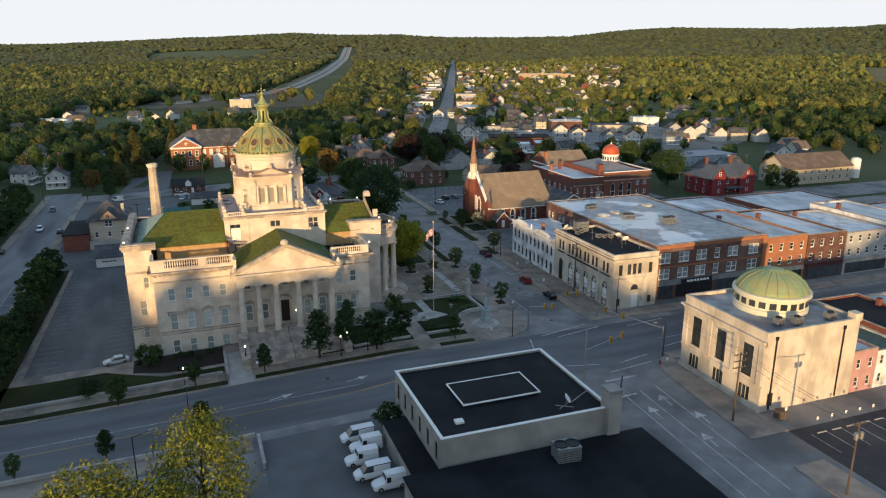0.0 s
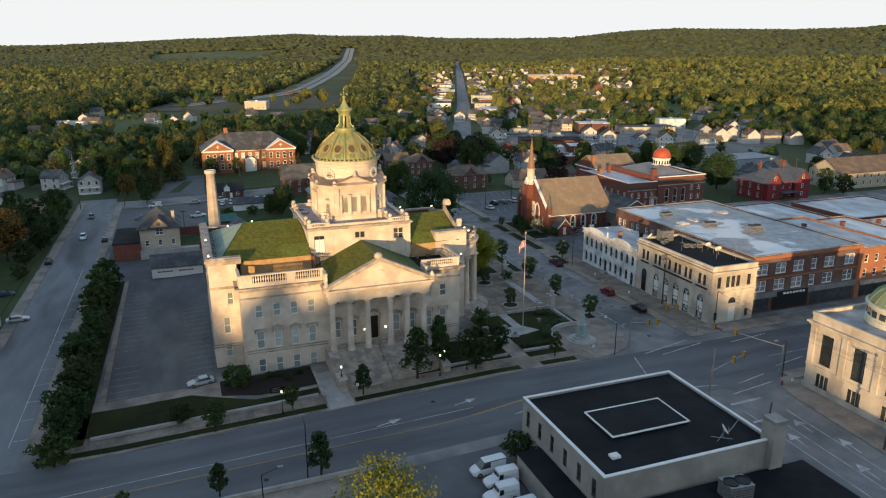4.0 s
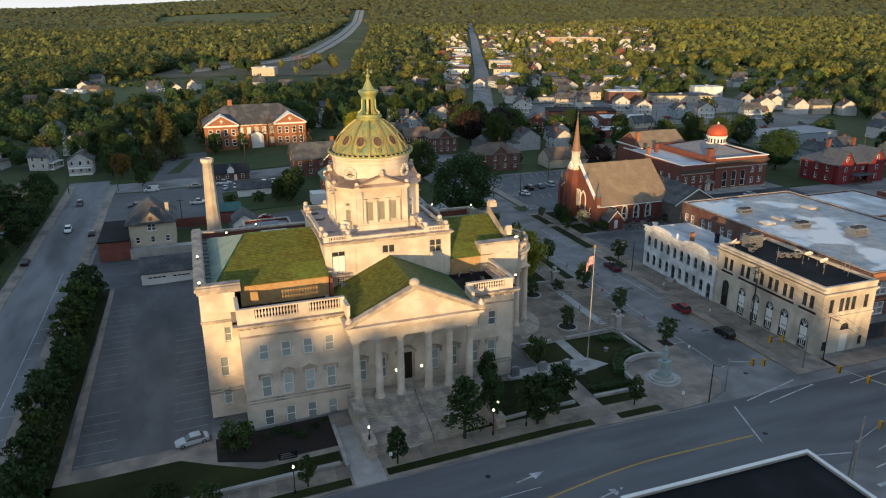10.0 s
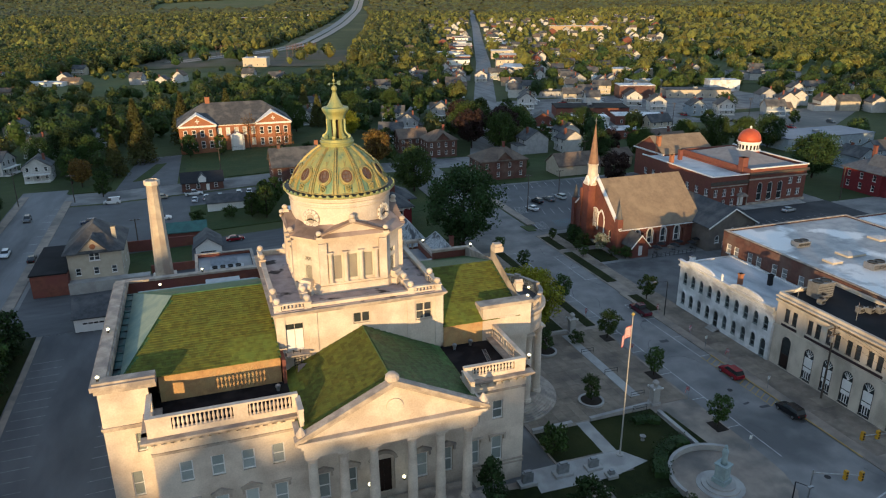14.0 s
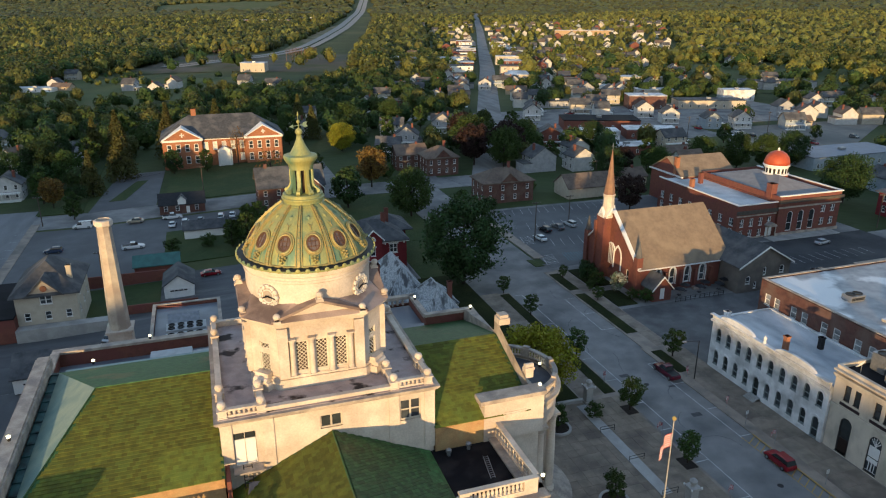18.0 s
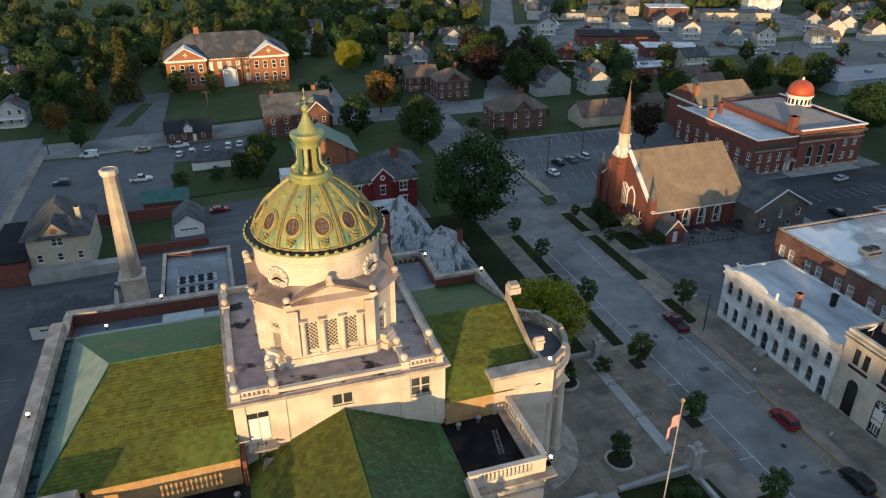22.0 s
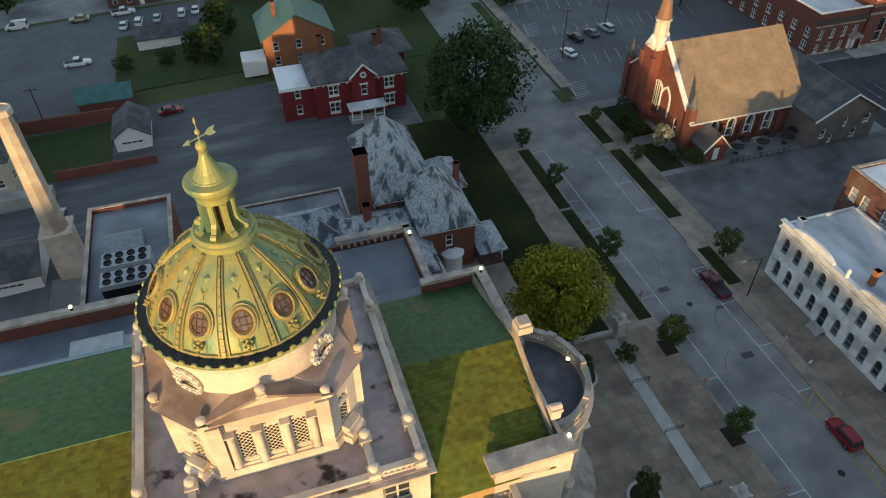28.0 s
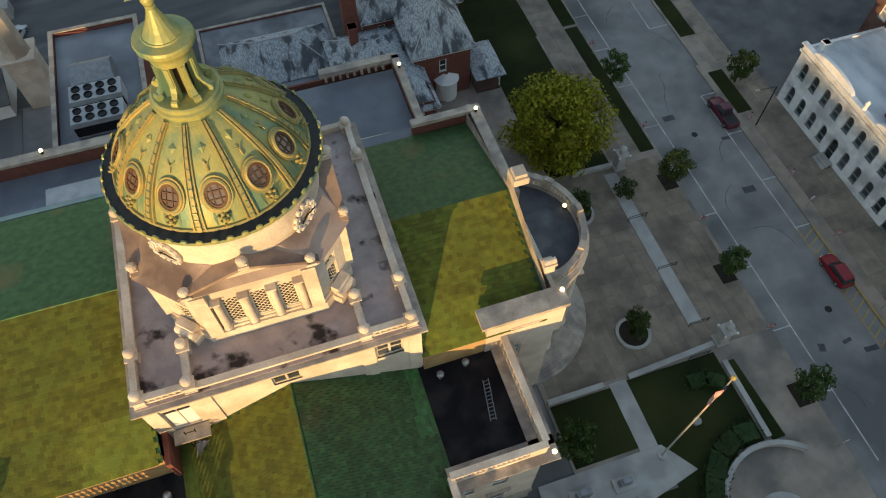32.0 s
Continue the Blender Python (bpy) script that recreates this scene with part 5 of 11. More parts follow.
# drum with clocks
dr = B()
lathe(dr, [(6.5, 31.7), (6.5, 34.3), (6.62, 34.4), (6.62, 34.6), (6.5, 34.7), (6.5, 34.95), (6.75, 35.1), (6.75, 35.3), (7.0, 35.4), (7.0, 35.65)], CX, CY, 56)
part("drum", dr, STONE, court, smooth=False)
CLK = mat("clock face", (0.40, 0.35, 0.29), (0.32, 0.28, 0.24), 1.0, 0.6)
CLN = mat("clock numerals", (0.72, 0.68, 0.62), (0.60, 0.56, 0.50), 1.5, 0.5)
for k in range(4):
    a = radians(45 + 90 * k)
    M = Matrix.Translation((CX + 6.5 * math.cos(a), CY + 6.5 * math.sin(a), 32.85)) @ Matrix.Rotation(a + math.pi / 2, 4, "Z") @ Matrix.Rotation(radians(90), 4, "X")
    ck = part("clock", lathe(B(), [(1.22, -0.3), (1.22, 0.1), (0.5, 0.11), (0.0, 0.11)], n=24, m=M), CLK, court, "pale skeleton clock face")
    for h in range(12):
        nb = B()
        R_ = M @ Matrix.Rotation(radians(30 * h), 4, "Z") @ Matrix.Translation((0, 1.02, 0))
        lathe(nb, [(0.25, 0.05), (0.25, 0.24), (0.16, 0.28), (0.16, 0.2), (0.0, 0.2)], n=10, m=R_)
        box(nb, -0.035, 0.035, -0.13, 0.13, 0.2, 0.26, R_)
        part("numeral_disc", nb, CLN, ck)
    rg = lathe(B(), [(0.62, 0.1), (0.62, 0.2), (0.74, 0.2), (0.74, 0.1)], n=24, m=M)
    part("minute_ring", rg, CLN, ck)
    part("clock_hand", box(B(), -0.05, 0.05, -0.25, 0.95, 0.24, 0.29, M @ Matrix.Rotation(radians(-98), 4, "Z")), DARK, ck)
    part("clock_hand", box(B(), -0.07, 0.07, -0.2, 0.62, 0.24, 0.29, M @ Matrix.Rotation(radians(112), 4, "Z")), DARK, ck)

# dome
DZ, DPH, DH = 35.65, -90.0, 5.1
DOMEPOLY = np.polyfit((0.0, 1.0, 2.3, 3.6, 4.5, 5.1), (6.3, 5.92, 5.15, 4.0, 2.95, 2.1), 3)


def dome_r(z):
    """Radius of the ribbed shell at height z above its springing."""
    return float(np.polyval(DOMEPOLY, min(max(z, -0.2), 5.3)))


def on_dome(a, z, lift=0.0):
    """A pose on the shell: its z axis points out of it, its x axis down the slope."""
    r = dome_r(z)
    sl = math.atan2(dome_r(z - 0.3) - dome_r(z + 0.3), 0.6)
    return Matrix.Translation((CX + r * math.cos(a), CY + r * math.sin(a), DZ + 0.3 + z)) @ Matrix.Rotation(a, 4, "Z") @ Matrix.Rotation(radians(90) - sl, 4, "Y") @ Matrix.Translation((0, 0, lift))


gt = B()
lathe(gt, [(7.0, DZ), (7.2, DZ + 0.15), (7.2, DZ + 0.3), (6.25, DZ + 0.36), (6.15, DZ + 0.3)], CX, CY, 56)
part("dome_gutter", gt, DOMED, court, "black gutter round the dome")
CRES = mesh_of("cresting", lathe(B(), [(0.24, -0.08), (0.24, 0.05), (0.10, 0.1)], n=8), DOMEM)
for i in range(48):
    a = radians(360 / 48 * i)
    put("cresting", CRES, Matrix.Translation((CX + 7.2 * math.cos(a), CY + 7.2 * math.sin(a), DZ + 0.28)) @ Matrix.Rotation(a, 4, "Z") @ Matrix.Rotation(radians(90), 4, "Y"), court)
lathe(gt2 := B(), [(6.95, DZ - 0.06), (7.28, DZ + 0.1), (7.28, DZ + 0.2), (7.18, DZ + 0.28), (6.9, DZ + 0.2)], CX, CY, 56)
part("gutter_rim", gt2, DOMEM, court, "gilded rim of the dome gutter")
sh = B()
prof = [(dome_r(DH * k / 20), DZ + 0.3 + DH * k / 20) for k in range(21)]
lathe(sh, prof, CX, CY, 72)
part("dome_shell", sh, DOMEM, court, "gilded and green streaked dome shell", smooth=True)
lathe(lip := B(), [(6.42, DZ + 0.3), (6.5, DZ + 0.42), (6.4, DZ + 0.52), (6.2, DZ + 0.5)], CX, CY, 56)
part("dome_lip", lip, DOMER, court)
GROOVE = mat("dark verdigris groove", (0.17, 0.20, 0.10), (0.08, 0.12, 0.085), 1.0, 0.6)
for i in range(12):
    a = radians(360 / 12 * (i + 0.5) + DPH)
    rb, gv = B(), B()
    last = glast = None
    for k in range(17):
        z = DH * k / 16
        r = dome_r(z)
        w = 0.42 * (1 - 0.55 * k / 16)
        ring, gring = [], []
        for o, s in ((0.0, -1.0), (0.14, -0.95), (0.14, -0.72), (0.05, -0.62), (0.05, -0.40), (0.20, -0.34), (0.20, 0.34), (0.05, 0.40), (0.05, 0.62), (0.14, 0.72), (0.14, 0.95), (0.0, 1.0)):
            p = Vector((r + o, s * w, 0))
            ring.append(rb.verts.new((CX + p.x * math.cos(a) - p.y * math.sin(a), CY + p.x * math.sin(a) + p.y * math.cos(a), DZ + 0.3 + z + o * 0.6)))
        for s in (-0.71, -0.37, 0.37, 0.71):
            gring.append(gv.verts.new((CX + (r + 0.075) * math.cos(a) - s * w * math.sin(a), CY + (r + 0.075) * math.sin(a) + s * w * math.cos(a), DZ + 0.345 + z)))
        if last:
            for q in range(11):
                rb.faces.new((last[q], last[q + 1], ring[q + 1], ring[q]))
            for q in (0, 2):
                gv.faces.new((glast[q], glast[q + 1], gring[q + 1], gring[q]))
        last, glast = ring, gring
    rib = part("dome_rib", rb, DOMER, court)
    part("rib_groove", gv, GROOVE, rib)
    sm_ = B()
    for k in range(1, 12):
        z = DH * k / 12
        w = 0.42 * (1 - 0.55 * k / 12)
        box(sm_, -0.035, 0.035, -w * 0.36, w * 0.36, -0.05, 0.05, on_dome(a, z, 0.24))
    part("rib_seam", sm_, DOMEM, rib, kind="stuff")
AMBER = mat("amber glass", (0.16, 0.13, 0.11), (0.10, 0.06, 0.04), 1.0, 0.15, spec=0.6)
SASH = mat("brown painted sash", (0.12, 0.06, 0.03), (0.08, 0.045, 0.025), 1.0, 0.6)
for i in range(12):
    a = radians(360 / 12 * i + DPH)
    M = on_dome(a, 2.1) @ Matrix.Diagonal((1.12, 0.88, 1, 1))
    wr = part("dome_window", lathe(B(), [(0.76, -0.3), (0.76, 0.22), (0.84, 0.26), (0.95, 0.2), (0.98, 0.1), (1.1, 0.1), (1.1, -0.3)], n=24, m=M), DOMER, court, "round dome window with a moulded frame")
    part("pane", lathe(B(), [(0.74, 0.05), (0.74, 0.09), (0.0, 0.09)], n=18, m=M), AMBER, wr)
    mb = B()
    for s in (-0.24, 0.24):
        box(mb, s - 0.03, s + 0.03, -0.68, 0.68, 0.08, 0.15, M)
        box(mb, -0.68, 0.68, s - 0.03, s + 0.03, 0.08, 0.15, M)
    lathe(mb, [(0.60, 0.06), (0.60, 0.17), (0.76, 0.17), (0.76, 0.06)], n=20, m=M)
    part("muntin", mb, SASH, wr)
    # garland below the frame, forked stem and palmette above it
    gd = B()
    for x, y, r_ in ((1.28, 0.0, 0.17), (1.42, -0.28, 0.13), (1.42, 0.28, 0.13), (1.62, 0.0, 0.15), (1.72, 0.2, 0.1), (1.74, -0.2, 0.1), (1.98, 0.0, 0.1)):
        lathe(gd, [(r_, -0.05), (r_ * 0.9, 0.12), (r_ * 0.4, 0.2), (0.0, 0.21)], n=7, m=on_dome(a, 2.1) @ Matrix.Translation((x, y, 0)))
    part("garland", gd, DOMER, court)
    fk_ = B()
    F_ = on_dome(a, 3.45)
    tube(fk_, F_ @ Vector((0.3, 0, 0.06)), F_ @ Vector((-0.1, 0, 0.08)), 0.06, 0.05, 5)
    for s in (-1, 1):
        tube(fk_, F_ @ Vector((-0.08, 0, 0.08)), F_ @ Vector((-0.42, s * 0.24, 0.1)), 0.05, 0.025, 5)
    part("forked_stem", fk_, DOMER, court)
    pm2 = B()
    F_ = on_dome(a, 4.2)
    vq = [pm2.verts.new(F_ @ Vector(p)) for p in ((0.34, 0, 0.03), (-0.05, -0.26, 0.03), (-0.34, 0, 0.03), (-0.05, 0.26, 0.03), (-0.02, 0, 0.17))]
    for q in range(4):
        pm2.faces.new((vq[q], vq[(q + 1) % 4], vq[4]))
    bmesh.ops.recalc_face_normals(pm2, faces=pm2.faces)
    part("palmette", pm2, DOMEM, court)
    # green run-off under the frames
    st = B()
    for s in (-0.5, 0.45):
        top_, bot_ = 1.2, 0.25
        vs = [st.verts.new((CX + (dome_r(z) + 0.025) * math.cos(a + (s + e) / dome_r(z)), CY + (dome_r(z) + 0.025) * math.sin(a + (s + e) / dome_r(z)), DZ + 0.3 + z)) for z, e in ((top_, -0.06), (top_ - 0.5, -0.11), (bot_, -0.03), (bot_, 0.06), (top_ - 0.45, 0.09), (top_, 0.05))]
        st.faces.new(vs)
    part("run_off_stain", st, VERDI, court)
# lantern: ring, eight scrolled posts, cornice, ogee cap, vane
ln_ = B()
lathe(ln_, [(2.2, 40.75), (2.28, 41.0), (2.05, 41.12), (2.1, 41.4), (2.2, 41.5), (2.2, 41.62), (2.05, 41.7), (2.05, 41.95), (1.95, 42.02), (0.6, 42.06)], CX, CY, 32)
part("lantern", ln_, DOMEM, court, "gilded open lantern on the dome", smooth=False)
part("lantern_core", lathe(B(), [(0.62, 42.0), (0.62, 44.6)], CX, CY, 12), mat("dark lantern lining", (0.10, 0.06, 0.035), (0.07, 0.045, 0.03), 1.5, 0.7), court)
for i in range(8):
    a = radians(45 * i + 22.5)
    lc = B()
    M = Matrix.Translation((CX, CY, 0)) @ Matrix.Rotation(a, 4, "Z")
    box(lc, 0.85, 1.18, -0.2, 0.2, 42.0, 44.6, M)
    box(lc, 1.18, 1.24, -0.13, 0.13, 42.9, 44.4, M)
    for (x0, z0_), (x1, z1_) in (((1.18, 43.2), (1.34, 42.75)), ((1.34, 42.75), (1.62, 42.45)), ((1.62, 42.45), (1.7, 42.1))):
        vs = [lc.verts.new(M @ Vector((x, y, z))) for x, z in ((x0 - 0.2, z0_), (x0, z0_), (x1, z1_), (x1 - 0.26, z1_)) for y in (-0.17, 0.17)]
        for f in ((0, 1, 3, 2), (2, 3, 5, 4), (4, 5, 7, 6), (6, 7, 1, 0), (0, 2, 4, 6), (1, 7, 5, 3)):
            lc.faces.new([vs[q] for q in f])
    lathe(lc, [(0.24, -0.19), (0.24, 0.19), (0.0, 0.19)], n=10, m=M @ Matrix.Translation((1.62, 0, 42.25)) @ Matrix.Rotation(radians(90), 4, "X"))
    bmesh.ops.recalc_face_normals(lc, faces=lc.faces)
    part("lantern_post", lc, DOMEM, court)
lk = B()
lathe(lk, [(0.8, 44.5), (1.22, 44.5), (1.26, 44.8), (1.3, 44.95), (1.5, 45.25), (1.68, 45.5), (1.72, 45.75), (1.66, 45.9), (1.15, 46.0), (1.1, 46.08)], CX, CY, 32)
part("lantern_cornice", lk, DOMEM, court)
lp = B()
lathe(lp, [(1.08, 46.0), (1.0, 46.15), (0.78, 46.5), (0.55, 46.95), (0.36, 47.4), (0.26, 47.7), (0.3, 47.78), (0.2, 47.88)], CX, CY, 16)
part("lantern_cap", lp, DOMEM, court, "ogee cap of the lantern")
fi = B()
lathe(fi, [(0.12, 47.85), (0.3, 47.98), (0.38, 48.22), (0.3, 48.46), (0.1, 48.58), (0.045, 48.62), (0.045, 49.02), (0.16, 49.12), (0.19, 49.24), (0.12, 49.36), (0.035, 49.42), (0.03, 49.8), (0.1, 49.88), (0.06, 50.1), (0.01, 50.25)], CX, CY, 12)
part("finial", fi, DOMEM, court, smooth=True)
vn = B()
VM = pose(CX, CY, 48.85, 0, 0, 35)
tube(vn, VM @ Vector((-0.85, 0, 0)), VM @ Vector((0.9, 0, 0)), 0.035, n=5)
for y0, y1 in ((-0.02, 0.02),):
    for pts in (((-1.2, 0.0), (-0.7, 0.2), (-0.7, -0.2)), ((0.45, 0.0), (0.75, 0.26), (1.25, 0.26), (1.05, 0.0), (1.25, -0.26), (0.75, -0.26))):
        f0 = [vn.verts.new(VM @ Vector((x, y0, z))) for x, z in pts]
        f1 = [vn.verts.new(VM @ Vector((x, y1, z))) for x, z in pts]
        vn.faces.new(f0)
        vn.faces.new(f1[::-1])
        for q in range(len(pts)):
            vn.faces.new((f0[q], f0[(q + 1) % len(pts)], f1[(q + 1) % len(pts)], f1[q]))
part("weather_vane", vn, mat("pale verdigris vane", (0.34, 0.42, 0.24), (0.26, 0.34, 0.22), 2.0, 0.5), court, "pale green arrow weather vane")

# ---- courthouse roofs ----
rf = B()


def quad(bm, *pts):
    bm.faces.new([bm.verts.new(p) for p in pts])
    return bm


EZ, RZ, RY = 18.7, 23.0, 163.0
LX0, LHX, RY2 = -11.6, -5.6, 176.5
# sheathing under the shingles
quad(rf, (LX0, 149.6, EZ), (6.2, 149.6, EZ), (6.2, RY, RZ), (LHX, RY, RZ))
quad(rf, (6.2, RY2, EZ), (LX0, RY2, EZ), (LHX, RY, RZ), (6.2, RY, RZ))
part("roof_sheathing", rf, MOSS_SHADE, court)
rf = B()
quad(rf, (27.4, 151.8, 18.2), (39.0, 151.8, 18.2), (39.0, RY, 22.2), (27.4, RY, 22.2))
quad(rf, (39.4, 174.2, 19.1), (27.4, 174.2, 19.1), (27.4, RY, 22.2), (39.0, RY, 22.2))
part("roof_sheathing", rf, MOSS_SHADE, court)
cp = B()
quad(cp, (LX0, RY2, EZ), (LX0, 149.6, EZ), (LHX, RY, RZ))
part("copper_slope", cp, COPPER, court, "pale green sheet copper slopes")
cg = B()
box(cg, -12.5, LX0 + 0.1, 148.4, 177.0, 18.2, 18.5)
for k in range(14):
    box(cg, -12.5, LX0 + 0.1, 149.0 + k * 2.1, 149.2 + k * 2.1, 18.5, 18.62)
box(cg, LX0, -8.2, 148.3, 149.7, 18.2, 18.45)
part("roof_gutter", cg, COPPERD, court, "dark green copper box gutter")

TILES = {}


def shingle(k, material):
    key = (k, material.name)
    if key not in TILES:
        TILES[key] = mesh_of("shingle", box(B(), -0.25, 0.25, -0.02, 0.40 + 0.02 * k, 0.0, 0.06), material)
    return TILES[key]


def shingle_slope(x0, x1, y0, z0, y1, z1, keep, material, single, name):
    """Courses of shingles up a slope facing -y. keep(x, f): inside the slope; single: those laid as separate pieces."""
    n = int(math.dist((y0, z0), (y1, z1)) / 0.42)
    ang = math.degrees(math.atan2(z1 - z0, y1 - y0))
    V, F = [], []
    cnt = 0
    for j in range(n):
        f = j / n
        y, z = y0 + (y1 - y0) * f, z0 + (z1 - z0) * f
        for i in range(int((x1 - x0) / 0.5)):
            x = x0 + 0.25 + i * 0.5 + (0.25 if j % 2 else 0.0)
            if x > x1 - 0.2 or not keep(x, f):
                continue
            tilt = ang - 2.2 + random.uniform(-0.5, 0.5)
            M = pose(x, y, z + 0.035, tilt, random.uniform(-0.2, 0.2), random.uniform(-0.25, 0.25))
            if single(x, y) and cnt < 110:
                put("shingle", shingle(random.randrange(3), material), M, court)
                cnt += 1
                continue
            s = len(V)
            w, d = 0.25, 0.42
            for c in ((-w, -0.02, 0), (w, -0.02, 0), (w, d, 0), (-w, d, 0), (-w, -0.02, 0.06), (w, -0.02, 0.06), (w, d, 0.03), (-w, d, 0.03)):
                V.append(tuple(M @ Vector(c) - ORIG[court]))
            F += [tuple(s + q for q in f4) for f4 in ((4, 5, 6, 7), (0, 1, 5, 4), (1, 2, 6, 5), (3, 0, 4, 7))]
    me = bpy.data.meshes.new(name)
    me.from_pydata(V, [], F)
    me.materials.append(material)
    ob = new(name, me)
    ob.parent = court
    ORIG[ob] = ORIG[court]
    tagged(ob, "rows of mossy shingles", kind="stuff")


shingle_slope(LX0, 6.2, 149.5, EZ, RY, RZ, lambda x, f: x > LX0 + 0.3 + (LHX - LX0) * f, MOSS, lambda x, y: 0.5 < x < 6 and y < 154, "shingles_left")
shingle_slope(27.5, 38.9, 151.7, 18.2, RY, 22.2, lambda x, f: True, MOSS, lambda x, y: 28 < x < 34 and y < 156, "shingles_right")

# portico roof: a ridge running back to the attic, two slopes
PR = B()
quad(PR, (6.6, 137.6, 15.3), (CX, 137.6, 20.0), (CX, 152.2, 20.0), (6.6, 152.2, 15.3))
quad(PR, (CX, 137.6, 20.0), (27.0, 137.6, 15.3), (27.0, 152.2, 15.3), (CX, 152.2, 20.0))
part("portico_roof", PR, MOSS_SHADE, court)


def shingle_side(sgn, material, single, name):
    V, F = [], []
    n = 25
    ang = math.degrees(math.atan2(20.0 - 15.3, CX - 6.7))
    cnt = 0
    for j in range(n):
        f = j / n
        x, z = (6.7 if sgn < 0 else 26.9) - sgn * (CX - 6.7) * f, 15.3 + (20.0 - 15.3) * f
        for i in range(29):
            y = 137.9 + i * 0.5 + (0.25 if j % 2 else 0)
            if y > 152.0:
                continue
            M = pose(x, y, z + 0.035, 0, 0, 90 if sgn > 0 else -90) @ pose(0, 0, 0, ang - 2.2 + random.uniform(-0.5, 0.5), 0, random.uniform(-0.8, 0.8))
            if single(y) and cnt < 40:
                put("shingle", shingle(random.randrange(3), material), M, court)
                cnt += 1
                continue
            s = len(V)
            w, d = 0.235, 0.44
            for c in ((-w, -0.02, 0), (w, -0.02, 0), (w, d, 0), (-w, d, 0), (-w, -0.02, 0.06), (w, -0.02, 0.06), (w, d, 0.03), (-w, d, 0.03)):
                V.append(tuple(M @ Vector(c) - ORIG[court]))
            F += [tuple(s + q for q in f4) for f4 in ((4, 5, 6, 7), (0, 1, 5, 4), (1, 2, 6, 5), (3, 0, 4, 7))]
    me = bpy.data.meshes.new(name)
    me.from_pydata(V, [], F)
    me.materials.append(material)
    ob = new(name, me)
    ob.parent = court
    ORIG[ob] = ORIG[court]
    tagged(ob, "rows of mossy shingles", kind="stuff")


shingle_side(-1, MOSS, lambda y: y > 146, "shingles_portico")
shingle_side(1, MOSS_SHADE, lambda y: y > 146, "shingles_portico")
rc = B()
tube(rc, (CX, 137.7, 20.05), (CX, 152.1, 20.05), 0.09)
part("ridge_cap", rc, MOSS_SHADE, court)
rc = B()
tube(rc, (LX0, 149.6, EZ + 0.05), (LHX, RY, RZ + 0.05), 0.08)
tube(rc, (LHX, RY, RZ + 0.05), (6.2, RY, RZ + 0.05), 0.08)
part("ridge_cap", rc, MOSS_SHADE, court)

# raking parapet of the right wing, curved portico
gp = B()
for (ya, za), (yb, zb) in (((152.4, 19.7), (162.0, 23.6)), ((162.0, 23.6), (163.6, 23.9)), ((163.6, 22.4), (174.2, 20.55))):
    vs = [gp.verts.new((x, y, z)) for y, z in ((ya, za), (yb, zb)) for x in (39.0, 40.3) for z in (z, 17.0)]
    for f in ((0, 1, 3, 2), (4, 6, 7, 5), (0, 4, 5, 1), (2, 3, 7, 6), (0, 2, 6, 4), (1, 5, 7, 3)):
        gp.faces.new([vs[i] for i in f])
bmesh.ops.recalc_face_normals(gp, faces=gp.faces)
part("raking_parapet", gp, STONE2, court)
part("parapet_finial", box(box(B(), 38.95, 40.35, 162.0, 163.5, 23.7, 24.5), 39.1, 40.2, 162.2, 163.3, 24.5, 24.9), STONE, court)
pp = B()
box(pp, 39.25, 40.2, 154.9, 155.9, 20.3, 21.3)
box(pp, 39.15, 40.3, 154.8, 155.5, 21.3, 21.6)
tube(pp, (39.2, 155.2, 21.75), (40.25, 155.2, 21.75), 0.28, n=10)
part("parapet_finial", pp, STONE, court)
SCX, SCY, SR = 39.8, 161.6, 6.0
cv = B()
lathe(cv, [(0.01, 15.6), (SR + 0.5, 15.6), (SR + 0.5, 15.6), (SR + 0.8, 16.1), (SR + 0.8, 16.46), (0.01, 16.47)], SCX, SCY, 24, -90, 90)
lathe(cv, [(SR - 0.4, 13.0), (SR + 0.3, 13.0), (SR + 0.3, 15.6), (SR - 0.4, 15.6)], SCX, SCY, 24, -90, 90)
part("curved_entablature", cv, STONE, court, smooth=False)
cf = lathe(B(), [(0.01, 16.46), (SR - 0.2, 16.46), (SR - 0.2, 16.52), (0.01, 16.52)], SCX, SCY, 24, -90, 90)
part("curved_terrace", cf, mat("grey tar roof", (0.10, 0.10, 0.11), (0.07, 0.07, 0.08), 0.8, 0.7, c=(0.15, 0.15, 0.16), big=0.4), court)
rl = B()
lathe(rl, [(SR - 0.2, 16.46), (SR + 0.3, 16.46), (SR + 0.3, 16.95), (SR - 0.2, 16.95)], SCX, SCY, 24, -90, 90)
lathe(rl, [(SR - 0.25, 17.85), (SR + 0.35, 17.85), (SR + 0.35, 18.1), (SR - 0.25, 18.1), (SR - 0.25, 17.85)], SCX, SCY, 24, -90, 90)
for a in (-80, -40, 0, 40, 80):
    M = Matrix.Translation((SCX, SCY, 0)) @ Matrix.Rotation(radians(a), 4, "Z")
    box(rl, SR - 0.22, SR + 0.32, -0.45, 0.45, 16.9, 18.35, M)
part("curved_balustrade", rl, STONE2, court)
for i in range(46):
    a = radians(-86 + 172 * (i + 0.5) / 46)
    put("baluster", BAL, pose(SCX + (SR + 0.05) * math.cos(a), SCY + (SR + 0.05) * math.sin(a), 16.95) @ Matrix.Diagonal((1, 1, 0.9, 1)), court)
for a in (-68, -34, 0, 34, 68):
    put("column", COLM, pose(SCX + SR * math.cos(radians(a)), SCY + SR * math.sin(radians(a)), 1.6) @ Matrix.Diagonal((1, 1, 1.12, 1)), court)
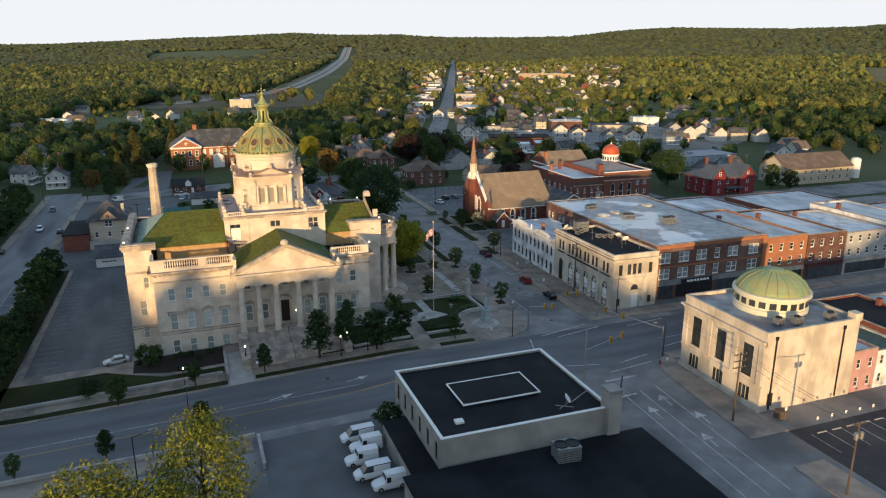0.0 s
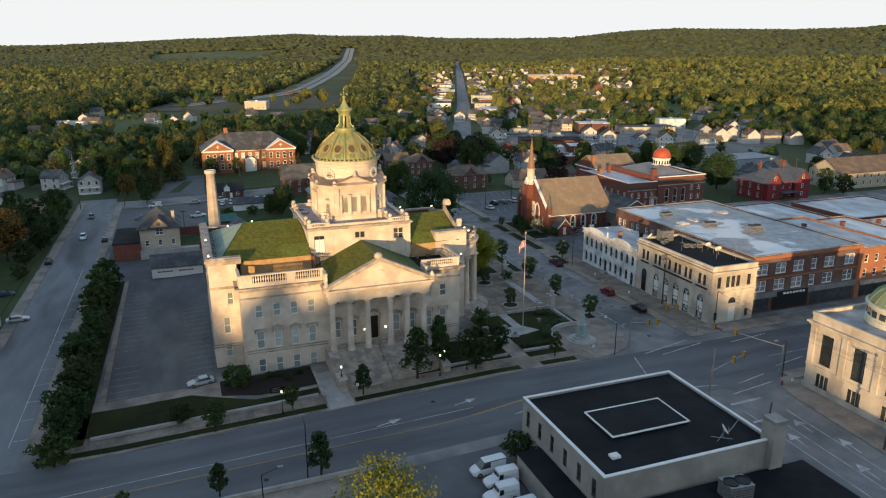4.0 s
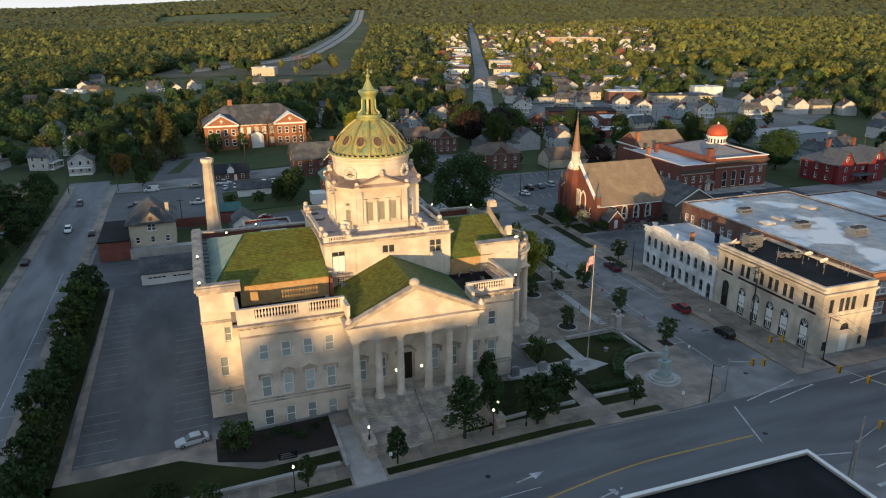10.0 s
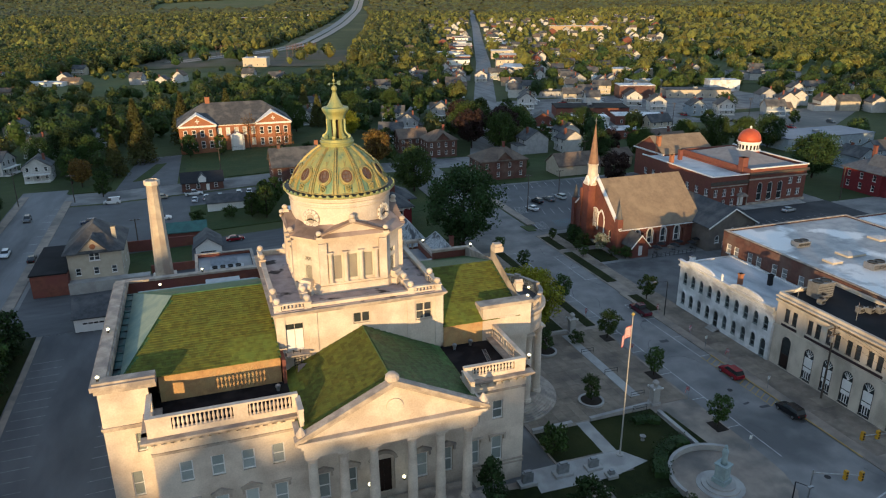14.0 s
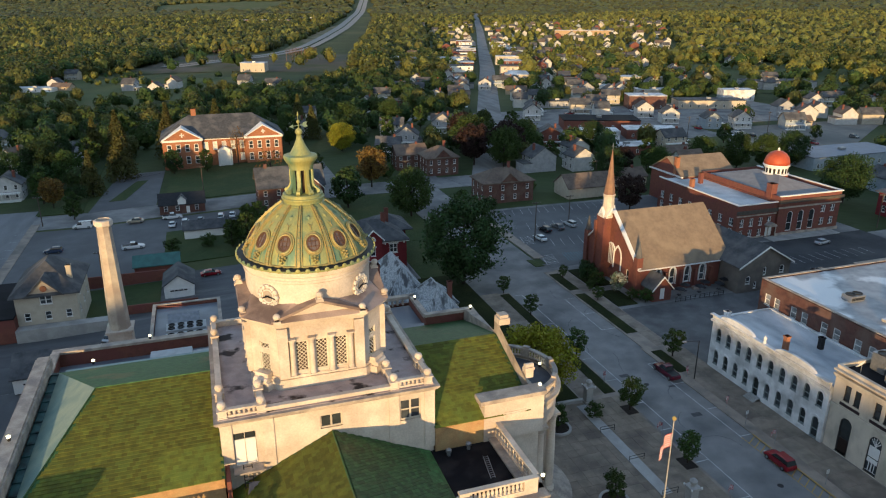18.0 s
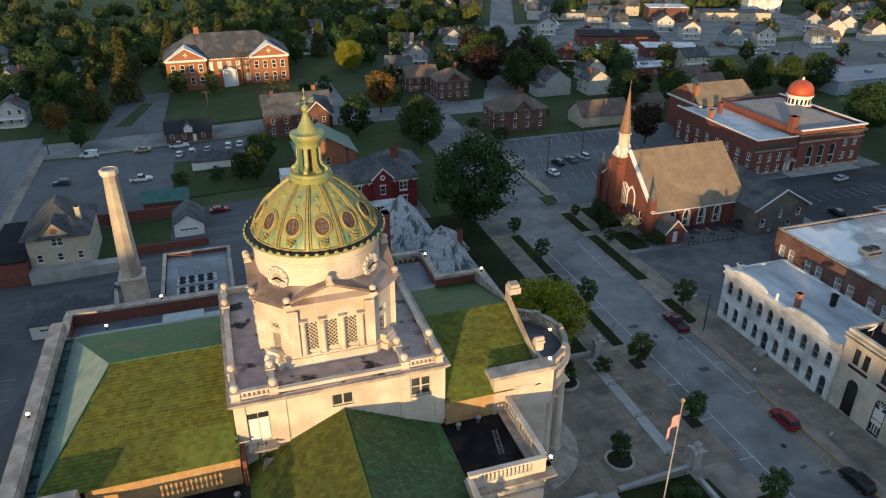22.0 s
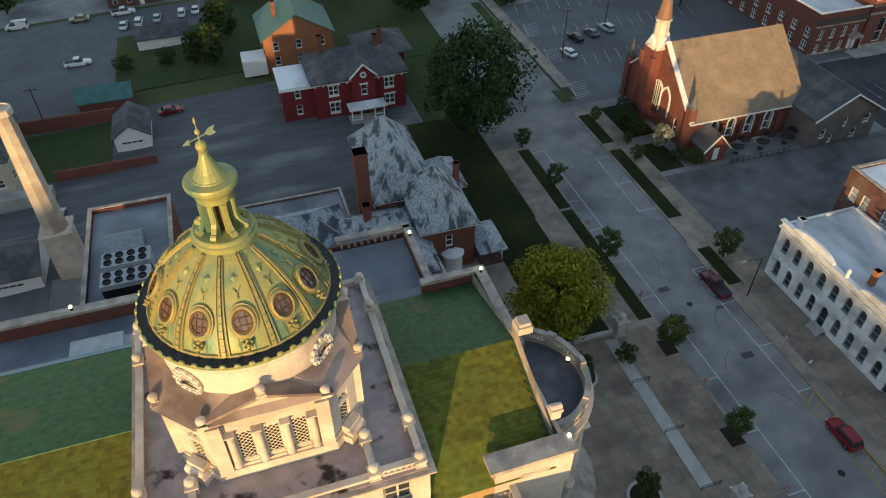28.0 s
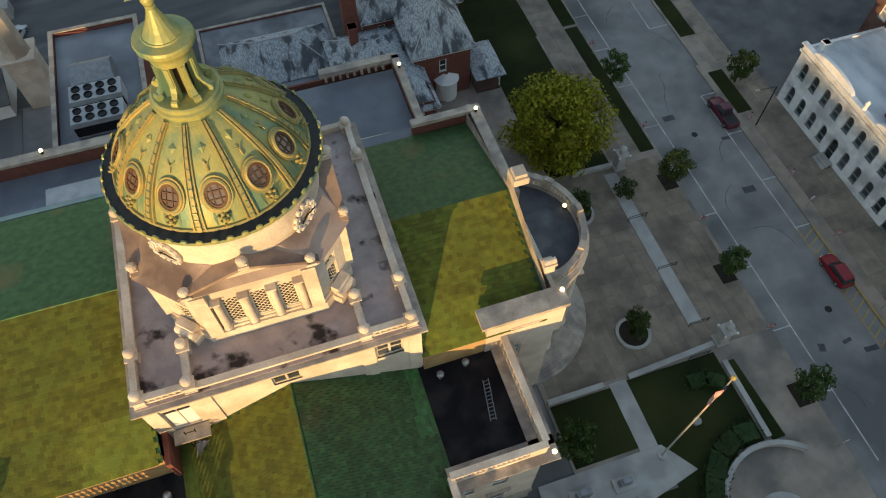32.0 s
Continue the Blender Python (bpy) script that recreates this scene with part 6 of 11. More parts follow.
for k in range(9):
    cs = lathe(B(), [(0.01, -0.2), (SR + 3.2 - 0.36 * k, -0.2), (SR + 3.2 - 0.36 * k, 0.2 + 0.17 * (k + 1)), (0.01, 0.2 + 0.17 * (k + 1))], SCX, SCY, 24, -90, 90)
    part("curved_step", cs, STONE2, court)

# rear roofs and parapets
rr = B()
box(rr, 27.5, 39.4, 174.0, 175.6, 18.2, 18.8)
box(rr, 22.0, 34.6, 175.6, 186.0, 16.6, 16.9)
box(rr, -13.6, 22.0, 177, 184.4, 15.2, 15.6)
part("rear_roof", rr, mat("wet grey roof", (0.16, 0.17, 0.20), (0.12, 0.13, 0.16), 0.4, 0.4, c=(0.22, 0.24, 0.27), big=0.2), court)
rw = B()
box(rw, 33.4, 40.5, 174.2, 175.0, 20.2, 20.6)
box(rw, 39.4, 40.5, 163.6, 174.2, 15.0, 20.5)
box(rw, 34.6, 35.4, 175.0, 186.4, 18.0, 18.5)
box(rw, 26.6, 35.4, 185.9, 186.8, 18.0, 18.5)
box(rw, -13.8, 22.2, 184.2, 185.3, 17.4, 17.75)
box(rw, -13.9, -12.9, 178.0, 184.2, 17.4, 17.75)
for k in range(9):
    box(rw, 27.1 + k * 0.8, 27.35 + k * 0.8, 186.1, 186.5, 17.0, 18.0)
part("rear_parapet", rw, STONE2, court)
rb2 = B()
box(rb2, 33.5, 40.4, 174.3, 174.9, 17.2, 20.2)
box(rb2, -13.6, 22.0, 184.4, 185.1, 0, 17.4)
box(rb2, -13.7, -13.1, 178.0, 184.4, 10, 17.4)
box(rb2, 22.0, 35.0, 186.7, 186.9, 0, 17.0)
box(rb2, 34.7, 35.3, 175, 186.6, 0, 18.0)
part("rear_brick_wall", rb2, BRICK, court, "red brick rear walls")
hv = B()
box(hv, 7.5, 12.5, 177.2, 178.6, 15.6, 17.0)
box(hv, -11, 6, 176.7, 177.2, 16.0, 18.6)
part("roof_duct", hv, mat("pale green duct", (0.30, 0.38, 0.36), (0.25, 0.32, 0.31), 1.0, 0.6), court)
for x, y, z in ((-13.3, 147.6, 20.35), (-13.3, 160, 20.35), (34.7, 141.2, 17.7), (40.1, 153.0, 20.0), (39.9, 174.0, 20.6), (35.0, 184.4, 18.5), (45.2, 163.0, 16.5), (-2.0, 184.8, 17.75), (-8, 177.6, 18.7)):
    fl = B()
    box(fl, x - 0.12, x + 0.12, y - 0.12, y + 0.12, z, z + 0.3)
    p0 = part("floodlight", fl, DARK, court)
    part("bulb", lathe(B(), [(0.05, z + 0.3), (0.2, z + 0.4), (0.2, z + 0.55), (0.05, z + 0.65)], x, y, 8), LAMPON, p0)
for x, y in ((14.3, 140.8), (18.5, 140.8)):
    p0 = part("wall_lantern", box(B(), x - 0.1, x + 0.1, y - 0.25, y + 0.2, 4.6, 4.75), DARK, court)
    part("globe", lathe(B(), [(0.05, 4.75), (0.2, 4.9), (0.2, 5.1), (0.05, 5.25)], x, y - 0.12, 8), LAMPON, p0)
# ventilators and a laid ladder on the terraces
for x, y in ((4.5, 144.2), (5.4, 148.0), (28.6, 150.8), (31.0, 151.2)):
    part("roof_vent", lathe(B(), [(0.2, 15.25), (0.2, 15.7), (0.32, 15.75), (0.32, 16.0), (0.1, 16.15)], x, y, 10), STEEL, court)
ld = B()
for x in (0.0, 0.5):
    tube(ld, (31.35 + x, 145.8, 15.3), (31.95 + x, 149.4, 15.3), 0.04)
for k in range(11):
    tube(ld, (31.38 + 0.055 * k, 145.95 + 0.33 * k, 15.3), (31.88 + 0.055 * k, 145.95 + 0.33 * k, 15.3), 0.03)
tagged(solid("ladder", ld, STEEL, "aluminium ladder lying on the black terrace roof", "ladder", at=(31.9, 147.6, 15.25)))

ah = thing("air_handler", (2.2, 178.5, 16.4), "long pale grey air handler behind the mossy roof", "air conditioner")
part("casing", box(box(B(), -1.6, 3.4, 177.4, 179.4, 16.7, 18.4), 3.4, 5.6, 177.6, 179.2, 16.7, 17.9), mat("pale grey casing", (0.42, 0.44, 0.46), None, 1.0, 0.5), ah)
for k in range(4):
    part("panel_seam", box(B(), -0.4 + k * 1.1, -0.34 + k * 1.1, 177.36, 177.41, 16.8, 18.3), DARK, ah)
part("base_rail", box(B(), -1.5, 5.5, 177.7, 179.1, 16.3, 16.7), DARK, ah)

# ---- buildings round the crossing ----
def building(name, label, category, x0, x1, y0, y1, z0, z1, wm, wins, fm=None, gm=None, group="", thick=0.4):
    """Four walls with windows. wins: lists for the south, east, north and west walls, u measured along each wall."""
    th = thing(name, ((x0 + x1) / 2, (y0 + y1) / 2, z0), label, category, group)
    bm = B()
    P = [(x0, y0), (x1, y0), (x1, y1), (x0, y1)]
    for i in range(4):
        facade(bm, th, P[i], P[(i + 1) % 4], z0 - 0.2, z1, wins.get("SENW"[i], []), 0.22, fm, gm, thick)
    part("wall", bm, wm, th)
    return th


def flat_roof(th, x0, x1, y0, y1, z, m, para=0.5, pm=None, cap=None, t=0.35):
    part("roof", box(B(), x0 + t, x1 - t, y0 + t, y1 - t, z - para - 0.2, z - para), m, th)
    if cap:
        bm = B()
        for a in ((x0 - 0.06, x1 + 0.06, y0 - 0.06, y0 + t), (x0 - 0.06, x1 + 0.06, y1 - t, y1 + 0.06), (x0 - 0.06, x0 + t, y0 + t, y1 - t), (x1 - t, x1 + 0.06, y0 + t, y1 - t)):
            box(bm, *a, z, z + 0.12)
        part("coping", bm, cap, th)


def rows(n, ln, sills, w, h, st, inset=None):
    return [q for s in sills for q in evenly(n, ln, s, w, h, st, inset)]




def ac_unit(x, y, z, w, d, h, on, fans=2, angle=0):
    """A rooftop air conditioner with fan grilles."""
    th = thing("air_conditioner", (x, y, z), "grey metal air conditioning unit standing on " + on, "air conditioner", "rooftop units")
    M = pose(x, y, z, 0, 0, angle)
    bm = box(B(), -w / 2, w / 2, -d / 2, d / 2, 0.15, h, M)
    box(bm, -w / 2 - 0.04, w / 2 + 0.04, -d / 2 - 0.04, d / 2 + 0.04, h, h + 0.06, M)
    box(bm, -w / 2 + 0.1, w / 2 - 0.1, -d / 2 + 0.1, d / 2 - 0.1, 0, 0.15, M)
    part("casing", bm, STEEL, th)
    for i in range(fans):
        f = lathe(B(), [(0.4 * d, h + 0.06), (0.4 * d, h + 0.2), (0.33 * d, h + 0.2), (0.33 * d, h + 0.1), (0.05, h + 0.12)], n=14, m=M @ pose(-w / 2 + w * (i + 0.5) / fans, 0, 0))
        part("fan", f, DARK, th)
    gl_ = B()
    for k in range(5):
        box(gl_, -w / 2 + 0.1, w / 2 - 0.1, -d / 2 - 0.03, -d / 2, 0.3 + k * (h - 0.5) / 5, 0.36 + k * (h - 0.5) / 5, M)
    part("grille", gl_, DARK, th)
    return th


def chimney_stack(th, x, y, z0, z1, w=0.8, m=None):
    bm = box(B(), x - w / 2, x + w / 2, y - w / 2, y + w / 2, z0, z1)
    box(bm, x - w / 2 - 0.08, x + w / 2 + 0.08, y - w / 2 - 0.08, y + w / 2 + 0.08, z1 - 0.25, z1)
    part("chimney", bm, m or BRICK, th)


def dish(x, y, z, r, on, angle):
    th = thing("satellite_dish", (x, y, z), "white satellite dish on " + on, "satellite dish")
    part("mast", tube(B(), (x, y, z), (x, y, z + r * 1.4), 0.06), STEEL, th)
    M = Matrix.Translation((x, y, z + r * 1.5)) @ Matrix.Rotation(radians(angle), 4, "Z") @ Matrix.Rotation(radians(55), 4, "X")
    part("reflector", lathe(B(), [(0.05, 0), (r * 0.5, 0.08 * r), (r, 0.3 * r), (r, 0.34 * r), (r * 0.5, 0.12 * r), (0.05, 0.04)], n=16, m=M), WHITE, th)
    part("feed_arm", tube(B(), M @ Vector((0, -r, 0.3 * r)), M @ Vector((0, 0, r)), 0.03), STEEL, th)


# flat black-roofed office in the foreground
GREYWALL = mat("grey rendered wall", (0.36, 0.34, 0.31), (0.30, 0.285, 0.26), 0.5, 0.85, c=(0.25, 0.24, 0.22), big=0.2)
of = building("office_building", "grey rendered office with black membrane roof and white coping", "office building", 27.8, 53.6, 77.0, 98.7, 0, 8.4, GREYWALL,
              {"W": rows(6, 21.4, (4.6, 1.0), 1.0, 2.4, "sash"), "S": [], "N": rows(8, 25.8, (4.6, 1.0), 1.0, 2.4, "sash")}, mat("bronze frame", (0.05, 0.045, 0.04), None, 1.0, 0.5))
flat_roof(of, 27.8, 53.6, 77.0, 98.7, 8.4, BLACKROOF, 0.3, cap=WHITE, t=0.4)
cur = box(B(), 34.0, 46.0, 84.6, 91.4, 8.0, 8.5)
part("skylight_deck", cur, BLACKROOF, of)
crb = B()
for a in ((33.8, 46.2, 84.4, 84.6), (33.8, 46.2, 91.4, 91.6), (33.8, 34.0, 84.6, 91.4), (46.0, 46.2, 84.6, 91.4)):
    box(crb, *a, 8.4, 8.58)
part("skylight_kerb", crb, WHITE, of)
part("hatch", box(B(), 31.2, 32.4, 80.4, 81.4, 8.05, 8.45), WHITE, of)
chs = box(B(), 52.6, 54.6, 76.0, 78.2, 0, 10.9)
for k in range(5):
    box(chs, 52.55, 54.65, 75.95, 78.25, 10.9 + 0.12 * k, 10.95 + 0.12 * k)
part("chimney", chs, GREYWALL, of)
lw = thing("garage_wing", (40, 60, 0), "low flat wing with black membrane roof beside the office", "building")
part("wall", box(B(), 22.5, 58.4, 30, 76.4, 0, 4.3), GREYWALL, lw)
part("roof", box(B(), 22.3, 58.6, 29.8, 76.4, 4.3, 4.55), BLACKROOF, lw)
part("wall", box(B(), 24.0, 27.6, 76.5, 92.5, 0, 3.4), GREYWALL, lw)
part("roof", box(B(), 23.9, 27.7, 76.5, 92.6, 3.4, 3.6), BLACKROOF, lw)
ac_unit(44.2, 73.0, 4.55, 3.3, 2.5, 2.1, "the low black roof", 2, -5)
dish(48.0, 80.0, 8.1, 0.75, "the black office roof", 60)
pp_ = B()
for a, b in (((49.0, 80.2, 8.45), (53, 82.6, 8.45)), ((46.6, 79.4, 8.15), (48.8, 80.8, 8.15)), ((46.6, 80.6, 8.15), (48.8, 79.2, 8.15))):
    tube(pp_, a, b, 0.05)
solid("pipe_run", pp_, STEEL, "thin steel pipes lying on the office roof", "pipe", at=(48, 80, 8.1))

# domed bank across the street
dbk = building("bank_building", "cream stone bank with tall dark windows and a copper dome", "bank", 84.2, 104.0, 80.2, 100.0, 0, 13.6, CREAM,
               {"W": [(u, 5.4, 2.3, 5.4, "grid sash") for u in (3.6, 9.9, 16.2)] + [(u + s, 1.2, 0.75, 2.3, "sash") for u in (3.6, 9.9, 16.2) for s in (-0.85, 0, 0.85)],
                "N": [(u, 5.4, 2.3, 5.4, "grid sash") for u in (3.6, 9.9, 16.2)], "S": [(2.2, 1.0, 1.2, 2.2, "sash")]}, mat("dark bronze", (0.03, 0.035, 0.03), None, 1.0, 0.5))
flat_roof(dbk, 84.2, 104.0, 80.2, 100.0, 14.0, mat("patched grey roof", (0.20, 0.21, 0.24), (0.13, 0.14, 0.16), 0.3, 0.5, c=(0.36, 0.38, 0.40), big=0.2), 0.5)
for k, o in enumerate((0.15, 0.35, 0.6)):
    for a in ((84.2 - o, 104, 99.8, 100 + o), (84.2 - o, 84.4, 80.2, 99.8)):
        part("cornice", box(B(), *a, 11.6 + 0.3 * k, 11.9 + 0.3 * k), CREAM, dbk)
for a in ((84.1, 104.1, 99.6, 100.1), (84.1, 84.6, 80.1, 99.6), (84.6, 103.6, 80.1, 80.6), (103.6, 104.1, 80.1, 99.6)):
    part("cornice", box(B(), *a, 13.6, 14.1), CREAM, dbk)
part("cornice", box(B(), 102.6, 104.2, 80.0, 81.6, 13.6, 15.0), CREAM, dbk)
part("cornice", box(B(), 84.0, 84.3, 79.9, 100.1, 4.4, 4.7), CREAM, dbk)
part("plinth", box(B(), 83.95, 84.35, 79.9, 100.2, -0.2, 0.9), CREAM, dbk)
for y in (80.3, 86.2, 92.5, 98.8):
    part("pilaster", box(B(), 84.0, 84.3, y, y + 1.1, 4.7, 11.6), CREAM, dbk)
DX, DY = 95.0, 91.0
dd = lathe(B(), [(6.2, 13.5), (6.2, 14.4), (6.0, 14.5), (6.0, 16.4), (6.5, 16.5), (6.5, 17.0), (6.1, 17.1)], DX, DY, 40)
part("drum", dd, mat("pale cream paint", (0.62, 0.60, 0.48), (0.55, 0.54, 0.43), 1.0, 0.7), dbk)
COPP2 = mat("verdigris dome copper", (0.26, 0.34, 0.19), (0.20, 0.28, 0.16), 0.8, 0.6, 0.1, c=(0.30, 0.30, 0.14), big=0.4)
ds = lathe(B(), [(6.1, 17.0), (5.8, 17.6), (5.2, 18.5), (4.3, 19.3), (3.0, 20.0), (1.6, 20.35), (1.5, 20.5), (0.3, 20.6)], DX, DY, 40)
part("dome_shell", ds, COPP2, dbk, "green copper dome", smooth=True)
for i in range(20):
    a = radians(18 * i)
    rb = B()
    pts = [(6.15, 17.0), (5.85, 17.65), (5.25, 18.55), (4.35, 19.35), (3.0, 20.05), (1.6, 20.42)]
    for (r0, z0_), (r1, z1_) in zip(pts, pts[1:]):
        tube(rb, (DX + r0 * math.cos(a), DY + r0 * math.sin(a), z0_), (DX + r1 * math.cos(a), DY + r1 * math.sin(a), z1_), 0.07, n=4)
    part("dome_rib", rb, COPP2, dbk)
for i in range(22):
    a = 360 / 22 * i
    M = Matrix.Translation((DX, DY, 0)) @ Matrix.Rotation(radians(a), 4, "Z")
    part("drum_window", box(B(), 5.9, 6.06, -0.55, 0.55, 14.9, 16.0, M), GLASS, dbk)
ac_unit(89.5, 83.5, 13.6, 1.3, 1.3, 1.2, "the bank roof", 1)
ac_unit(92.5, 82.6, 13.6, 1.6, 1.3, 1.3, "the bank roof", 1)
ac_unit(99.8, 82.6, 13.6, 1.6, 1.4, 1.1, "the bank roof", 1)
dp = B()
for x in (86.2, 100.6):
    box(dp, x - 0.1, x + 0.1, 80.0, 80.2, 0.3, 13.2)
    box(dp, x - 0.25, x + 0.25, 79.95, 80.2, 12.6, 13.2)
part("downpipe", dp, DARK, dbk)

# row beyond the bank
for x0, x1, h, m, lab, n in ((104.3, 109.8, 7.6, mat("pink painted brick", (0.46, 0.27, 0.26), (0.40, 0.23, 0.22), 0.8, 0.8), "pink painted brick shop with flat roof", 2), (109.9, 117.5, 7.0, WHITEB, "white painted shop with small windows", 3), (117.6, 130, 8.0, BRICK, "red brick shop with flat roof", 4), (130.1, 148, 7.2, CREAM, "cream shop with flat roof", 5)):
    s = building("shop_building", lab, "shop", x0, x1, 80.4, 102.0, 0, h, m, {"S": rows(n, x1 - x0, (1.0, 4.4), 0.9, 1.7, "sash"), "N": rows(n, x1 - x0, (4.4,), 1.0, 1.8, "sash")}, group="street row")
    flat_roof(s, x0, x1, 80.4, 102.0, h + 0.1, mat("mossy green flat roof", (0.12, 0.15, 0.11), (0.09, 0.11, 0.09), 0.5, 0.8) if n == 3 else GREYROOF if n != 4 else BLACKROOF, 0.4, cap=STONE2)
    chimney_stack(s, x1 - 1.2, 96, h - 0.4, h + 1.2)

# white painted two-storey block with curved gables
wbd = building("white_building", "white painted brick block with arched windows and curved parapets", "building", 87.6, 99.8, 156.1, 180.9, 0, 9.4, WHITEB,
               {"W": [(1.8 + 2.4 * i, 5.4, 1.15, 2.5, "arch") for i in range(10)] + [(1.8 + 2.4 * i, 1.2, 1.15, 2.6, "arch") for i in range(10) if i not in (4, 9)] + [(1.8 + 2.4 * i, 0.3, 1.3, 3.4, "arch") for i in (4, 9)],
                "N": rows(4, 11.4, (1.2, 5.2), 0.9, 2.0, "sash")}, mat("grey green sash", (0.20, 0.24, 0.24), (0.16, 0.19, 0.2), 1.0, 0.6))
flat_roof(wbd, 87.6, 99.8, 156.1, 180.9, 9.5, GREYROOF, 0.35)
wp = B()
box(wp, 87.2, 87.7, 156.1, 181.1, 8.7, 9.0)
box(wp, 87.4, 87.7, 156.1, 180.9, 9.0, 9.9)
box(wp, 87.0, 87.7, 156.1, 181.1, 9.9, 10.1)
for c in (162.6, 174.9):
    pts = [(c + 3.9 * math.cos(math.pi * i / 14), 10.0 + 1.05 * math.sin(math.pi * i / 14)) for i in range(15)]
    for x in (87.2,):
        lo = [wp.verts.new((x, y, z)) for y, z in pts]
        hi = [wp.verts.new((x + 0.45, y, z)) for y, z in pts]
        wp.faces.new(lo)
        wp.faces.new(hi[::-1])
        for i in range(14):
            wp.faces.new((lo[i], lo[i + 1], hi[i + 1], hi[i]))
for k in range(50):
    box(wp, 87.1, 87.5, 156.9 + k * 0.48, 157.1 + k * 0.48, 9.6, 9.9)
lathe(wp, [(0.3, 10.1), (0.2, 10.6), (0.3, 11.0), (0.05, 11.4)], 87.4, 168.9, 8)
bmesh.ops.recalc_face_normals(wp, faces=wp.faces)
part("parapet", wp, WHITEB, wbd)
for i in range(10):
    y = 180.9 - (1.8 + 2.4 * i)
    for z in (7.32, 3.22):
        hb2 = lathe(B(), [(0.62, -0.12), (0.88, -0.12), (0.88, 0.1), (0.62, 0.1)], n=10, a0=0, a1=180, m=Matrix.Translation((87.58, y, z)) @ Matrix.Rotation(radians(90), 4, "Z") @ Matrix.Rotation(radians(90), 4, "X"))
        part("window_hood", hb2, WHITEB, wbd)
for k in range(3):
    part("door_step", box(B(), 86.1 + 0.4 * k, 87.55, 168.0, 170.2, 0.15, 0.32 + 0.17 * k), CONCL, wbd)
chimney_stack(wbd, 90.3, 167.5, 9.0, 11.6, 0.7, BRICKO)
chimney_stack(wbd, 95.8, 166.0, 9.0, 11.2, 0.7, DARK)
chimney_stack(wbd, 89.2, 179.6, 9.0, 10.8, 0.8, WHITEB)

# cream stone bank on the corner
cbk = building("corner_bank", "cream limestone corner block with arched windows and black roof", "bank", 88.0, 100.0, 129.4, 156.0, 0, 12.6, CREAM,
               {"W": [(156.0 - y, 0.45, 1.9, 5.5, "arch") for y in (153.0, 148.25, 144.55, 140.9, 137.25, 132.6)] + [(156.0 - y, 8.4, 0.95, 2.3, "sash") for y in (153.75, 152.15, 149.0, 147.45, 145.35, 143.8, 141.65, 140.1, 138.0, 136.45, 133.35, 131.8)],
                "S": [(2.0, 8.15, 0.95, 2.4, "sash"), (4.3, 8.15, 0.95, 2.4, "sash"), (5.7, 8.15, 0.95, 2.4, "sash"), (7.1, 8.15, 0.95, 2.4, "sash"), (10.0, 8.15, 0.95, 2.4, "sash"), (1.8, 0.9, 0.9, 1.6, "sash"), (10.2, 0.9, 0.9, 1.6, "sash"), (6.0, 4.4, 2.0, 1.2, "arch")]}, mat("black sash", (0.03, 0.03, 0.032), None, 1.0, 0.5))
flat_roof(cbk, 88.0, 100.0, 129.4, 156.0, 13.0, BLACKROOF, 0.5)
cc = B()
for z0_, z1_, o in ((6.9, 7.3, 0.25), (11.3, 11.6, 0.3), (11.6, 11.9, 0.6), (12.6, 13.05, 0.12)):
    for a in ((88.0 - o, 100.0, 129.4 - o, 129.8), (88.0 - o, 88.4, 129.8, 156.0)):
        box(cc, *a, z0_, z1_)
for a in ((99.6, 100.05, 129.4, 156.0), (88.4, 99.6, 155.6, 156.0)):
    box(cc, *a, 12.6, 13.05)
part("cornice", cc, CREAM, cbk)
MAROON = mat("dark maroon band", (0.035, 0.02, 0.024), None, 1.0, 0.6)
for y0, y1 in ((151.4, 154.6), (135.6, 149.8), (130.6, 134.4)):
    part("sign_band", box(B(), 87.9, 88.02, y0, y1, 7.5, 7.9), MAROON, cbk)
for y in (148.25, 144.55, 140.9, 137.25, 132.6):
    part("window_panel", box(B(), 88.10, 88.2, y - 0.82, y + 0.82, 2.2, 4.2), WHITE, cbk)
    sw_ = box(box(box(B(), 88.08, 88.2, y - 0.82, y + 0.82, 2.0, 2.2), 88.08, 88.2, y - 0.82, y + 0.82, 0.5, 0.68), 88.08, 88.2, y - 0.07, y + 0.07, 0.68, 2.0)
    for q in (-0.42, 0.42):
        box(sw_, 88.09, 88.19, y + q - 0.04, y + q + 0.04, 0.68, 2.0)
    part("lower_sash", sw_, WHITE, cbk)
    fan = box(B(), 88.09, 88.2, y - 0.82, y + 0.82, 4.2, 4.4)
    for a_ in (30, 60, 90, 120, 150):
        tube(fan, (88.15, y, 4.45), (88.15, y + 0.85 * math.cos(radians(a_)), 4.95 + 0.85 * math.sin(radians(a_))), 0.05, n=4)
    part("fanlight_bars", fan, WHITE, cbk)
part("side_door", box(B(), 88.08, 88.2, 152.3, 153.7, 0.15, 2.7), DOORM, cbk)
part("roof_edge", box(B(), 87.3, 88.05, 129.0, 156.0, 12.35, 12.6), CREAM, cbk)
part("door", box(B(), 93.2, 94.9, 129.3, 129.45, 0.1, 3.4), WHITE, cbk)
for x, y in ((91.0, 150.5), (92.6, 151.6), (94.2, 146.0), (95.6, 145.4), (97.0, 144.8)):
    ac_unit(x, y, 12.5, random.uniform(0.8, 1.2), 0.9, random.uniform(0.8, 1.2), "the black bank roof", 1, random.choice((0, 12, -20)))
ac_unit(93.5, 153.2, 12.5, 3.4, 2.2, 2.6, "the black bank roof", 2)
dish(89.6, 153.8, 12.5, 0.8, "a mast on the black bank roof", 200)
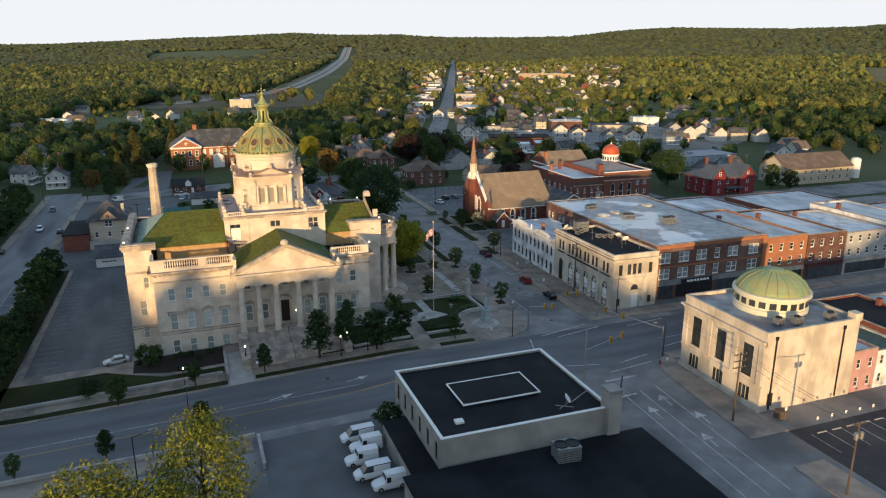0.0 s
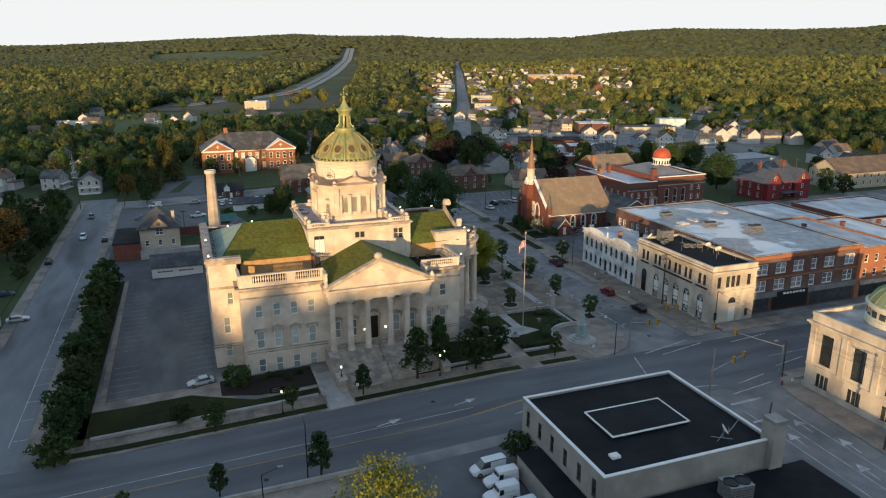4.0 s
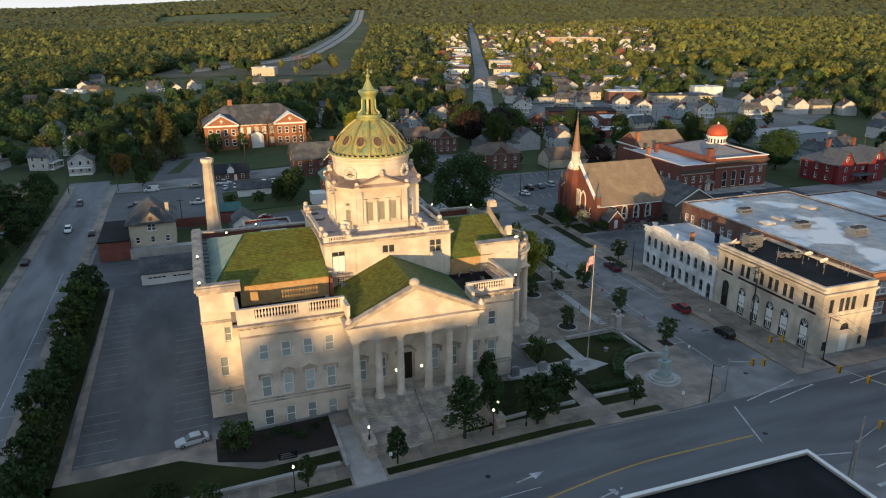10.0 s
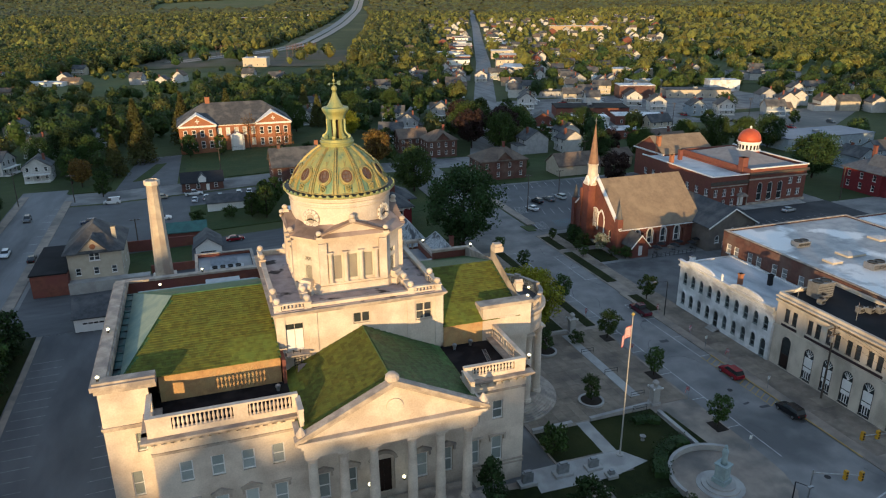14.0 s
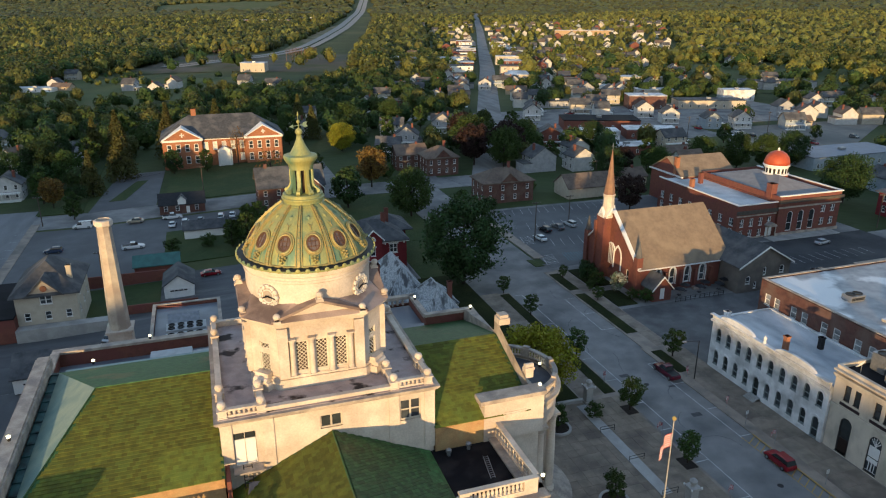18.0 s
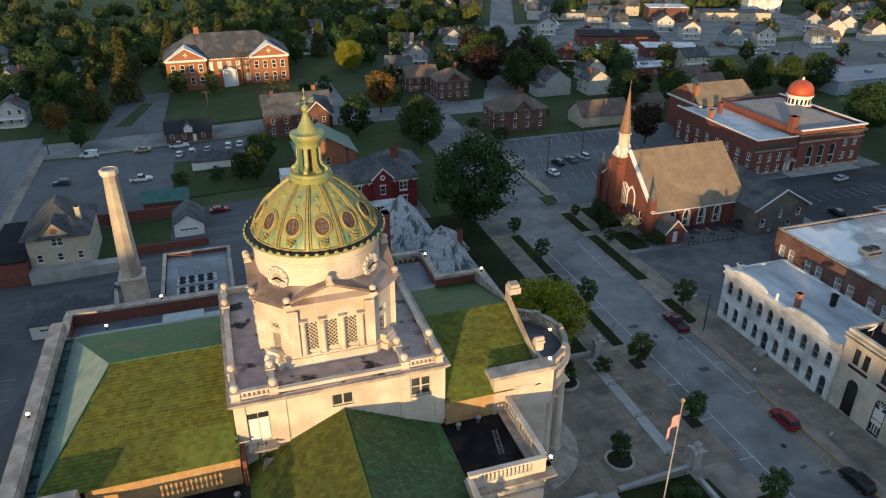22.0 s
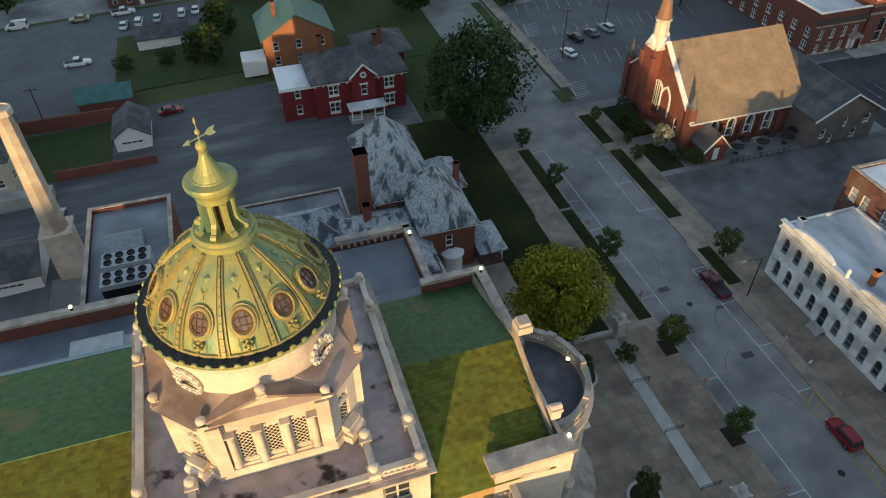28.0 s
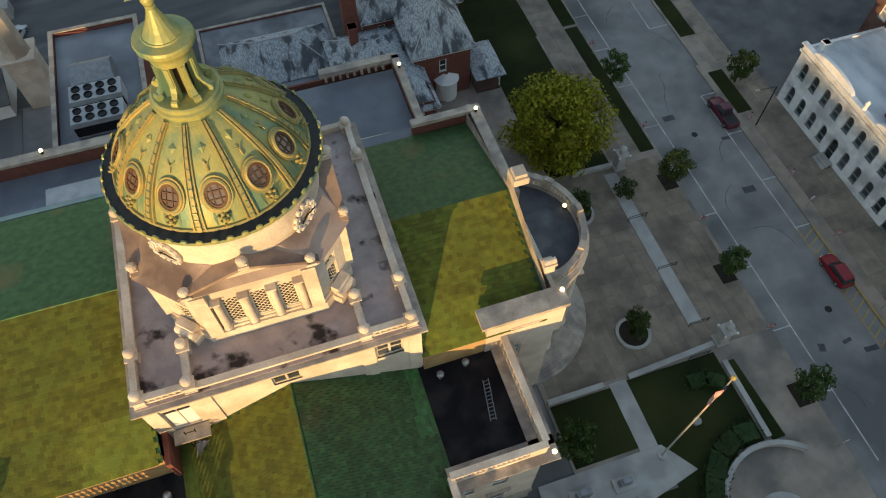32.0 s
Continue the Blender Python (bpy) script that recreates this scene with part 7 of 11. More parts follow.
dish(97.2, 138.6, 12.5, 0.8, "a mast on the black bank roof", 170)
dish(98.0, 143.0, 12.5, 0.7, "the black bank roof", 150)
for x, y, h in ((96.6, 139.6, 4.6), (95.0, 141.5, 3.4), (97.6, 133.6, 5.2), (98.8, 135.5, 4.4), (91.2, 144.0, 3.0), (94.4, 136.0, 2.6)):
    an = thing("antenna", (x, y, 12.5), "thin steel antenna mast on the bank roof", "antenna", "roof antennas")
    part("mast", tube(B(), (x, y, 12.5), (x, y, 12.5 + h), 0.05, 0.03), STEEL, an)
    part("crossbar", tube(B(), (x - 0.5, y, 12.5 + h * 0.7), (x + 0.5, y, 12.5 + h * 0.7), 0.035), STEEL, an)

# long brick block
bb = building("brick_block", "long red brick block with white windows and silver roof", "building", 100.3, 133.0, 131.0, 184.4, 0, 13.4, BRICKD,
              {"S": [(u, s, 3.0, 2.5, "sash pair") for s in (5.2, 9.1) for u in (2.9, 8.2, 13.3, 22.6, 28.9)] + [(u, s, 1.6, 2.5, "sash") for s in (5.2, 9.1) for u in (17.9,)],
               "W": [(u, s, 1.3, 2.0, "sash") for s in (5.0, 9.2) for u in (2.0, 4.2, 8.0, 10.4, 14.5, 17.0, 21.0, 23.6)],
               "N": rows(8, 32.7, (5.0, 9.2), 1.2, 2.0, "sash")}, WHITE, mat("blind behind glass", (0.34, 0.36, 0.37), (0.14, 0.15, 0.16), 0.8, 0.2, rnd=0.4))
flat_roof(bb, 100.3, 133.0, 131.0, 184.4, 13.6, mat("patched silver roof", (0.40, 0.41, 0.425), (0.27, 0.28, 0.295), 0.5, 0.55, c=(0.76, 0.765, 0.77), big=0.06, stain=(0.50, 0.54)), 0.25, cap=STONE2, t=0.5)
fr = B()
for a in ((100.3, 101.4), (132.0, 133.1)):
    box(fr, a[0], a[1], 130.86, 131.1, 0, 13.4)
box(fr, 100.3, 133.1, 130.85, 131.1, 12.7, 13.1)
box(fr, 100.3, 133.1, 130.7, 131.1, 13.1, 13.5)
box(fr, 100.3, 133.1, 130.88, 131.1, 8.0, 8.35)
part("brick_trim", fr, BRICKO, bb)
sf = B()
box(sf, 101.4, 132.0, 130.7, 131.05, 3.6, 4.9)
part("shop_fascia", sf, mat("grey fascia", (0.22, 0.22, 0.22), (0.16, 0.16, 0.17), 0.6, 0.6), bb)
for x0, x1, m in ((101.6, 106.0, GLASS), (107.0, 117.5, DARK), (118.5, 131.5, GLASS)):
    part("shopfront", box(B(), x0, x1, 130.9, 131.02, 0.4, 3.5), m, bb)
sg = part("sign", box(B(), 108.0, 117.0, 130.5, 130.7, 3.7, 4.8), DARK, bb, "black shop sign with pale letter bars")
sb = B()
for i in range(7):
    box(sb, 109.6 + i * 0.95, 110.3 + i * 0.95, 130.44, 130.5, 4.0, 4.5)
part("letter_bars", sb, WHITE, sg)
for x, y, w, d, h in ((111, 158, 3.2, 2.2, 1.2), (118, 150, 3.6, 2.4, 1.6), (108, 172, 3.0, 2.0, 1.0)):
    ac_unit(x, y, 13.35, w, d, h, "the silver roof", 2)
for x, y, w, d in ((113, 165, 4.4, 3.0), (122, 156, 3.6, 2.6), (106.5, 163, 2.4, 2.4), (126, 170, 3, 3)):
    s = thing("skylight", (x, y, 13.35), "low rooflight on the silver roof", "skylight", "rooflights")
    part("kerb", box(B(), x - w / 2, x + w / 2, y - d / 2, y + d / 2, 13.35, 13.75), TAN, s)
    part("glazing", hip(B(), x - w / 2, x + w / 2, y - d / 2, y + d / 2, 13.75, 14.1, 0.05, 0.02), GREYROOF, s)

# brick row further along the front street
xx = 133.4
for w, h, m, lab, n, rm in ((13.2, 12.4, BRICKO, "orange brick block with grey roof", 4, GREYROOF), (13.0, 12.0, BRICKD, "dark brown brick block", 4, GREYROOF), (16, 11.4, mat("grey stone front", (0.40, 0.40, 0.40), (0.33, 0.33, 0.33), 0.6, 0.8), "grey stone fronted block", 5, WHITEB), (14, 12.6, WHITEB, "white painted block", 4, GREYROOF), (20, 10.5, BRICK, "red brick block", 6, GREYROOF), (24, 11, CREAM, "cream block", 6, SHINGLE)):
    d = random.uniform(24, 34)
    s = building("row_building", lab + " in the street row", "building", xx, xx + w, 131.2, 131.2 + d, 0, h, m, {"S": rows(n, w, (5.2, 8.8), 1.1, 1.9, "sash"), "W": rows(4, d, (8.4,), 1.0, 1.8, "sash")}, group="brick street row")
    flat_roof(s, xx, xx + w, 131.2, 131.2 + d, h + 0.1, rm, 0.4, cap=STONE2)
    part("shopfront", box(B(), xx + 0.8, xx + w - 0.8, 131.0, 131.16, 0.4, 3.2), GLASS, s)
    part("shop_fascia", box(B(), xx + 0.4, xx + w - 0.4, 130.8, 131.15, 3.3, 4.3), mat("dark maroon fascia", (0.09, 0.02, 0.03), None, 1.0, 0.5) if m is BRICKD else STONE2, s)
    chimney_stack(s, xx + 1.2, 150, h - 0.3, h + 1.6, 0.9, BRICK)
    xx += w + 0.3
for x0, x1, y0, y1, h, rm in ((136, 170, 170, 196, 8, GREYROOF), (172, 205, 165, 190, 9, GREYROOF)):
    s = building("rear_building", "low brick building with a pale flat roof", "building", x0, x1, y0, y1, 0, h, BRICK, {"W": rows(4, y1 - y0, (3.5,), 1.2, 1.6, "sash"), "S": rows(5, x1 - x0, (3.5,), 1.2, 1.6, "sash")}, group="rear buildings")
    flat_roof(s, x0, x1, y0, y1, h + 0.1, rm, 0.3, cap=STONE2)

# church
ch = thing("church", (105, 222, 0), "red brick gothic church with tan shingle roof and slim spire", "church")
cw = B()
P = [(93.5, 212.0), (117.0, 212.0), (117.0, 234.0), (93.5, 234.0)]
facade(cw, ch, P[0], P[1], 0, 6.2, [(u, 1.5, 1.5, 3.9, "arch") for u in (5.2, 8.9, 12.8, 16.8)], 0.3, WHITE, GLASS)
facade(cw, ch, P[1], P[2], 0, 6.2, [], 0.3)
facade(cw, ch, P[2], P[3], 0, 6.2, [(3.4 + 4.2 * i, 1.6, 1.6, 3.6, "arch") for i in range(5)], 0.3, WHITE, GLASS)
facade(cw, ch, P[3], P[0], 0, 6.2, [(11, 2.2, 2.6, 3.9, "none"), (4.0, 1.6, 1.2, 3.0, "arch"), (18.0, 1.6, 1.2, 3.0, "arch")], 0.3, WHITE, GLASS)
gable_end(cw, 93.5, 117.0, 212.0, 234.0, 6.2, 15.6)
for x in (96.6, 100.2, 104.1, 108.0, 112.0, 116.4):
    box(cw, x, x + 0.7, 211.3, 212.1, 0, 4.6)
part("wall", cw, BRICK, ch)
part("roof", gable(B(), 93.9, 117.0, 212.0, 234.0, 6.2, 15.8, "x", 0.3, 0.5), CHROOF, ch, "weathered tan shingle roof")
gw = B()
M = Matrix.Translation((93.35, 223, 7.2)) @ Matrix.Rotation(radians(90), 4, "Z") @ Matrix.Rotation(radians(90), 4, "X")
lathe(gw, [(1.3, -0.1), (1.55, -0.1), (1.55, 0.15), (1.3, 0.15)], n=16, a0=0, a1=180, m=M)
box(gw, 93.2, 93.45, 221.45, 221.7, 3.6, 7.2)
box(gw, 93.2, 93.45, 224.3, 224.55, 3.6, 7.2)
for y in (222.4, 223.0, 223.6):
    box(gw, 93.25, 93.4, y - 0.07, y + 0.07, 3.7, 8.4)
part("tracery_window", gw, WHITE, ch, "white gothic tracery window")
for s in (-1, 1):
    rk = B()
    vs = [rk.verts.new((x, 223 + s * w, z + dz)) for w, z in ((11.4, 5.9), (0, 15.9)) for x in (93.1, 94.0) for dz in (0, 0.35)]
    for f in ((0, 1, 3, 2), (4, 6, 7, 5), (0, 4, 5, 1), (2, 3, 7, 6), (0, 2, 6, 4), (1, 5, 7, 3)):
        rk.faces.new([vs[i] for i in f])
    bmesh.ops.recalc_face_normals(rk, faces=rk.faces)
    part("bargeboard", rk, WHITE, ch)
SX, SY = 93.4, 225.6
tw_ = box(B(), SX - 1.7, SX + 1.7, SY - 1.7, SY + 1.7, 0, 14.5)
for dx in (-1.7, 1.7):
    for dy in (-1.7, 1.7):
        box(tw_, SX + dx - 0.4, SX + dx + 0.4, SY + dy - 0.4, SY + dy + 0.4, 0, 13.0)
part("tower", tw_, BRICK, ch)
be = B()
lathe(be, [(2.3, 14.5), (1.9, 14.9), (1.35, 15.6), (1.25, 19.0), (1.5, 19.2), (1.5, 19.5)], SX, SY, 8)
part("belfry", be, mat("cream painted belfry", (0.60, 0.55, 0.46), (0.5, 0.45, 0.38), 1.0, 0.7), ch)
for i in range(4):
    M = Matrix.Translation((SX, SY, 0)) @ Matrix.Rotation(radians(90 * i), 4, "Z")
    g_ = B()
    v = [g_.verts.new(M @ Vector(p)) for p in ((1.75, -1.5, 14.2), (1.75, 1.5, 14.2), (1.75, 0, 16.6), (0.6, -1.5, 14.2), (0.6, 1.5, 14.2), (0.6, 0, 16.6))]
    for f in ((0, 1, 2), (1, 4, 5, 2), (0, 2, 5, 3)):
        g_.faces.new([v[q] for q in f])
    part("belfry_gable", g_, WHITE, ch)
sp = lathe(B(), [(1.35, 19.5), (0.9, 22.5), (0.06, 29.6)], SX, SY, 8)
part("spire", sp, mat("copper brown spire", (0.26, 0.15, 0.09), (0.20, 0.12, 0.08), 1.0, 0.6), ch)
part("cross", box(box(B(), SX - 0.05, SX + 0.05, SY - 0.05, SY + 0.05, 29.5, 31.0), SX - 0.35, SX + 0.35, SY - 0.05, SY + 0.05, 30.3, 30.4), STEEL, ch)
for y in (212.4, 233.6):
    pn = box(B(), 92.9, 94.3, y - 0.7, y + 0.7, 0, 8.6)
    part("corner_buttress", pn, BRICK, ch)
    part("pinnacle", lathe(B(), [(0.8, 8.6), (0.05, 12.2)], 93.6, y, 8), SHINGLE, ch)
vs_ = B()
box(vs_, 94.6, 99.2, 207.6, 212.0, 0, 2.8)
gable_end(vs_, 94.6, 99.2, 207.6, 212.0, 2.8, 5.4, "y")
part("porch_wall", vs_, BRICK, ch)
part("porch_roof", gable(B(), 94.6, 99.2, 207.6, 212.0, 2.8, 5.5, "y", 0.2, 0.3), SHINGLE, ch)
pw = box(B(), 96.4, 97.4, 207.5, 207.62, 0.5, 2.9)
part("porch_window", pw, WHITE, ch)
hl = building("church_hall", "grey painted hall with steep dark gable roof beside the church", "church hall", 114.9, 128.7, 205.6, 232.5, 0, 6.2, mat("grey painted brick", (0.19, 0.165, 0.145), (0.15, 0.132, 0.118), 0.8, 0.85, c=(0.12, 0.105, 0.095), big=0.3), {"S": [(2.6, 1.9, 1.3, 1.9, "arch"), (4.7, 0.7, 0.8, 1.6, "arch"), (6.9, 3.6, 0.8, 1.9, "arch"), (9.6, 0.9, 1.2, 1.9, "arch"), (11.6, 3.6, 1.3, 1.9, "arch")]})
gb = B()
gable_end(gb, 114.9, 128.7, 205.6, 232.5, 6.2, 10.0, "y")
part("gable_wall", gb, mat("grey painted brick", (0.3, 0.3, 0.3)), hl)
part("roof", gable(B(), 114.9, 128.7, 205.6, 232.5, 6.2, 10.2, "y", 0.25, 0.5), SHINGLE, hl)
hlb = B()
for s_ in (-1, 1):
    vs = [hlb.verts.new((121.8 + s_ * w, y, z + dz)) for w, z in ((7.5, 5.9), (0, 10.2)) for y in (204.95, 205.1) for dz in (-0.12, 0.22)]
    for f in ((0, 1, 3, 2), (4, 6, 7, 5), (0, 4, 5, 1), (2, 3, 7, 6), (0, 2, 6, 4), (1, 5, 7, 3)):
        hlb.faces.new([vs[q] for q in f])
bmesh.ops.recalc_face_normals(hlb, faces=hlb.faces)
part("bargeboard", hlb, WHITE, hl)
for s_ in (-1, 1):
    pb_ = B()
    vs = [pb_.verts.new((96.9 + s_ * w, y, z + dz)) for w, z in ((2.7, 2.5), (0, 5.5)) for y in (207.1, 207.3) for dz in (-0.1, 0.2)]
    for f in ((0, 1, 3, 2), (4, 6, 7, 5), (0, 4, 5, 1), (2, 3, 7, 6), (0, 2, 6, 4), (1, 5, 7, 3)):
        pb_.faces.new([vs[q] for q in f])
    bmesh.ops.recalc_face_normals(pb_, faces=pb_.faces)
    part("porch_bargeboard", pb_, WHITE, ch)
part("gutter", box(B(), 93.2, 117.0, 211.3, 211.5, 5.75, 5.95), WHITE, ch, "white eaves gutter")


def pointed(w, h, t):
    """A pointed-arch surround, base at the origin, facing -y."""
    bm = B()
    out, inn = [], []
    for r, lst in ((w / 2 + t, out), (w / 2, inn)):
        hs = h - w * 0.8
        lst += [(-r, 0), (-r, hs)] + [(-r + 2 * r * (1 - math.cos(a)), hs + 2 * r * math.sin(a) * 0.92) for a in (0.35, 0.7, 1.047)]
        lst += [(-x, z) for x, z in lst[::-1][1:]]
    rings = [[bm.verts.new((x, y, z)) for x, z in lst] for lst, y in ((out, 0.0), (out, -0.18), (inn, -0.18), (inn, 0.0))]
    for p, q in zip(rings, rings[1:]):
        for i in range(len(p) - 1):
            bm.faces.new((p[i], p[i + 1], q[i + 1], q[i]))
    bmesh.ops.recalc_face_normals(bm, faces=bm.faces)
    return bm


PTD = mesh_of("window_surround", pointed(1.5, 4.0, 0.24), WHITE)
for u in (98.7, 102.4, 106.3, 110.3):
    put("window_surround", PTD, pose(u, 212.0, 1.5), ch)
PTB = mesh_of("window_surround", pointed(2.7, 5.2, 0.3), WHITE)
put("window_surround", PTB, pose(93.5, 220.2, 3.2, 0, 0, -90), ch)
cf_ = thing("fence", (104.5, 206.0, 0.1), "low black metal fence round the church terrace", "fence")
for i in range(11):
    x = 99.4 + 1.23 * i
    part("post", box(B(), x - 0.04, x + 0.04, 205.96, 206.04, 0.0, 1.1), DARK, cf_)
for z in (0.2, 0.65, 1.05):
    part("rail", box(B(), 99.4, 111.7, 205.98, 206.02, z, z + 0.05), DARK, cf_)
for x in (100.6, 104.4, 108.2):
    pl_ = thing("planter", (x, 211.0, 0.1), "grey stone planter against the church wall", "planter", "church planters")
    part("tub", box(B(), x - 0.8, x + 0.8, 210.5, 211.25, 0.0, 0.7), STONE2, pl_)
# cafe tables beside the church
for i in range(6):
    x, y = 101.5 + 2.6 * i, 207.8 + (i % 2) * 1.6
    um = thing("patio_umbrella", (x, y, 0), "closed black patio umbrella over a small table", "umbrella", "patio tables")
    part("pole", tube(B(), (x, y, 0), (x, y, 2.6), 0.03), STEEL, um)
    part("canopy", lathe(B(), [(1.15, 2.1), (0.6, 2.35), (0.05, 2.6)], x, y, 8), DARK, um)
    part("table", lathe(B(), [(0.5, 0.70), (0.5, 0.75)], x, y, 12), DARK, um)

# domed red brick hall
SEAMROOF = mat("grey standing seam", (0.24, 0.24, 0.25), (0.19, 0.19, 0.2), 0.6, 0.6)
MEMBR = mat("white membrane", (0.62, 0.64, 0.66), (0.50, 0.52, 0.55), 0.3, 0.6, c=(0.36, 0.37, 0.38), big=0.12)
rh = building("domed_hall", "red brick civic hall with grey roof and orange cupola", "hall", 140.0, 153.0, 236.0, 271.0, 0, 9.4, BRICK,
              {"S": [(u, q, 1.25, h, "sash pair") for u in (1.7, 4.8, 7.9, 10.7) for q, h in ((0.5, 1.9), (3.4, 2.2)) if not (u > 10 and q < 1)], "W": rows(8, 35, (0.6, 3.5), 1.6, 2.1, "sash pair")}, WHITE, GLASS)
hw2 = B()
for a_, b_, ws in (((153.0, 235.4), (174.4, 235.4), [(4.2, 1.1, 1.9, 5.6, "arch"), (8.0, 1.1, 1.9, 5.6, "arch"), (11.8, 1.1, 1.9, 5.6, "arch")] + [(u, q, 1.6, h, "sash pair") for u in (15.6, 18.9) for q, h in ((1.7, 2.1), (5.4, 2.0))]),
                   ((174.4, 235.4), (174.4, 268.0), rows(7, 32.6, (1.7, 5.4), 1.5, 2.1, "sash pair")), ((174.4, 268.0), (153.05, 268.0), []), ((153.05, 268.0), (153.05, 235.4), [])):
    facade(hw2, rh, a_, b_, 0, 11.0, ws, 0.25, WHITE, GLASS)
part("main_wall", hw2, BRICK, rh)
part("west_roof", box(B(), 140.4, 153.0, 236.4, 270.6, 8.7, 8.95), MEMBR, rh, "white membrane roof")
part("main_roof", hip(B(), 154.0, 173.4, 238.0, 266.6, 10.2, 13.4, 0.0, 0.4), SEAMROOF, rh)
part("roof_margin", box(B(), 153.5, 174.0, 235.8, 267.6, 10.0, 10.25), MEMBR, rh, "white roof margin")
for nm, bx_, m_ in (("coping", (139.8, 153.1, 235.8, 236.2, 9.4, 9.7), WHITE), ("coping", (139.8, 140.3, 236.2, 271.2, 9.4, 9.7), WHITE), ("coping", (152.9, 174.7, 235.1, 235.7, 11.0, 11.3), WHITE), ("coping", (174.1, 174.7, 235.7, 268.2, 11.0, 11.3), WHITE),
                    ("cornice", (139.6, 153.0, 235.5, 236.0, 7.0, 7.9), mat("dark sheet cornice", (0.10, 0.085, 0.07), (0.07, 0.06, 0.05), 1.5, 0.7)), ("cornice", (152.8, 174.9, 234.8, 235.4, 9.2, 10.0), mat("dark sheet cornice", (0.1, 0.1, 0.1))), ("string_course", (139.8, 152.8, 235.8, 236.0, 6.3, 6.6), STONE2), ("string_course", (152.8, 174.6, 235.15, 235.4, 7.7, 8.1), STONE2),
                    ("base_course", (152.8, 174.7, 235.1, 235.4, 0.0, 0.8), STONE2), ("base_course", (139.8, 149.3, 235.8, 236.0, 0.0, 0.35), STONE2), ("door_hood", (149.4, 152.4, 234.4, 236.0, 3.1, 3.5), STONE2), ("door", (149.9, 151.9, 235.85, 235.98, 0.2, 2.7), WHITE)):
    part(nm, box(B(), *bx_), m_, rh)
part("door_gable", gable_end(B(), 149.4, 152.4, 234.4, 236.0, 3.5, 4.3, "y"), STONE2, rh)
for x in (149.6, 152.2):
    part("door_column", tube(B(), (x, 234.7, 0.1), (x, 234.7, 3.1), 0.14, n=8), STONE2, rh)
part("forecourt", box(B(), 149.0, 172.0, 231.5, 235.0, -0.2, 0.2), CONCL, rh)
QX, QY = 166.1, 252.0
part("cupola_base", lathe(B(), [(3.5, 11.2), (3.5, 12.9), (3.7, 13.0)], QX, QY, 28), REDDOME, rh)
part("cupola_drum", lathe(B(), [(3.75, 12.95), (3.75, 13.2), (3.3, 13.3), (3.3, 15.2), (3.7, 15.4), (3.7, 15.8)], QX, QY, 28), WHITE, rh)
part("cupola_dome", lathe(B(), [(3.55, 15.8), (3.5, 16.6), (3.1, 17.9), (2.3, 18.9), (1.2, 19.5), (0.3, 19.7)], QX, QY, 28), REDDOME, rh, "orange red dome", smooth=True)
part("finial", lathe(B(), [(0.35, 19.6), (0.35, 20.2), (0.05, 20.6)], QX, QY, 8), WHITE, rh)
for i in range(18):
    M = Matrix.Translation((QX, QY, 0)) @ Matrix.Rotation(radians(20 * i), 4, "Z")
    part("cupola_window", box(B(), 3.25, 3.36, -0.3, 0.3, 13.4, 14.8, M), DARK, rh)
chimney_stack(rh, 153.6, 239.6, 8.9, 13.8, 1.9)
chimney_stack(rh, 141.0, 257, 8.9, 12.0, 1.1, BRICKO)
chimney_stack(rh, 148.0, 262, 8.9, 12.2, 1.1)
chimney_stack(rh, 146.5, 272, 8.9, 15.0, 1.2, BRICKO)
part("rear_wall", gable_end(box(B(), 146, 166, 268.1, 284, 0, 9.6), 146, 166, 268.1, 284, 9.6, 14.0), BRICK, rh)
part("rear_roof", gable(B(), 146, 166, 268.4, 284, 9.6, 14.2), CHROOF, rh)
part("rear_trim", box(B(), 145.4, 146.0, 267.8, 284.6, 9.2, 9.6), WHITE, rh)

# ---- behind the courthouse ----
sm = thing("smokestack", (-9.6, 215.3, level(-9)), "tall tapering cream concrete smokestack", "smokestack")
zb = level(-9)
part("plinth", box(box(B(), -11.5, -7.7, 213.4, 217.2, zb, 6.4), -11.8, -7.4, 213.1, 217.5, 6.4, 6.8), STONE, sm)
part("shaft", lathe(B(), [(1.75, 6.8), (1.15, 25.2)], -9.6, 215.3, 8), mat("stained concrete shaft", (0.55, 0.48, 0.38), (0.46, 0.40, 0.32), 0.6, 0.85, c=(0.38, 0.32, 0.26), big=0.3), sm)
part("cap", lathe(B(), [(1.2, 25.2), (1.5, 25.5), (1.5, 26.3), (1.2, 26.4), (1.2, 26.0)], -9.6, 215.3, 8), STONE, sm)

annex = building("boiler_house", "flat-roofed brick annex behind the courthouse", "building", -3.4, 7.4, 185.4, 211.0, -1.5, 11.6, BRICK, {"N": rows(3, 10.8, (2, 6.5), 1.2, 2.2, "sash")})
flat_roof(annex, -3.4, 7.4, 185.4, 211.0, 11.8, mat("wet grey roof", (0.2, 0.2, 0.2)), 0.6, cap=STONE2, t=0.5)
for y in (193.5, 197.0):
    th = thing("chiller", (2.0, y, 11.2), "long pale rooftop chiller with rows of black fans", "air conditioner", "rooftop units")
    part("casing", box(B(), -0.8, 5.0, y - 1.3, y + 1.3, 11.3, 13.6), mat("pale grey casing", (0.42, 0.44, 0.46), None, 1.0, 0.5), th)
    part("grille", box(B(), -0.75, 4.95, y - 1.34, y - 1.28, 11.6, 12.9), DARK, th)
    for i in range(4):
        for j in (-0.6, 0.6):
            part("fan", lathe(B(), [(0.5, 13.6), (0.5, 13.75), (0.42, 13.75), (0.42, 13.62), (0.05, 13.65)], 0.0 + 1.35 * i, y + j, 12), DARK, th)
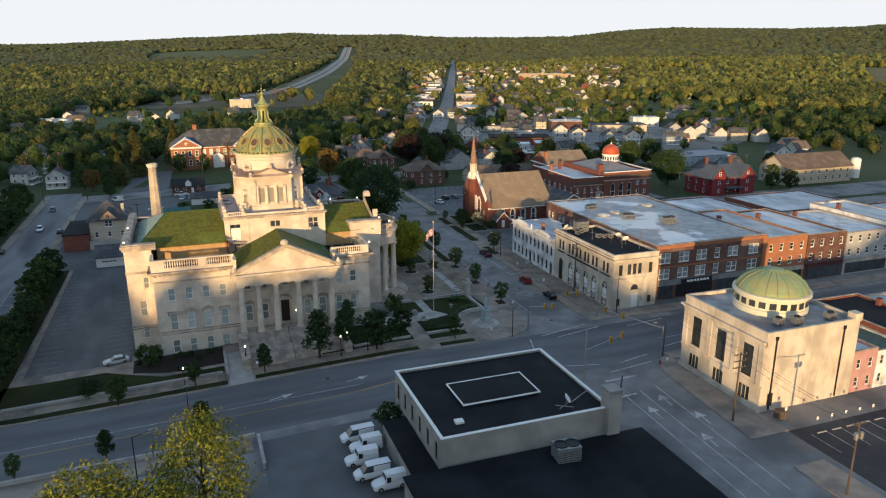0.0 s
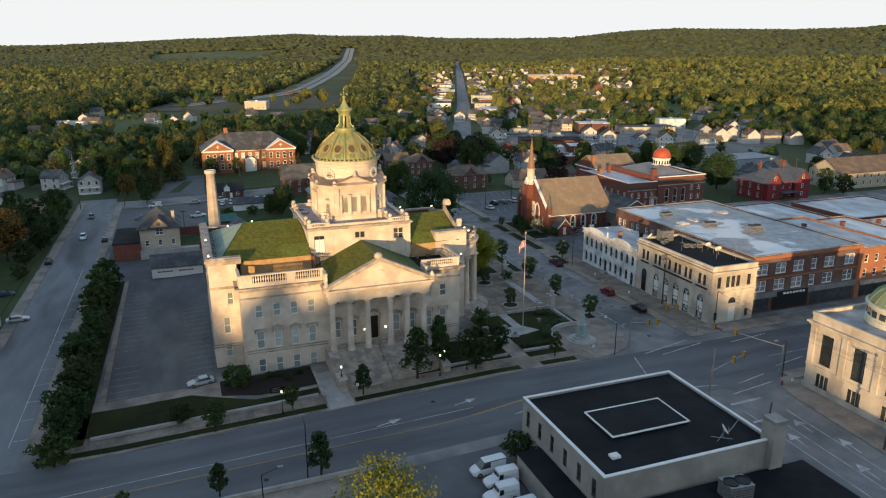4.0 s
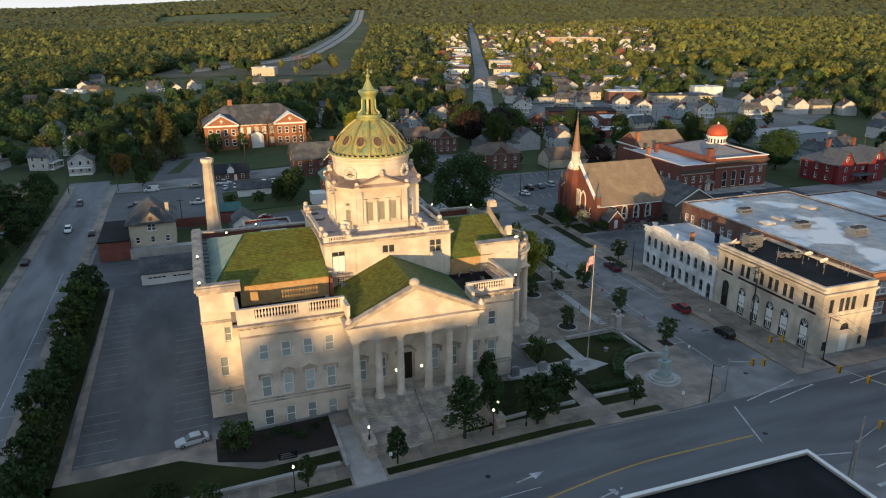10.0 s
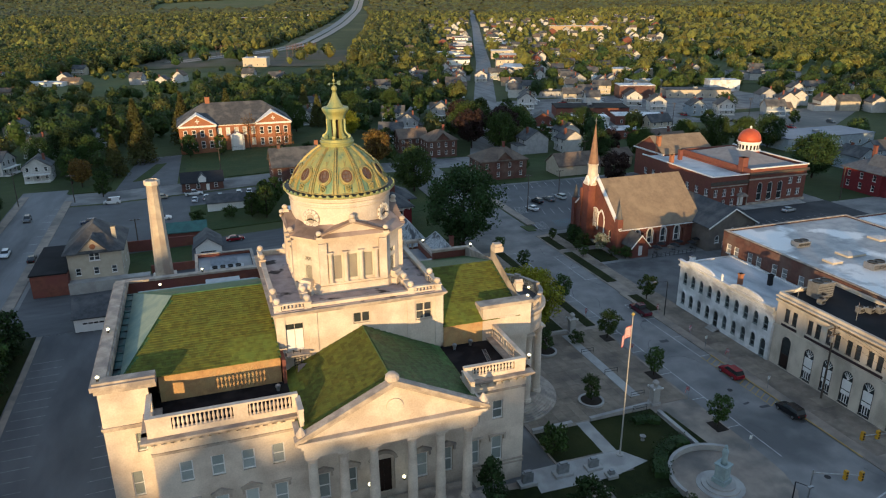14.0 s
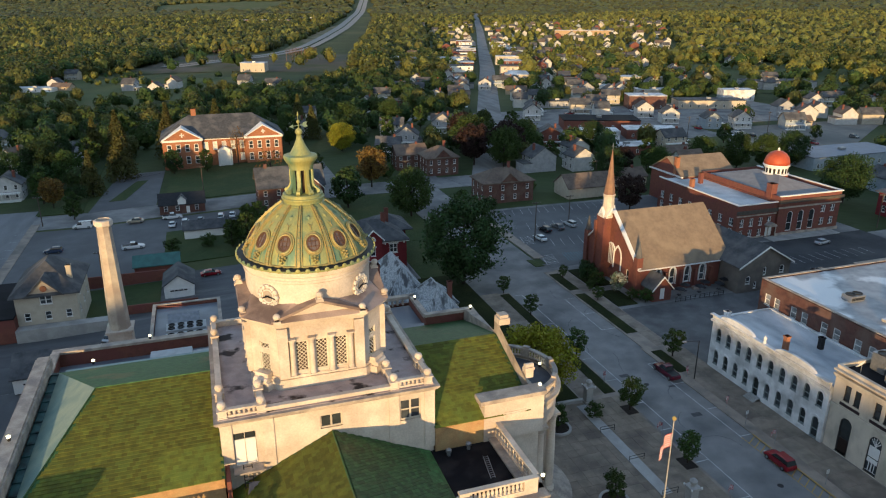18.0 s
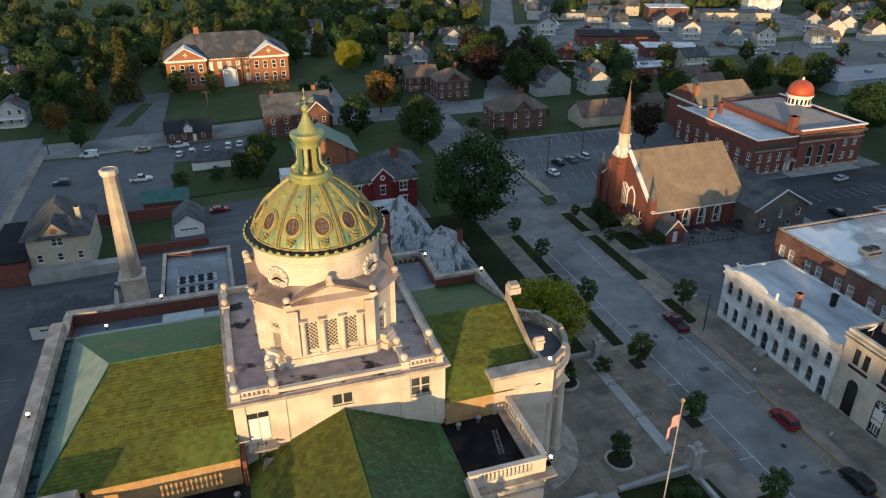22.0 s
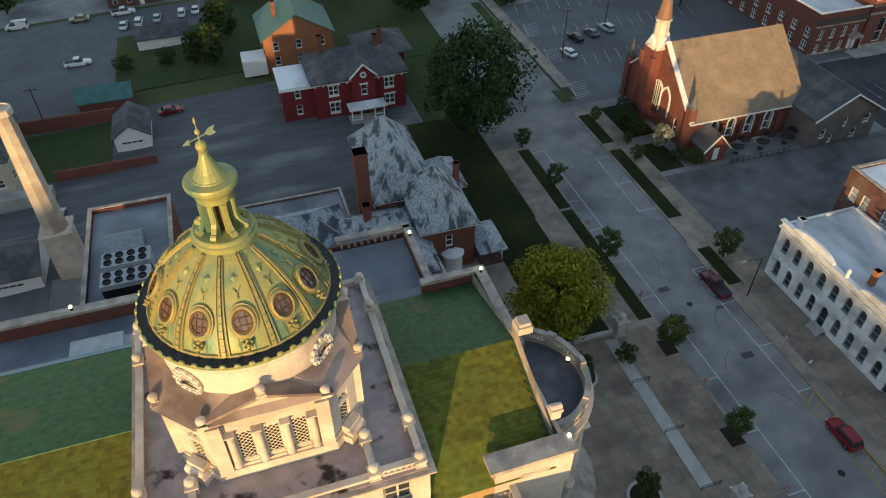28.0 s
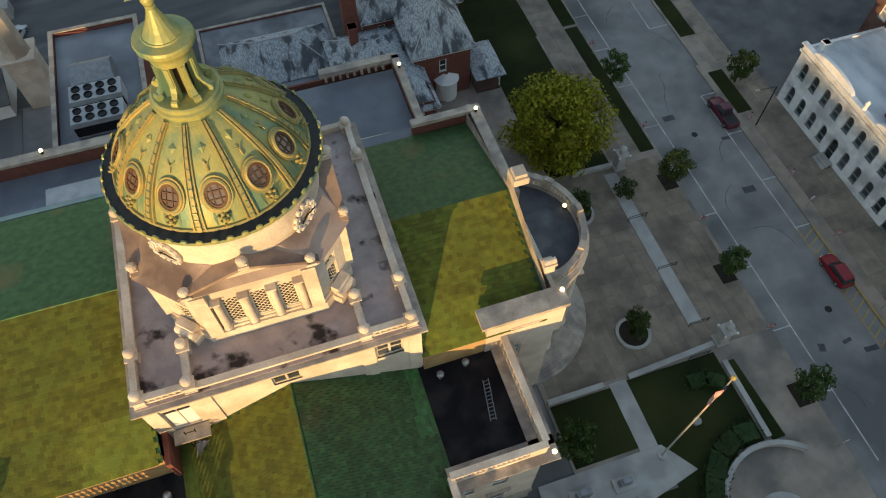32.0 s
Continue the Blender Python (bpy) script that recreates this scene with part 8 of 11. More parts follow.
th = thing("roof_plant", (2.0, 201, 11.2), "grey gabled plant enclosure on the annex roof", "plant enclosure")
part("casing", gable(gable_end(box(B(), -0.6, 4.0, 199.4, 203, 11.2, 12.8), -0.6, 4.0, 199.4, 203, 12.8, 13.8), -0.6, 4.0, 199.4, 203, 12.8, 13.9, "x", 0.1, 0.1), STEEL, th)

# old mansion with flaking slate
mn = thing("old_mansion", (40, 204, 0), "red brick mansion with steep flaking pale slate roofs", "house")
for x0, x1, y0, y1, h, z1_ in ((39.9, 47.6, 196.0, 207.4, 8.3, 13.7), (35.6, 44.6, 205.0, 222.6, 8.0, 14.2), (30.0, 40.4, 193.4, 204.4, 6.4, 9.4), (44.4, 49.6, 206.8, 213.6, 6.8, 9.6), (36.6, 40.6, 189.4, 195.4, 6.0, 7.6)):
    mw = B()
    P = [(x0, y0), (x1, y0), (x1, y1), (x0, y1)]
    for i in range(4):
        ln = math.dist(P[i], P[(i + 1) % 4])
        facade(mw, mn, P[i], P[(i + 1) % 4], -0.6, h, rows(max(1, int(ln / 4.4)), ln, (1.2, 4.7), 1.0, 2.0, "sash"), 0.2, WHITE, GLASS)
    part("wall", mw, BRICK, mn)
    part("roof", hip(B(), x0, x1, y0, y1, h, z1_, 0.6, 0.22), SLATE, mn, "pale slate roof with flaking paint")
    hip_caps(mn, x0, x1, y0, y1, h, z1_, 0.6, mat("pale lead roll", (0.42, 0.44, 0.46), (0.34, 0.36, 0.38), 1.0, 0.6))
    ev = B()
    for a in ((x0 - 0.5, x1 + 0.5, y0 - 0.5, y0 - 0.3), (x0 - 0.5, x1 + 0.5, y1 + 0.3, y1 + 0.5), (x0 - 0.5, x0 - 0.3, y0 - 0.3, y1 + 0.3), (x1 + 0.3, x1 + 0.5, y0 - 0.3, y1 + 0.3)):
        box(ev, *a, h - 0.42, h - 0.12)
    part("eaves_board", ev, WHITE, mn)
for x0, x1, z in ((48.4, 51.8, 3.0),):
    part("porch_roof", hip(B(), x0 - 0.2, x1 + 0.4, 194.6, 201.4, z, z + 0.8, 0.2, 0.15), SLATE, mn)
    part("porch_deck", box(B(), x0, x1, 194.8, 201.2, -0.1, 0.6), BRICKD, mn)
    for y in (195.0, 197.0, 199.0, 201.0):
        part("porch_post", tube(B(), (x1 - 0.1, y, 0.6), (x1 - 0.1, y, z), 0.1), WHITE, mn)
    part("porch_rail", box(B(), x1 - 0.16, x1 - 0.04, 195, 201, 1.35, 1.5), WHITE, mn)
bay = lathe(B(), [(1.5, 0.2), (1.5, 3.2), (1.75, 3.3), (1.75, 3.5), (0.3, 4.2)], 44.2, 196.0, 10, 180, 360)
part("bay_window", bay, WHITE, mn)
for x, y, z0_, z1_, w in ((33.2, 201.2, 6.5, 10.9, 1.1), (33.8, 206.0, 5.0, 16.6, 1.9), (48.2, 206.2, 8.0, 11.4, 0.8)):
    chimney_stack(mn, x, y, z0_, z1_, w)
# low flat wing behind the dome, with a shallow slate hip on it
lo_ = building("low_wing", "low brick wing with a flat grey roof round a slate hip", "building", 13.4, 31.6, 198.6, 214.0, -0.5, 5.0, BRICK, {"N": rows(4, 18, (1.2,), 1.1, 1.8, "sash"), "W": rows(3, 15, (1.2,), 1.1, 1.8, "sash")})
flat_roof(lo_, 13.4, 31.6, 198.6, 214.0, 5.1, mat("pale grey felt", (0.24, 0.25, 0.265), (0.18, 0.19, 0.205), 0.4, 0.8, c=(0.12, 0.125, 0.135), big=0.2), 0.25, cap=STONE2)
part("hip_roof", hip(B(), 16.0, 30.4, 200.6, 210.0, 5.0, 8.2, 0.2, 0.2), SLATE, lo_, "pale slate hip roof with flaking paint")
hip_caps(lo_, 16.0, 30.4, 200.6, 210.0, 5.0, 8.2, 0.2, mat("pale lead roll", (0.42, 0.44, 0.46)))

# red painted house, green-roofed house, sheds
rd = thing("red_house", (41, 248, 0), "dark red painted brick house with white trim and porch", "house")
for x0, x1, y0, y1, h, ns in ((33.0, 50.6, 243.6, 255.0, 7.6, None), (27.0, 33.0, 245.0, 253.6, 6.6, None), (40.0, 44.4, 242.2, 243.6, 8.8, ())):
    rw_ = B()
    P = [(x0, y0), (x1, y0), (x1, y1), (x0, y1)]
    for i in range(4):
        ln = math.dist(P[i], P[(i + 1) % 4])
        if ns is not None:
            ws = [(ln / 2, 4.6, 1.2, 2.1, "sash")] if i == 0 else []
        elif ln > 15 and i == 0:
            ws = [(u, q, 1.9, 2.1, "sash pair") for u in (3.6, 14.4) for q in (1.0, 4.6)]
        else:
            ws = rows(max(1, int(ln / 4.6)), ln, (1.0, 4.4), 1.1, 2.0, "sash")
        facade(rw_, rd, P[i], P[(i + 1) % 4], -0.4, h, ws, 0.2, WHITE, GLASS)
    part("wall", rw_, BRICKR, rd)
for u in (36.6, 47.4):
    for q in (1.0, 4.6):
        part("window_hood", box(box(B(), u - 1.15, u + 1.15, 243.35, 243.62, q + 2.15, q + 2.4), u - 1.0, u + 1.0, 243.4, 243.62, q - 0.22, q - 0.04), WHITE, rd)
part("window_hood", box(B(), 41.4, 43.0, 241.95, 242.25, 6.75, 7.0), WHITE, rd)
part("roof", hip(B(), 33.0, 50.6, 243.6, 255.0, 7.7, 11.4, 0.7, 0.25), SHINGLE, rd)
part("wing_roof", box(B(), 26.7, 33.0, 244.7, 253.9, 6.6, 6.85), GREYROOF, rd)
part("rear_roof", hip(B(), 44.0, 54.0, 252.0, 262.0, 7.4, 10.4, 0.6, 0.25), SHINGLE, rd)
part("rear_wall", box(B(), 44.4, 53.6, 255.1, 261.6, -0.4, 7.4), BRICKR, rd)
cn = B()
for a in ((32.5, 40.0, 243.0, 243.6), (44.4, 51.1, 243.0, 243.6), (50.6, 51.2, 243.6, 255.0), (26.6, 33.0, 244.5, 245.0)):
    box(cn, *a, (7.25 if a[2] < 244 or a[0] > 50 else 6.3), (7.6 if a[2] < 244 or a[0] > 50 else 6.62))
part("cornice", cn, WHITE, rd)
BRK = mesh_of("bracket", box(B(), -0.1, 0.1, -0.45, 0.0, 0, 0.45), WHITE)
for k in range(12):
    x = 33.2 + k * 1.52
    if not 39.4 < x < 44.8:
        put("bracket", BRK, pose(x, 243.6, 6.8), rd)
part("gable_wall", gable_end(B(), 40.0, 44.4, 242.2, 246.0, 8.8, 10.8, "y"), BRICKR, rd)
part("gable_roof", gable(B(), 40.0, 44.4, 242.2, 248.4, 8.8, 10.9, "y", 0.2, 0.45), SHINGLE, rd)
for s_ in (-1, 1):
    rk = B()
    vs = [rk.verts.new((42.2 + s_ * w, y, z + dz)) for w, z in ((2.7, 8.3), (0, 10.9)) for y in (241.6, 241.8) for dz in (-0.12, 0.25)]
    for f in ((0, 1, 3, 2), (4, 6, 7, 5), (0, 4, 5, 1), (2, 3, 7, 6), (0, 2, 6, 4), (1, 5, 7, 3)):
        rk.faces.new([vs[q] for q in f])
    bmesh.ops.recalc_face_normals(rk, faces=rk.faces)
    part("bargeboard", rk, WHITE, rd)
part("round_window", lathe(B(), [(0.32, -0.12), (0.32, 0.12), (0.62, 0.12), (0.62, -0.12)], n=18, m=Matrix.Translation((42.2, 242.1, 8.7)) @ Matrix.Rotation(radians(90), 4, "X")), WHITE, rd)
part("porch_roof", hip(B(), 38.8, 45.6, 239.6, 242.4, 3.1, 3.9, 0.2, 0.2), GREYROOF, rd)
part("porch_frieze", box(B(), 38.9, 45.5, 239.7, 242.2, 2.75, 3.1), WHITE, rd)
part("porch_deck", box(B(), 38.8, 45.6, 239.6, 242.2, -0.2, 0.6), CONCL, rd)
for x in (39.1, 40.9, 43.5, 45.3):
    part("porch_column", tube(B(), (x, 239.9, 0.6), (x, 239.9, 2.75), 0.12), WHITE, rd)
for x0, x1 in ((39.1, 40.9), (43.5, 45.3)):
    part("porch_rail", box(box(B(), x0, x1, 239.85, 239.95, 1.35, 1.45), x0, x1, 239.85, 239.95, 0.75, 0.85), WHITE, rd)
part("door", box(B(), 41.5, 42.9, 242.05, 242.16, 0.6, 2.8), DOORM, rd)
for k in range(3):
    part("porch_step", box(B(), 41.0, 43.4, 239.5 - 0.35 * (k + 1), 239.6 - 0.35 * k, -0.2, 0.45 - 0.18 * k), CONCL, rd)
for x, y, z in ((36.0, 251.0, 13.4), (46.4, 249.6, 12.8), (48.0, 252.4, 13.0)):
    chimney_stack(rd, x, y, 8, z, 0.9)
gh_ = building("green_roof_house", "orange brick house with a teal metal roof", "house", 26.5, 41.0, 266.0, 279.0, 0, 7.2, BRICKO, {"S": rows(3, 14.5, (1.2, 4.4), 1.2, 1.9, "sash"), "W": rows(3, 13, (1.2, 4.4), 1.2, 1.9, "sash")})
part("gable_wall", gable_end(B(), 26.5, 41.0, 266, 279, 7.2, 11.4, "y"), BRICKO, gh_)
part("roof", gable(B(), 26.5, 41.0, 266, 279, 7.2, 11.6, "y", 0.25, 0.6), GREENROOF, gh_)
chimney_stack(gh_, 30, 272, 9, 12.6)
part("sunroom", box(B(), 21.5, 26.4, 265, 270, 0, 3.4), WHITE, gh_)


def shed(name, label, x0, x1, y0, y1, h, rh_, wm, rm, along="x", door=None):
    z = level((x0 + x1) / 2)
    th = thing(name, ((x0 + x1) / 2, (y0 + y1) / 2, z), label, "garage")
    part("wall", gable_end(box(B(), x0, x1, y0, y1, z, z + h), x0, x1, y0, y1, z + h, z + rh_, along), wm, th)
    part("roof", gable(B(), x0, x1, y0, y1, z + h, z + rh_ + 0.1, along, 0.2, 0.4), rm, th)
    for (dx, w) in door or ():
        d_ = part("garage_door", box(B(), dx, dx + w, y0 - 0.08, y0 + 0.05, z, z + 2.2), WHITE, th)
        pw_ = B()
        for k in range(4):
            box(pw_, dx + 0.15 + k * (w - 0.3) / 4, dx + (w - 0.3) / 4 + k * (w - 0.3) / 4, y0 - 0.12, y0 - 0.08, z + 1.55, z + 1.85)
        part("door_pane", pw_, DARK, d_)
    return th


shed("garage", "white two-door garage with dark shingle roof", -27.0, -13.8, 213.0, 222.5, 2.9, 5.2, WHITE, SHINGLE, "x", ((-25.6, 4.2), (-20.2, 4.2)))
shed("garage", "small white gabled garage beside the alley", -4.0, 2.2, 246.2, 255.0, 2.9, 5.0, WHITE, SHINGLE, "y", ((-2.9, 4.0),))
shed("shed", "brick shed with a teal metal roof", -11.0, -1.0, 262.0, 268.0, 2.8, 4.4, BRICK, GREENROOF, "x")
wl = box(box(B(), -14, 3, 240.2, 240.6, level(-5), 0.4), -22, -4, 258.6, 259.0, level(-12), 1.0)
solid("garden_wall", wl, BRICK, "low red brick garden wall", "wall", at=(-8, 249, level(-8)))
shed("cottage", "low white cottage with dark roof", 0.0, 11.2, 287.5, 293.0, 2.6, 4.2, WHITE, SHINGLE, "x")
tn = thing("tan_house", (-27, 243, level(-27)), "tan stucco house with grey shingle roof and gable front", "house")
z = level(-27)
tw2 = B()
P = [(-30.5, 237.0), (-19.5, 237.0), (-19.5, 252.0), (-30.5, 252.0)]
for i in range(4):
    ln = math.dist(P[i], P[(i + 1) % 4])
    facade(tw2, tn, P[i], P[(i + 1) % 4], z, 6.4, rows(3, ln, (1.0,), 1.1, 1.7, "sash") + ([(ln / 2, 4.2, 2.2, 1.9, "sash pair")] if i == 0 else rows(2, ln, (4.2,), 1.1, 1.7, "sash")), 0.2, WHITE, GLASS)
gable_end(tw2, -28.0, -22.0, 236.6, 240, 6.4, 9.4, "y")
part("wall", tw2, TAN, tn)
part("roof", hip(B(), -30.5, -19.5, 237.0, 252.0, 6.4, 11.4, 0.8, 0.3), SHINGLE, tn)
part("roof", gable(B(), -28.0, -22.0, 236.4, 242, 6.6, 9.6, "y", 0.2, 0.5), SHINGLE, tn)
part("gable_roundel", lathe(B(), [(0.6, -0.1), (0.6, 0.1)], n=14, m=Matrix.Translation((-25, 236.5, 7.6)) @ Matrix.Rotation(radians(90), 4, "X")), BRICKO, tn)
chimney_stack(tn, -20.8, 241, 6, 10.6, 0.9, TAN)
part("annex_wall", box(B(), -38.0, -30.6, 235.0, 255.0, z, 2.6), BRICK, tn)
part("annex_roof", box(B(), -38.2, -30.6, 234.8, 255.2, 2.6, 2.9), BLACKROOF, tn)
part("base_wall", box(B(), -30.7, -14, 234.4, 236.9, z, 0.2), CONCL, tn)

SW = []


def simple_window():
    if not SW:
        me = bpy.data.meshes.new("window")
        bm = box(B(), -0.55, 0.55, -0.08, 0.02, 0, 1.6)
        n0 = len(bm.faces)
        box(bm, -0.43, 0.43, -0.10, -0.02, 0.1, 0.75)
        box(bm, -0.43, 0.43, -0.10, -0.02, 0.85, 1.5)
        bm.faces.ensure_lookup_table()
        for f in bm.faces[n0:]:
            f.material_index = 1
        bm.to_mesh(me)
        bm.free()
        me.materials.append(WHITE)
        me.materials.append(GLASS)
        SW.append(me)
    return SW[0]


# school
sc_ = building("school_building", "red brick school with white pediments and grey hipped roof", "school", -7.5, 38.0, 381.0, 402.0, -1.5, 10.0, BRICKO,
               {"S": [(2.4 + 3.4 * i, q, 1.7, h, "sash") for i in range(13) for q, h in ((0.6, 2.9), (5.2, 3.2)) if not (q < 4 and 5 <= i <= 7)], "W": rows(5, 21, (0.6, 5.2), 1.6, 3.0, "sash")}, WHITE, mat("white blinds behind glass", (0.62, 0.62, 0.58), (0.40, 0.41, 0.40), 0.8, 0.3, rnd=0.3))
part("roof", hip(B(), -7.5, 38.0, 381.0, 402.0, 10.0, 17.6, 0.8, 0.4), SHINGLE, sc_)
part("cornice", box(B(), -8.0, 38.5, 380.4, 380.95, 9.3, 10.0), WHITE, sc_)
for x in (-7.0, 23.5):
    part("pediment_wall", gable_end(box(B(), x, x + 14, 379.2, 381, -1.5, 9.3), x, x + 14, 379.2, 386, 10.0, 14.0, "y"), BRICKO, sc_)
    part("pediment_roof", gable(B(), x, x + 14, 379.0, 390, 10.0, 14.1, "y", 0.4, 0.5), WHITE, sc_)
    part("pediment_cornice", box(B(), x - 0.4, x + 14.4, 378.7, 379.2, 9.3, 10.0), WHITE, sc_)
    for k in range(4):
        for q in (0.6, 5.2):
            put("window", simple_window(), pose(x + 2.0 + 3.3 * k, 379.2, q) @ Matrix.Diagonal((1.5, 1, 1.9, 1)), sc_)
    part("attic_cross", box(box(B(), x + 6.8, x + 7.2, 379.0, 379.2, 10.9, 12.6), x + 6.2, x + 7.8, 379.0, 379.2, 11.6, 12.0), WHITE, sc_)
part("entrance", box(B(), 12.6, 18.0, 378.6, 381, -1.0, 5.0), WHITE, sc_)
part("entrance_gable", gable_end(B(), 12.6, 18.0, 378.6, 381, 5.0, 6.6, "y"), WHITE, sc_)
for x in (13.0, 17.2):
    part("entrance_column", tube(B(), (x, 378.2, -1.2), (x, 378.2, 5.0), 0.25, n=8), WHITE, sc_)
chimney_stack(sc_, 5.0, 392, 14, 20, 1.9, BRICKO)

# low pale building on the other side of the left street
lb = building("pale_building", "pale rendered building with flat white roof", "building", -78, -58.5, 168, 190, -2.5, 5.4, WHITEB, {"E": rows(4, 22, (-0.8, 2.2), 1.0, 1.6, "sash")})
flat_roof(lb, -78, -58.5, 168, 190, 5.5, GREYROOF, 0.3, cap=WHITE)

# ---- trees ----
RNG = np.random.default_rng(7)


def leaf_mesh(name, clumps, per, size, material, flat=0.6):
    """Many small leaf cards in uneven clumps. clumps: (x, y, z, r)."""
    C = np.array(clumps)
    k = np.repeat(np.arange(len(C)), per)
    d = RNG.normal(size=(len(k), 3))
    d /= np.linalg.norm(d, axis=1)[:, None]
    rad = C[k, 3] * (0.55 + 0.5 * RNG.random(len(k)))
    d[:, 2] *= 0.8
    pos = C[k, :3] + d * rad[:, None]
    n = d + RNG.normal(size=d.shape) * flat
    n /= np.linalg.norm(n, axis=1)[:, None]
    a = np.cross(n, RNG.normal(size=n.shape))
    a /= np.linalg.norm(a, axis=1)[:, None]
    b = np.cross(n, a)
    s = size * (0.6 + 0.8 * RNG.random(len(k)))[:, None]
    V = np.stack([pos - a * s, pos - b * s * 0.6, pos + a * s, pos + b * s * 0.6], 1).reshape(-1, 3)
    F = np.arange(len(V)).reshape(-1, 4)
    me = bpy.data.meshes.new(name)
    me.from_pydata(V.tolist(), [], F.tolist())
    me.materials.append(material)
    return me


def trunk_mesh(h, r, limbs, spread, top):
    bm = B()
    tube(bm, (0, 0, -0.3), (0.05, 0, h * 0.5), r, r * 0.75, 8)
    tube(bm, (0.05, 0, h * 0.5), (0.1, 0.05, top), r * 0.75, r * 0.25, 7)
    for i in range(limbs):
        a = 2.4 * i + random.random()
        z = h * (0.45 + 0.4 * i / limbs)
        e = (spread * math.cos(a) * random.uniform(0.6, 1), spread * math.sin(a) * random.uniform(0.6, 1), z + spread * random.uniform(0.4, 0.9))
        tube(bm, (0.05, 0, z), e, r * 0.4, r * 0.1, 5)
    return mesh_of("trunk", bm, BARK)


def tree_proto(kind, h, r, leaf, n_clumps, per, size, shape="round", name="tree"):
    """A tree standing at the world's origin, kept aside as a pattern."""
    cl = []
    z0 = h * (0.08 if shape == "cone" else 0.1 if kind in ("big", "round", "yellow") else 0.22)
    for i in range(n_clumps):
        f = (i + 0.5) / n_clumps
        a = 2.39996 * i + random.uniform(-0.4, 0.4)
        if shape == "cone":
            z = z0 + (h - z0) * f
            rr = r * (1 - f) ** 0.9
            cl.append((rr * 0.62 * math.cos(a), rr * 0.62 * math.sin(a), z - 0.1 * rr, max(0.4, rr * 0.52)))
        else:
            t = 2 * f - 1
            prof = math.sqrt(max(0.05, 1 - abs(t) ** 2.2)) if shape == "round" else (1 - f) ** 0.6 * min(1, f * 5 + 0.45)
            rr = r * prof * (random.uniform(0.4, 0.95) if kind in ("big", "round", "yellow", "maroon") else random.uniform(0.55, 0.85))
            cl.append((rr * math.cos(a), rr * math.sin(a), z0 + (h - z0) * (0.08 + 0.86 * f) + random.uniform(-0.3, 0.3), r * (random.uniform(0.17, 0.36) if kind in ("big", "round", "yellow", "maroon") else random.uniform(0.26, 0.42))))
    return trunk_mesh(h, 0.02 * h + 0.04, 7, r * 0.6, h * 0.8), leaf_mesh("crown", cl, per, size, leaf), kind, name


PROTO = {
    "street": [tree_proto("street", 5.2, 2.0, LEAF, 20, 110, 0.15), tree_proto("street", 5.6, 1.9, LEAF, 19, 110, 0.15)],
    "pyramid": [tree_proto("pyramid", 7.5, 2.3, LEAFD, 26, 70, 0.22, "pyr"), tree_proto("pyramid", 8.0, 2.5, LEAFD, 26, 70, 0.22, "pyr")],
    "round": [tree_proto("round", 8.5, 3.6, LEAFD, 30, 75, 0.30), tree_proto("round", 9.5, 3.4, LEAF, 30, 75, 0.30)],
    "big": [tree_proto("big", 16, 7.8, LEAFD, 90, 120, 0.30), tree_proto("big", 15, 7.0, LEAF, 80, 120, 0.30)],
    "yellow": [tree_proto("yellow", 10.5, 5.6, LEAFY, 90, 190, 0.20)],
    "cone": [tree_proto("cone", 17, 5.2, CONIF, 80, 50, 0.42, "cone")],
    "maroon": [tree_proto("maroon", 14, 6.5, LEAFR, 50, 80, 0.45)],
    "orange": [tree_proto("orange", 14, 5.5, LEAFO, 45, 80, 0.45)],
    "bare": [tree_proto("bare", 15, 4.5, LEAFO, 26, 10, 0.30)],
    "shrub": [tree_proto("shrub", 3.2, 2.3, LEAFD, 16, 70, 0.20, name="shrub"), tree_proto("shrub", 2.6, 1.8, LEAF, 14, 60, 0.18, name="shrub")],
    "blossom": [tree_proto("blossom", 5.5, 2.3, BLOSSOM, 20, 60, 0.22)],
    "near": [tree_proto("near", 23, 5.6, LEAFN, 110, 110, 0.17)],
}
TLAB = {"street": "young street tree with a loose green crown", "pyramid": "dense dark pyramid-shaped street tree", "round": "full round-crowned green tree", "big": "large old shade tree with a broad dark crown",
        "yellow": "bright yellow-green maple beside the courthouse", "cone": "tall dark green spruce tree", "maroon": "tall dark maroon-leaved tree", "orange": "rust-orange flushed leafy tree", "bare": "nearly bare reddish-brown tree", "shrub": "rounded dense green garden shrub",
        "blossom": "small tree in white blossom", "near": "tall yellow-green tree seen from above"}


def tree(kind, x, y, s=1.0, z=None, stand=""):
    tm, cm, _, name = random.choice(PROTO[kind])
    z = terrain(x, y) if z is None else z
    th = new(name)
    th.empty_display_size = 0.3
    th.matrix_basis = pose(x, y, z, 0, 0, random.uniform(0, 360)) @ Matrix.Diagonal((s * random.uniform(0.9, 1.1), s * random.uniform(0.9, 1.1), s, 1))
    tagged(th, TLAB[kind] + stand, "shrub" if name == "shrub" else "tree", kind + " trees")
    for n, me in (("trunk", tm), ("crown", cm)):
        o = new(n, me)
        o.parent = th
    return th


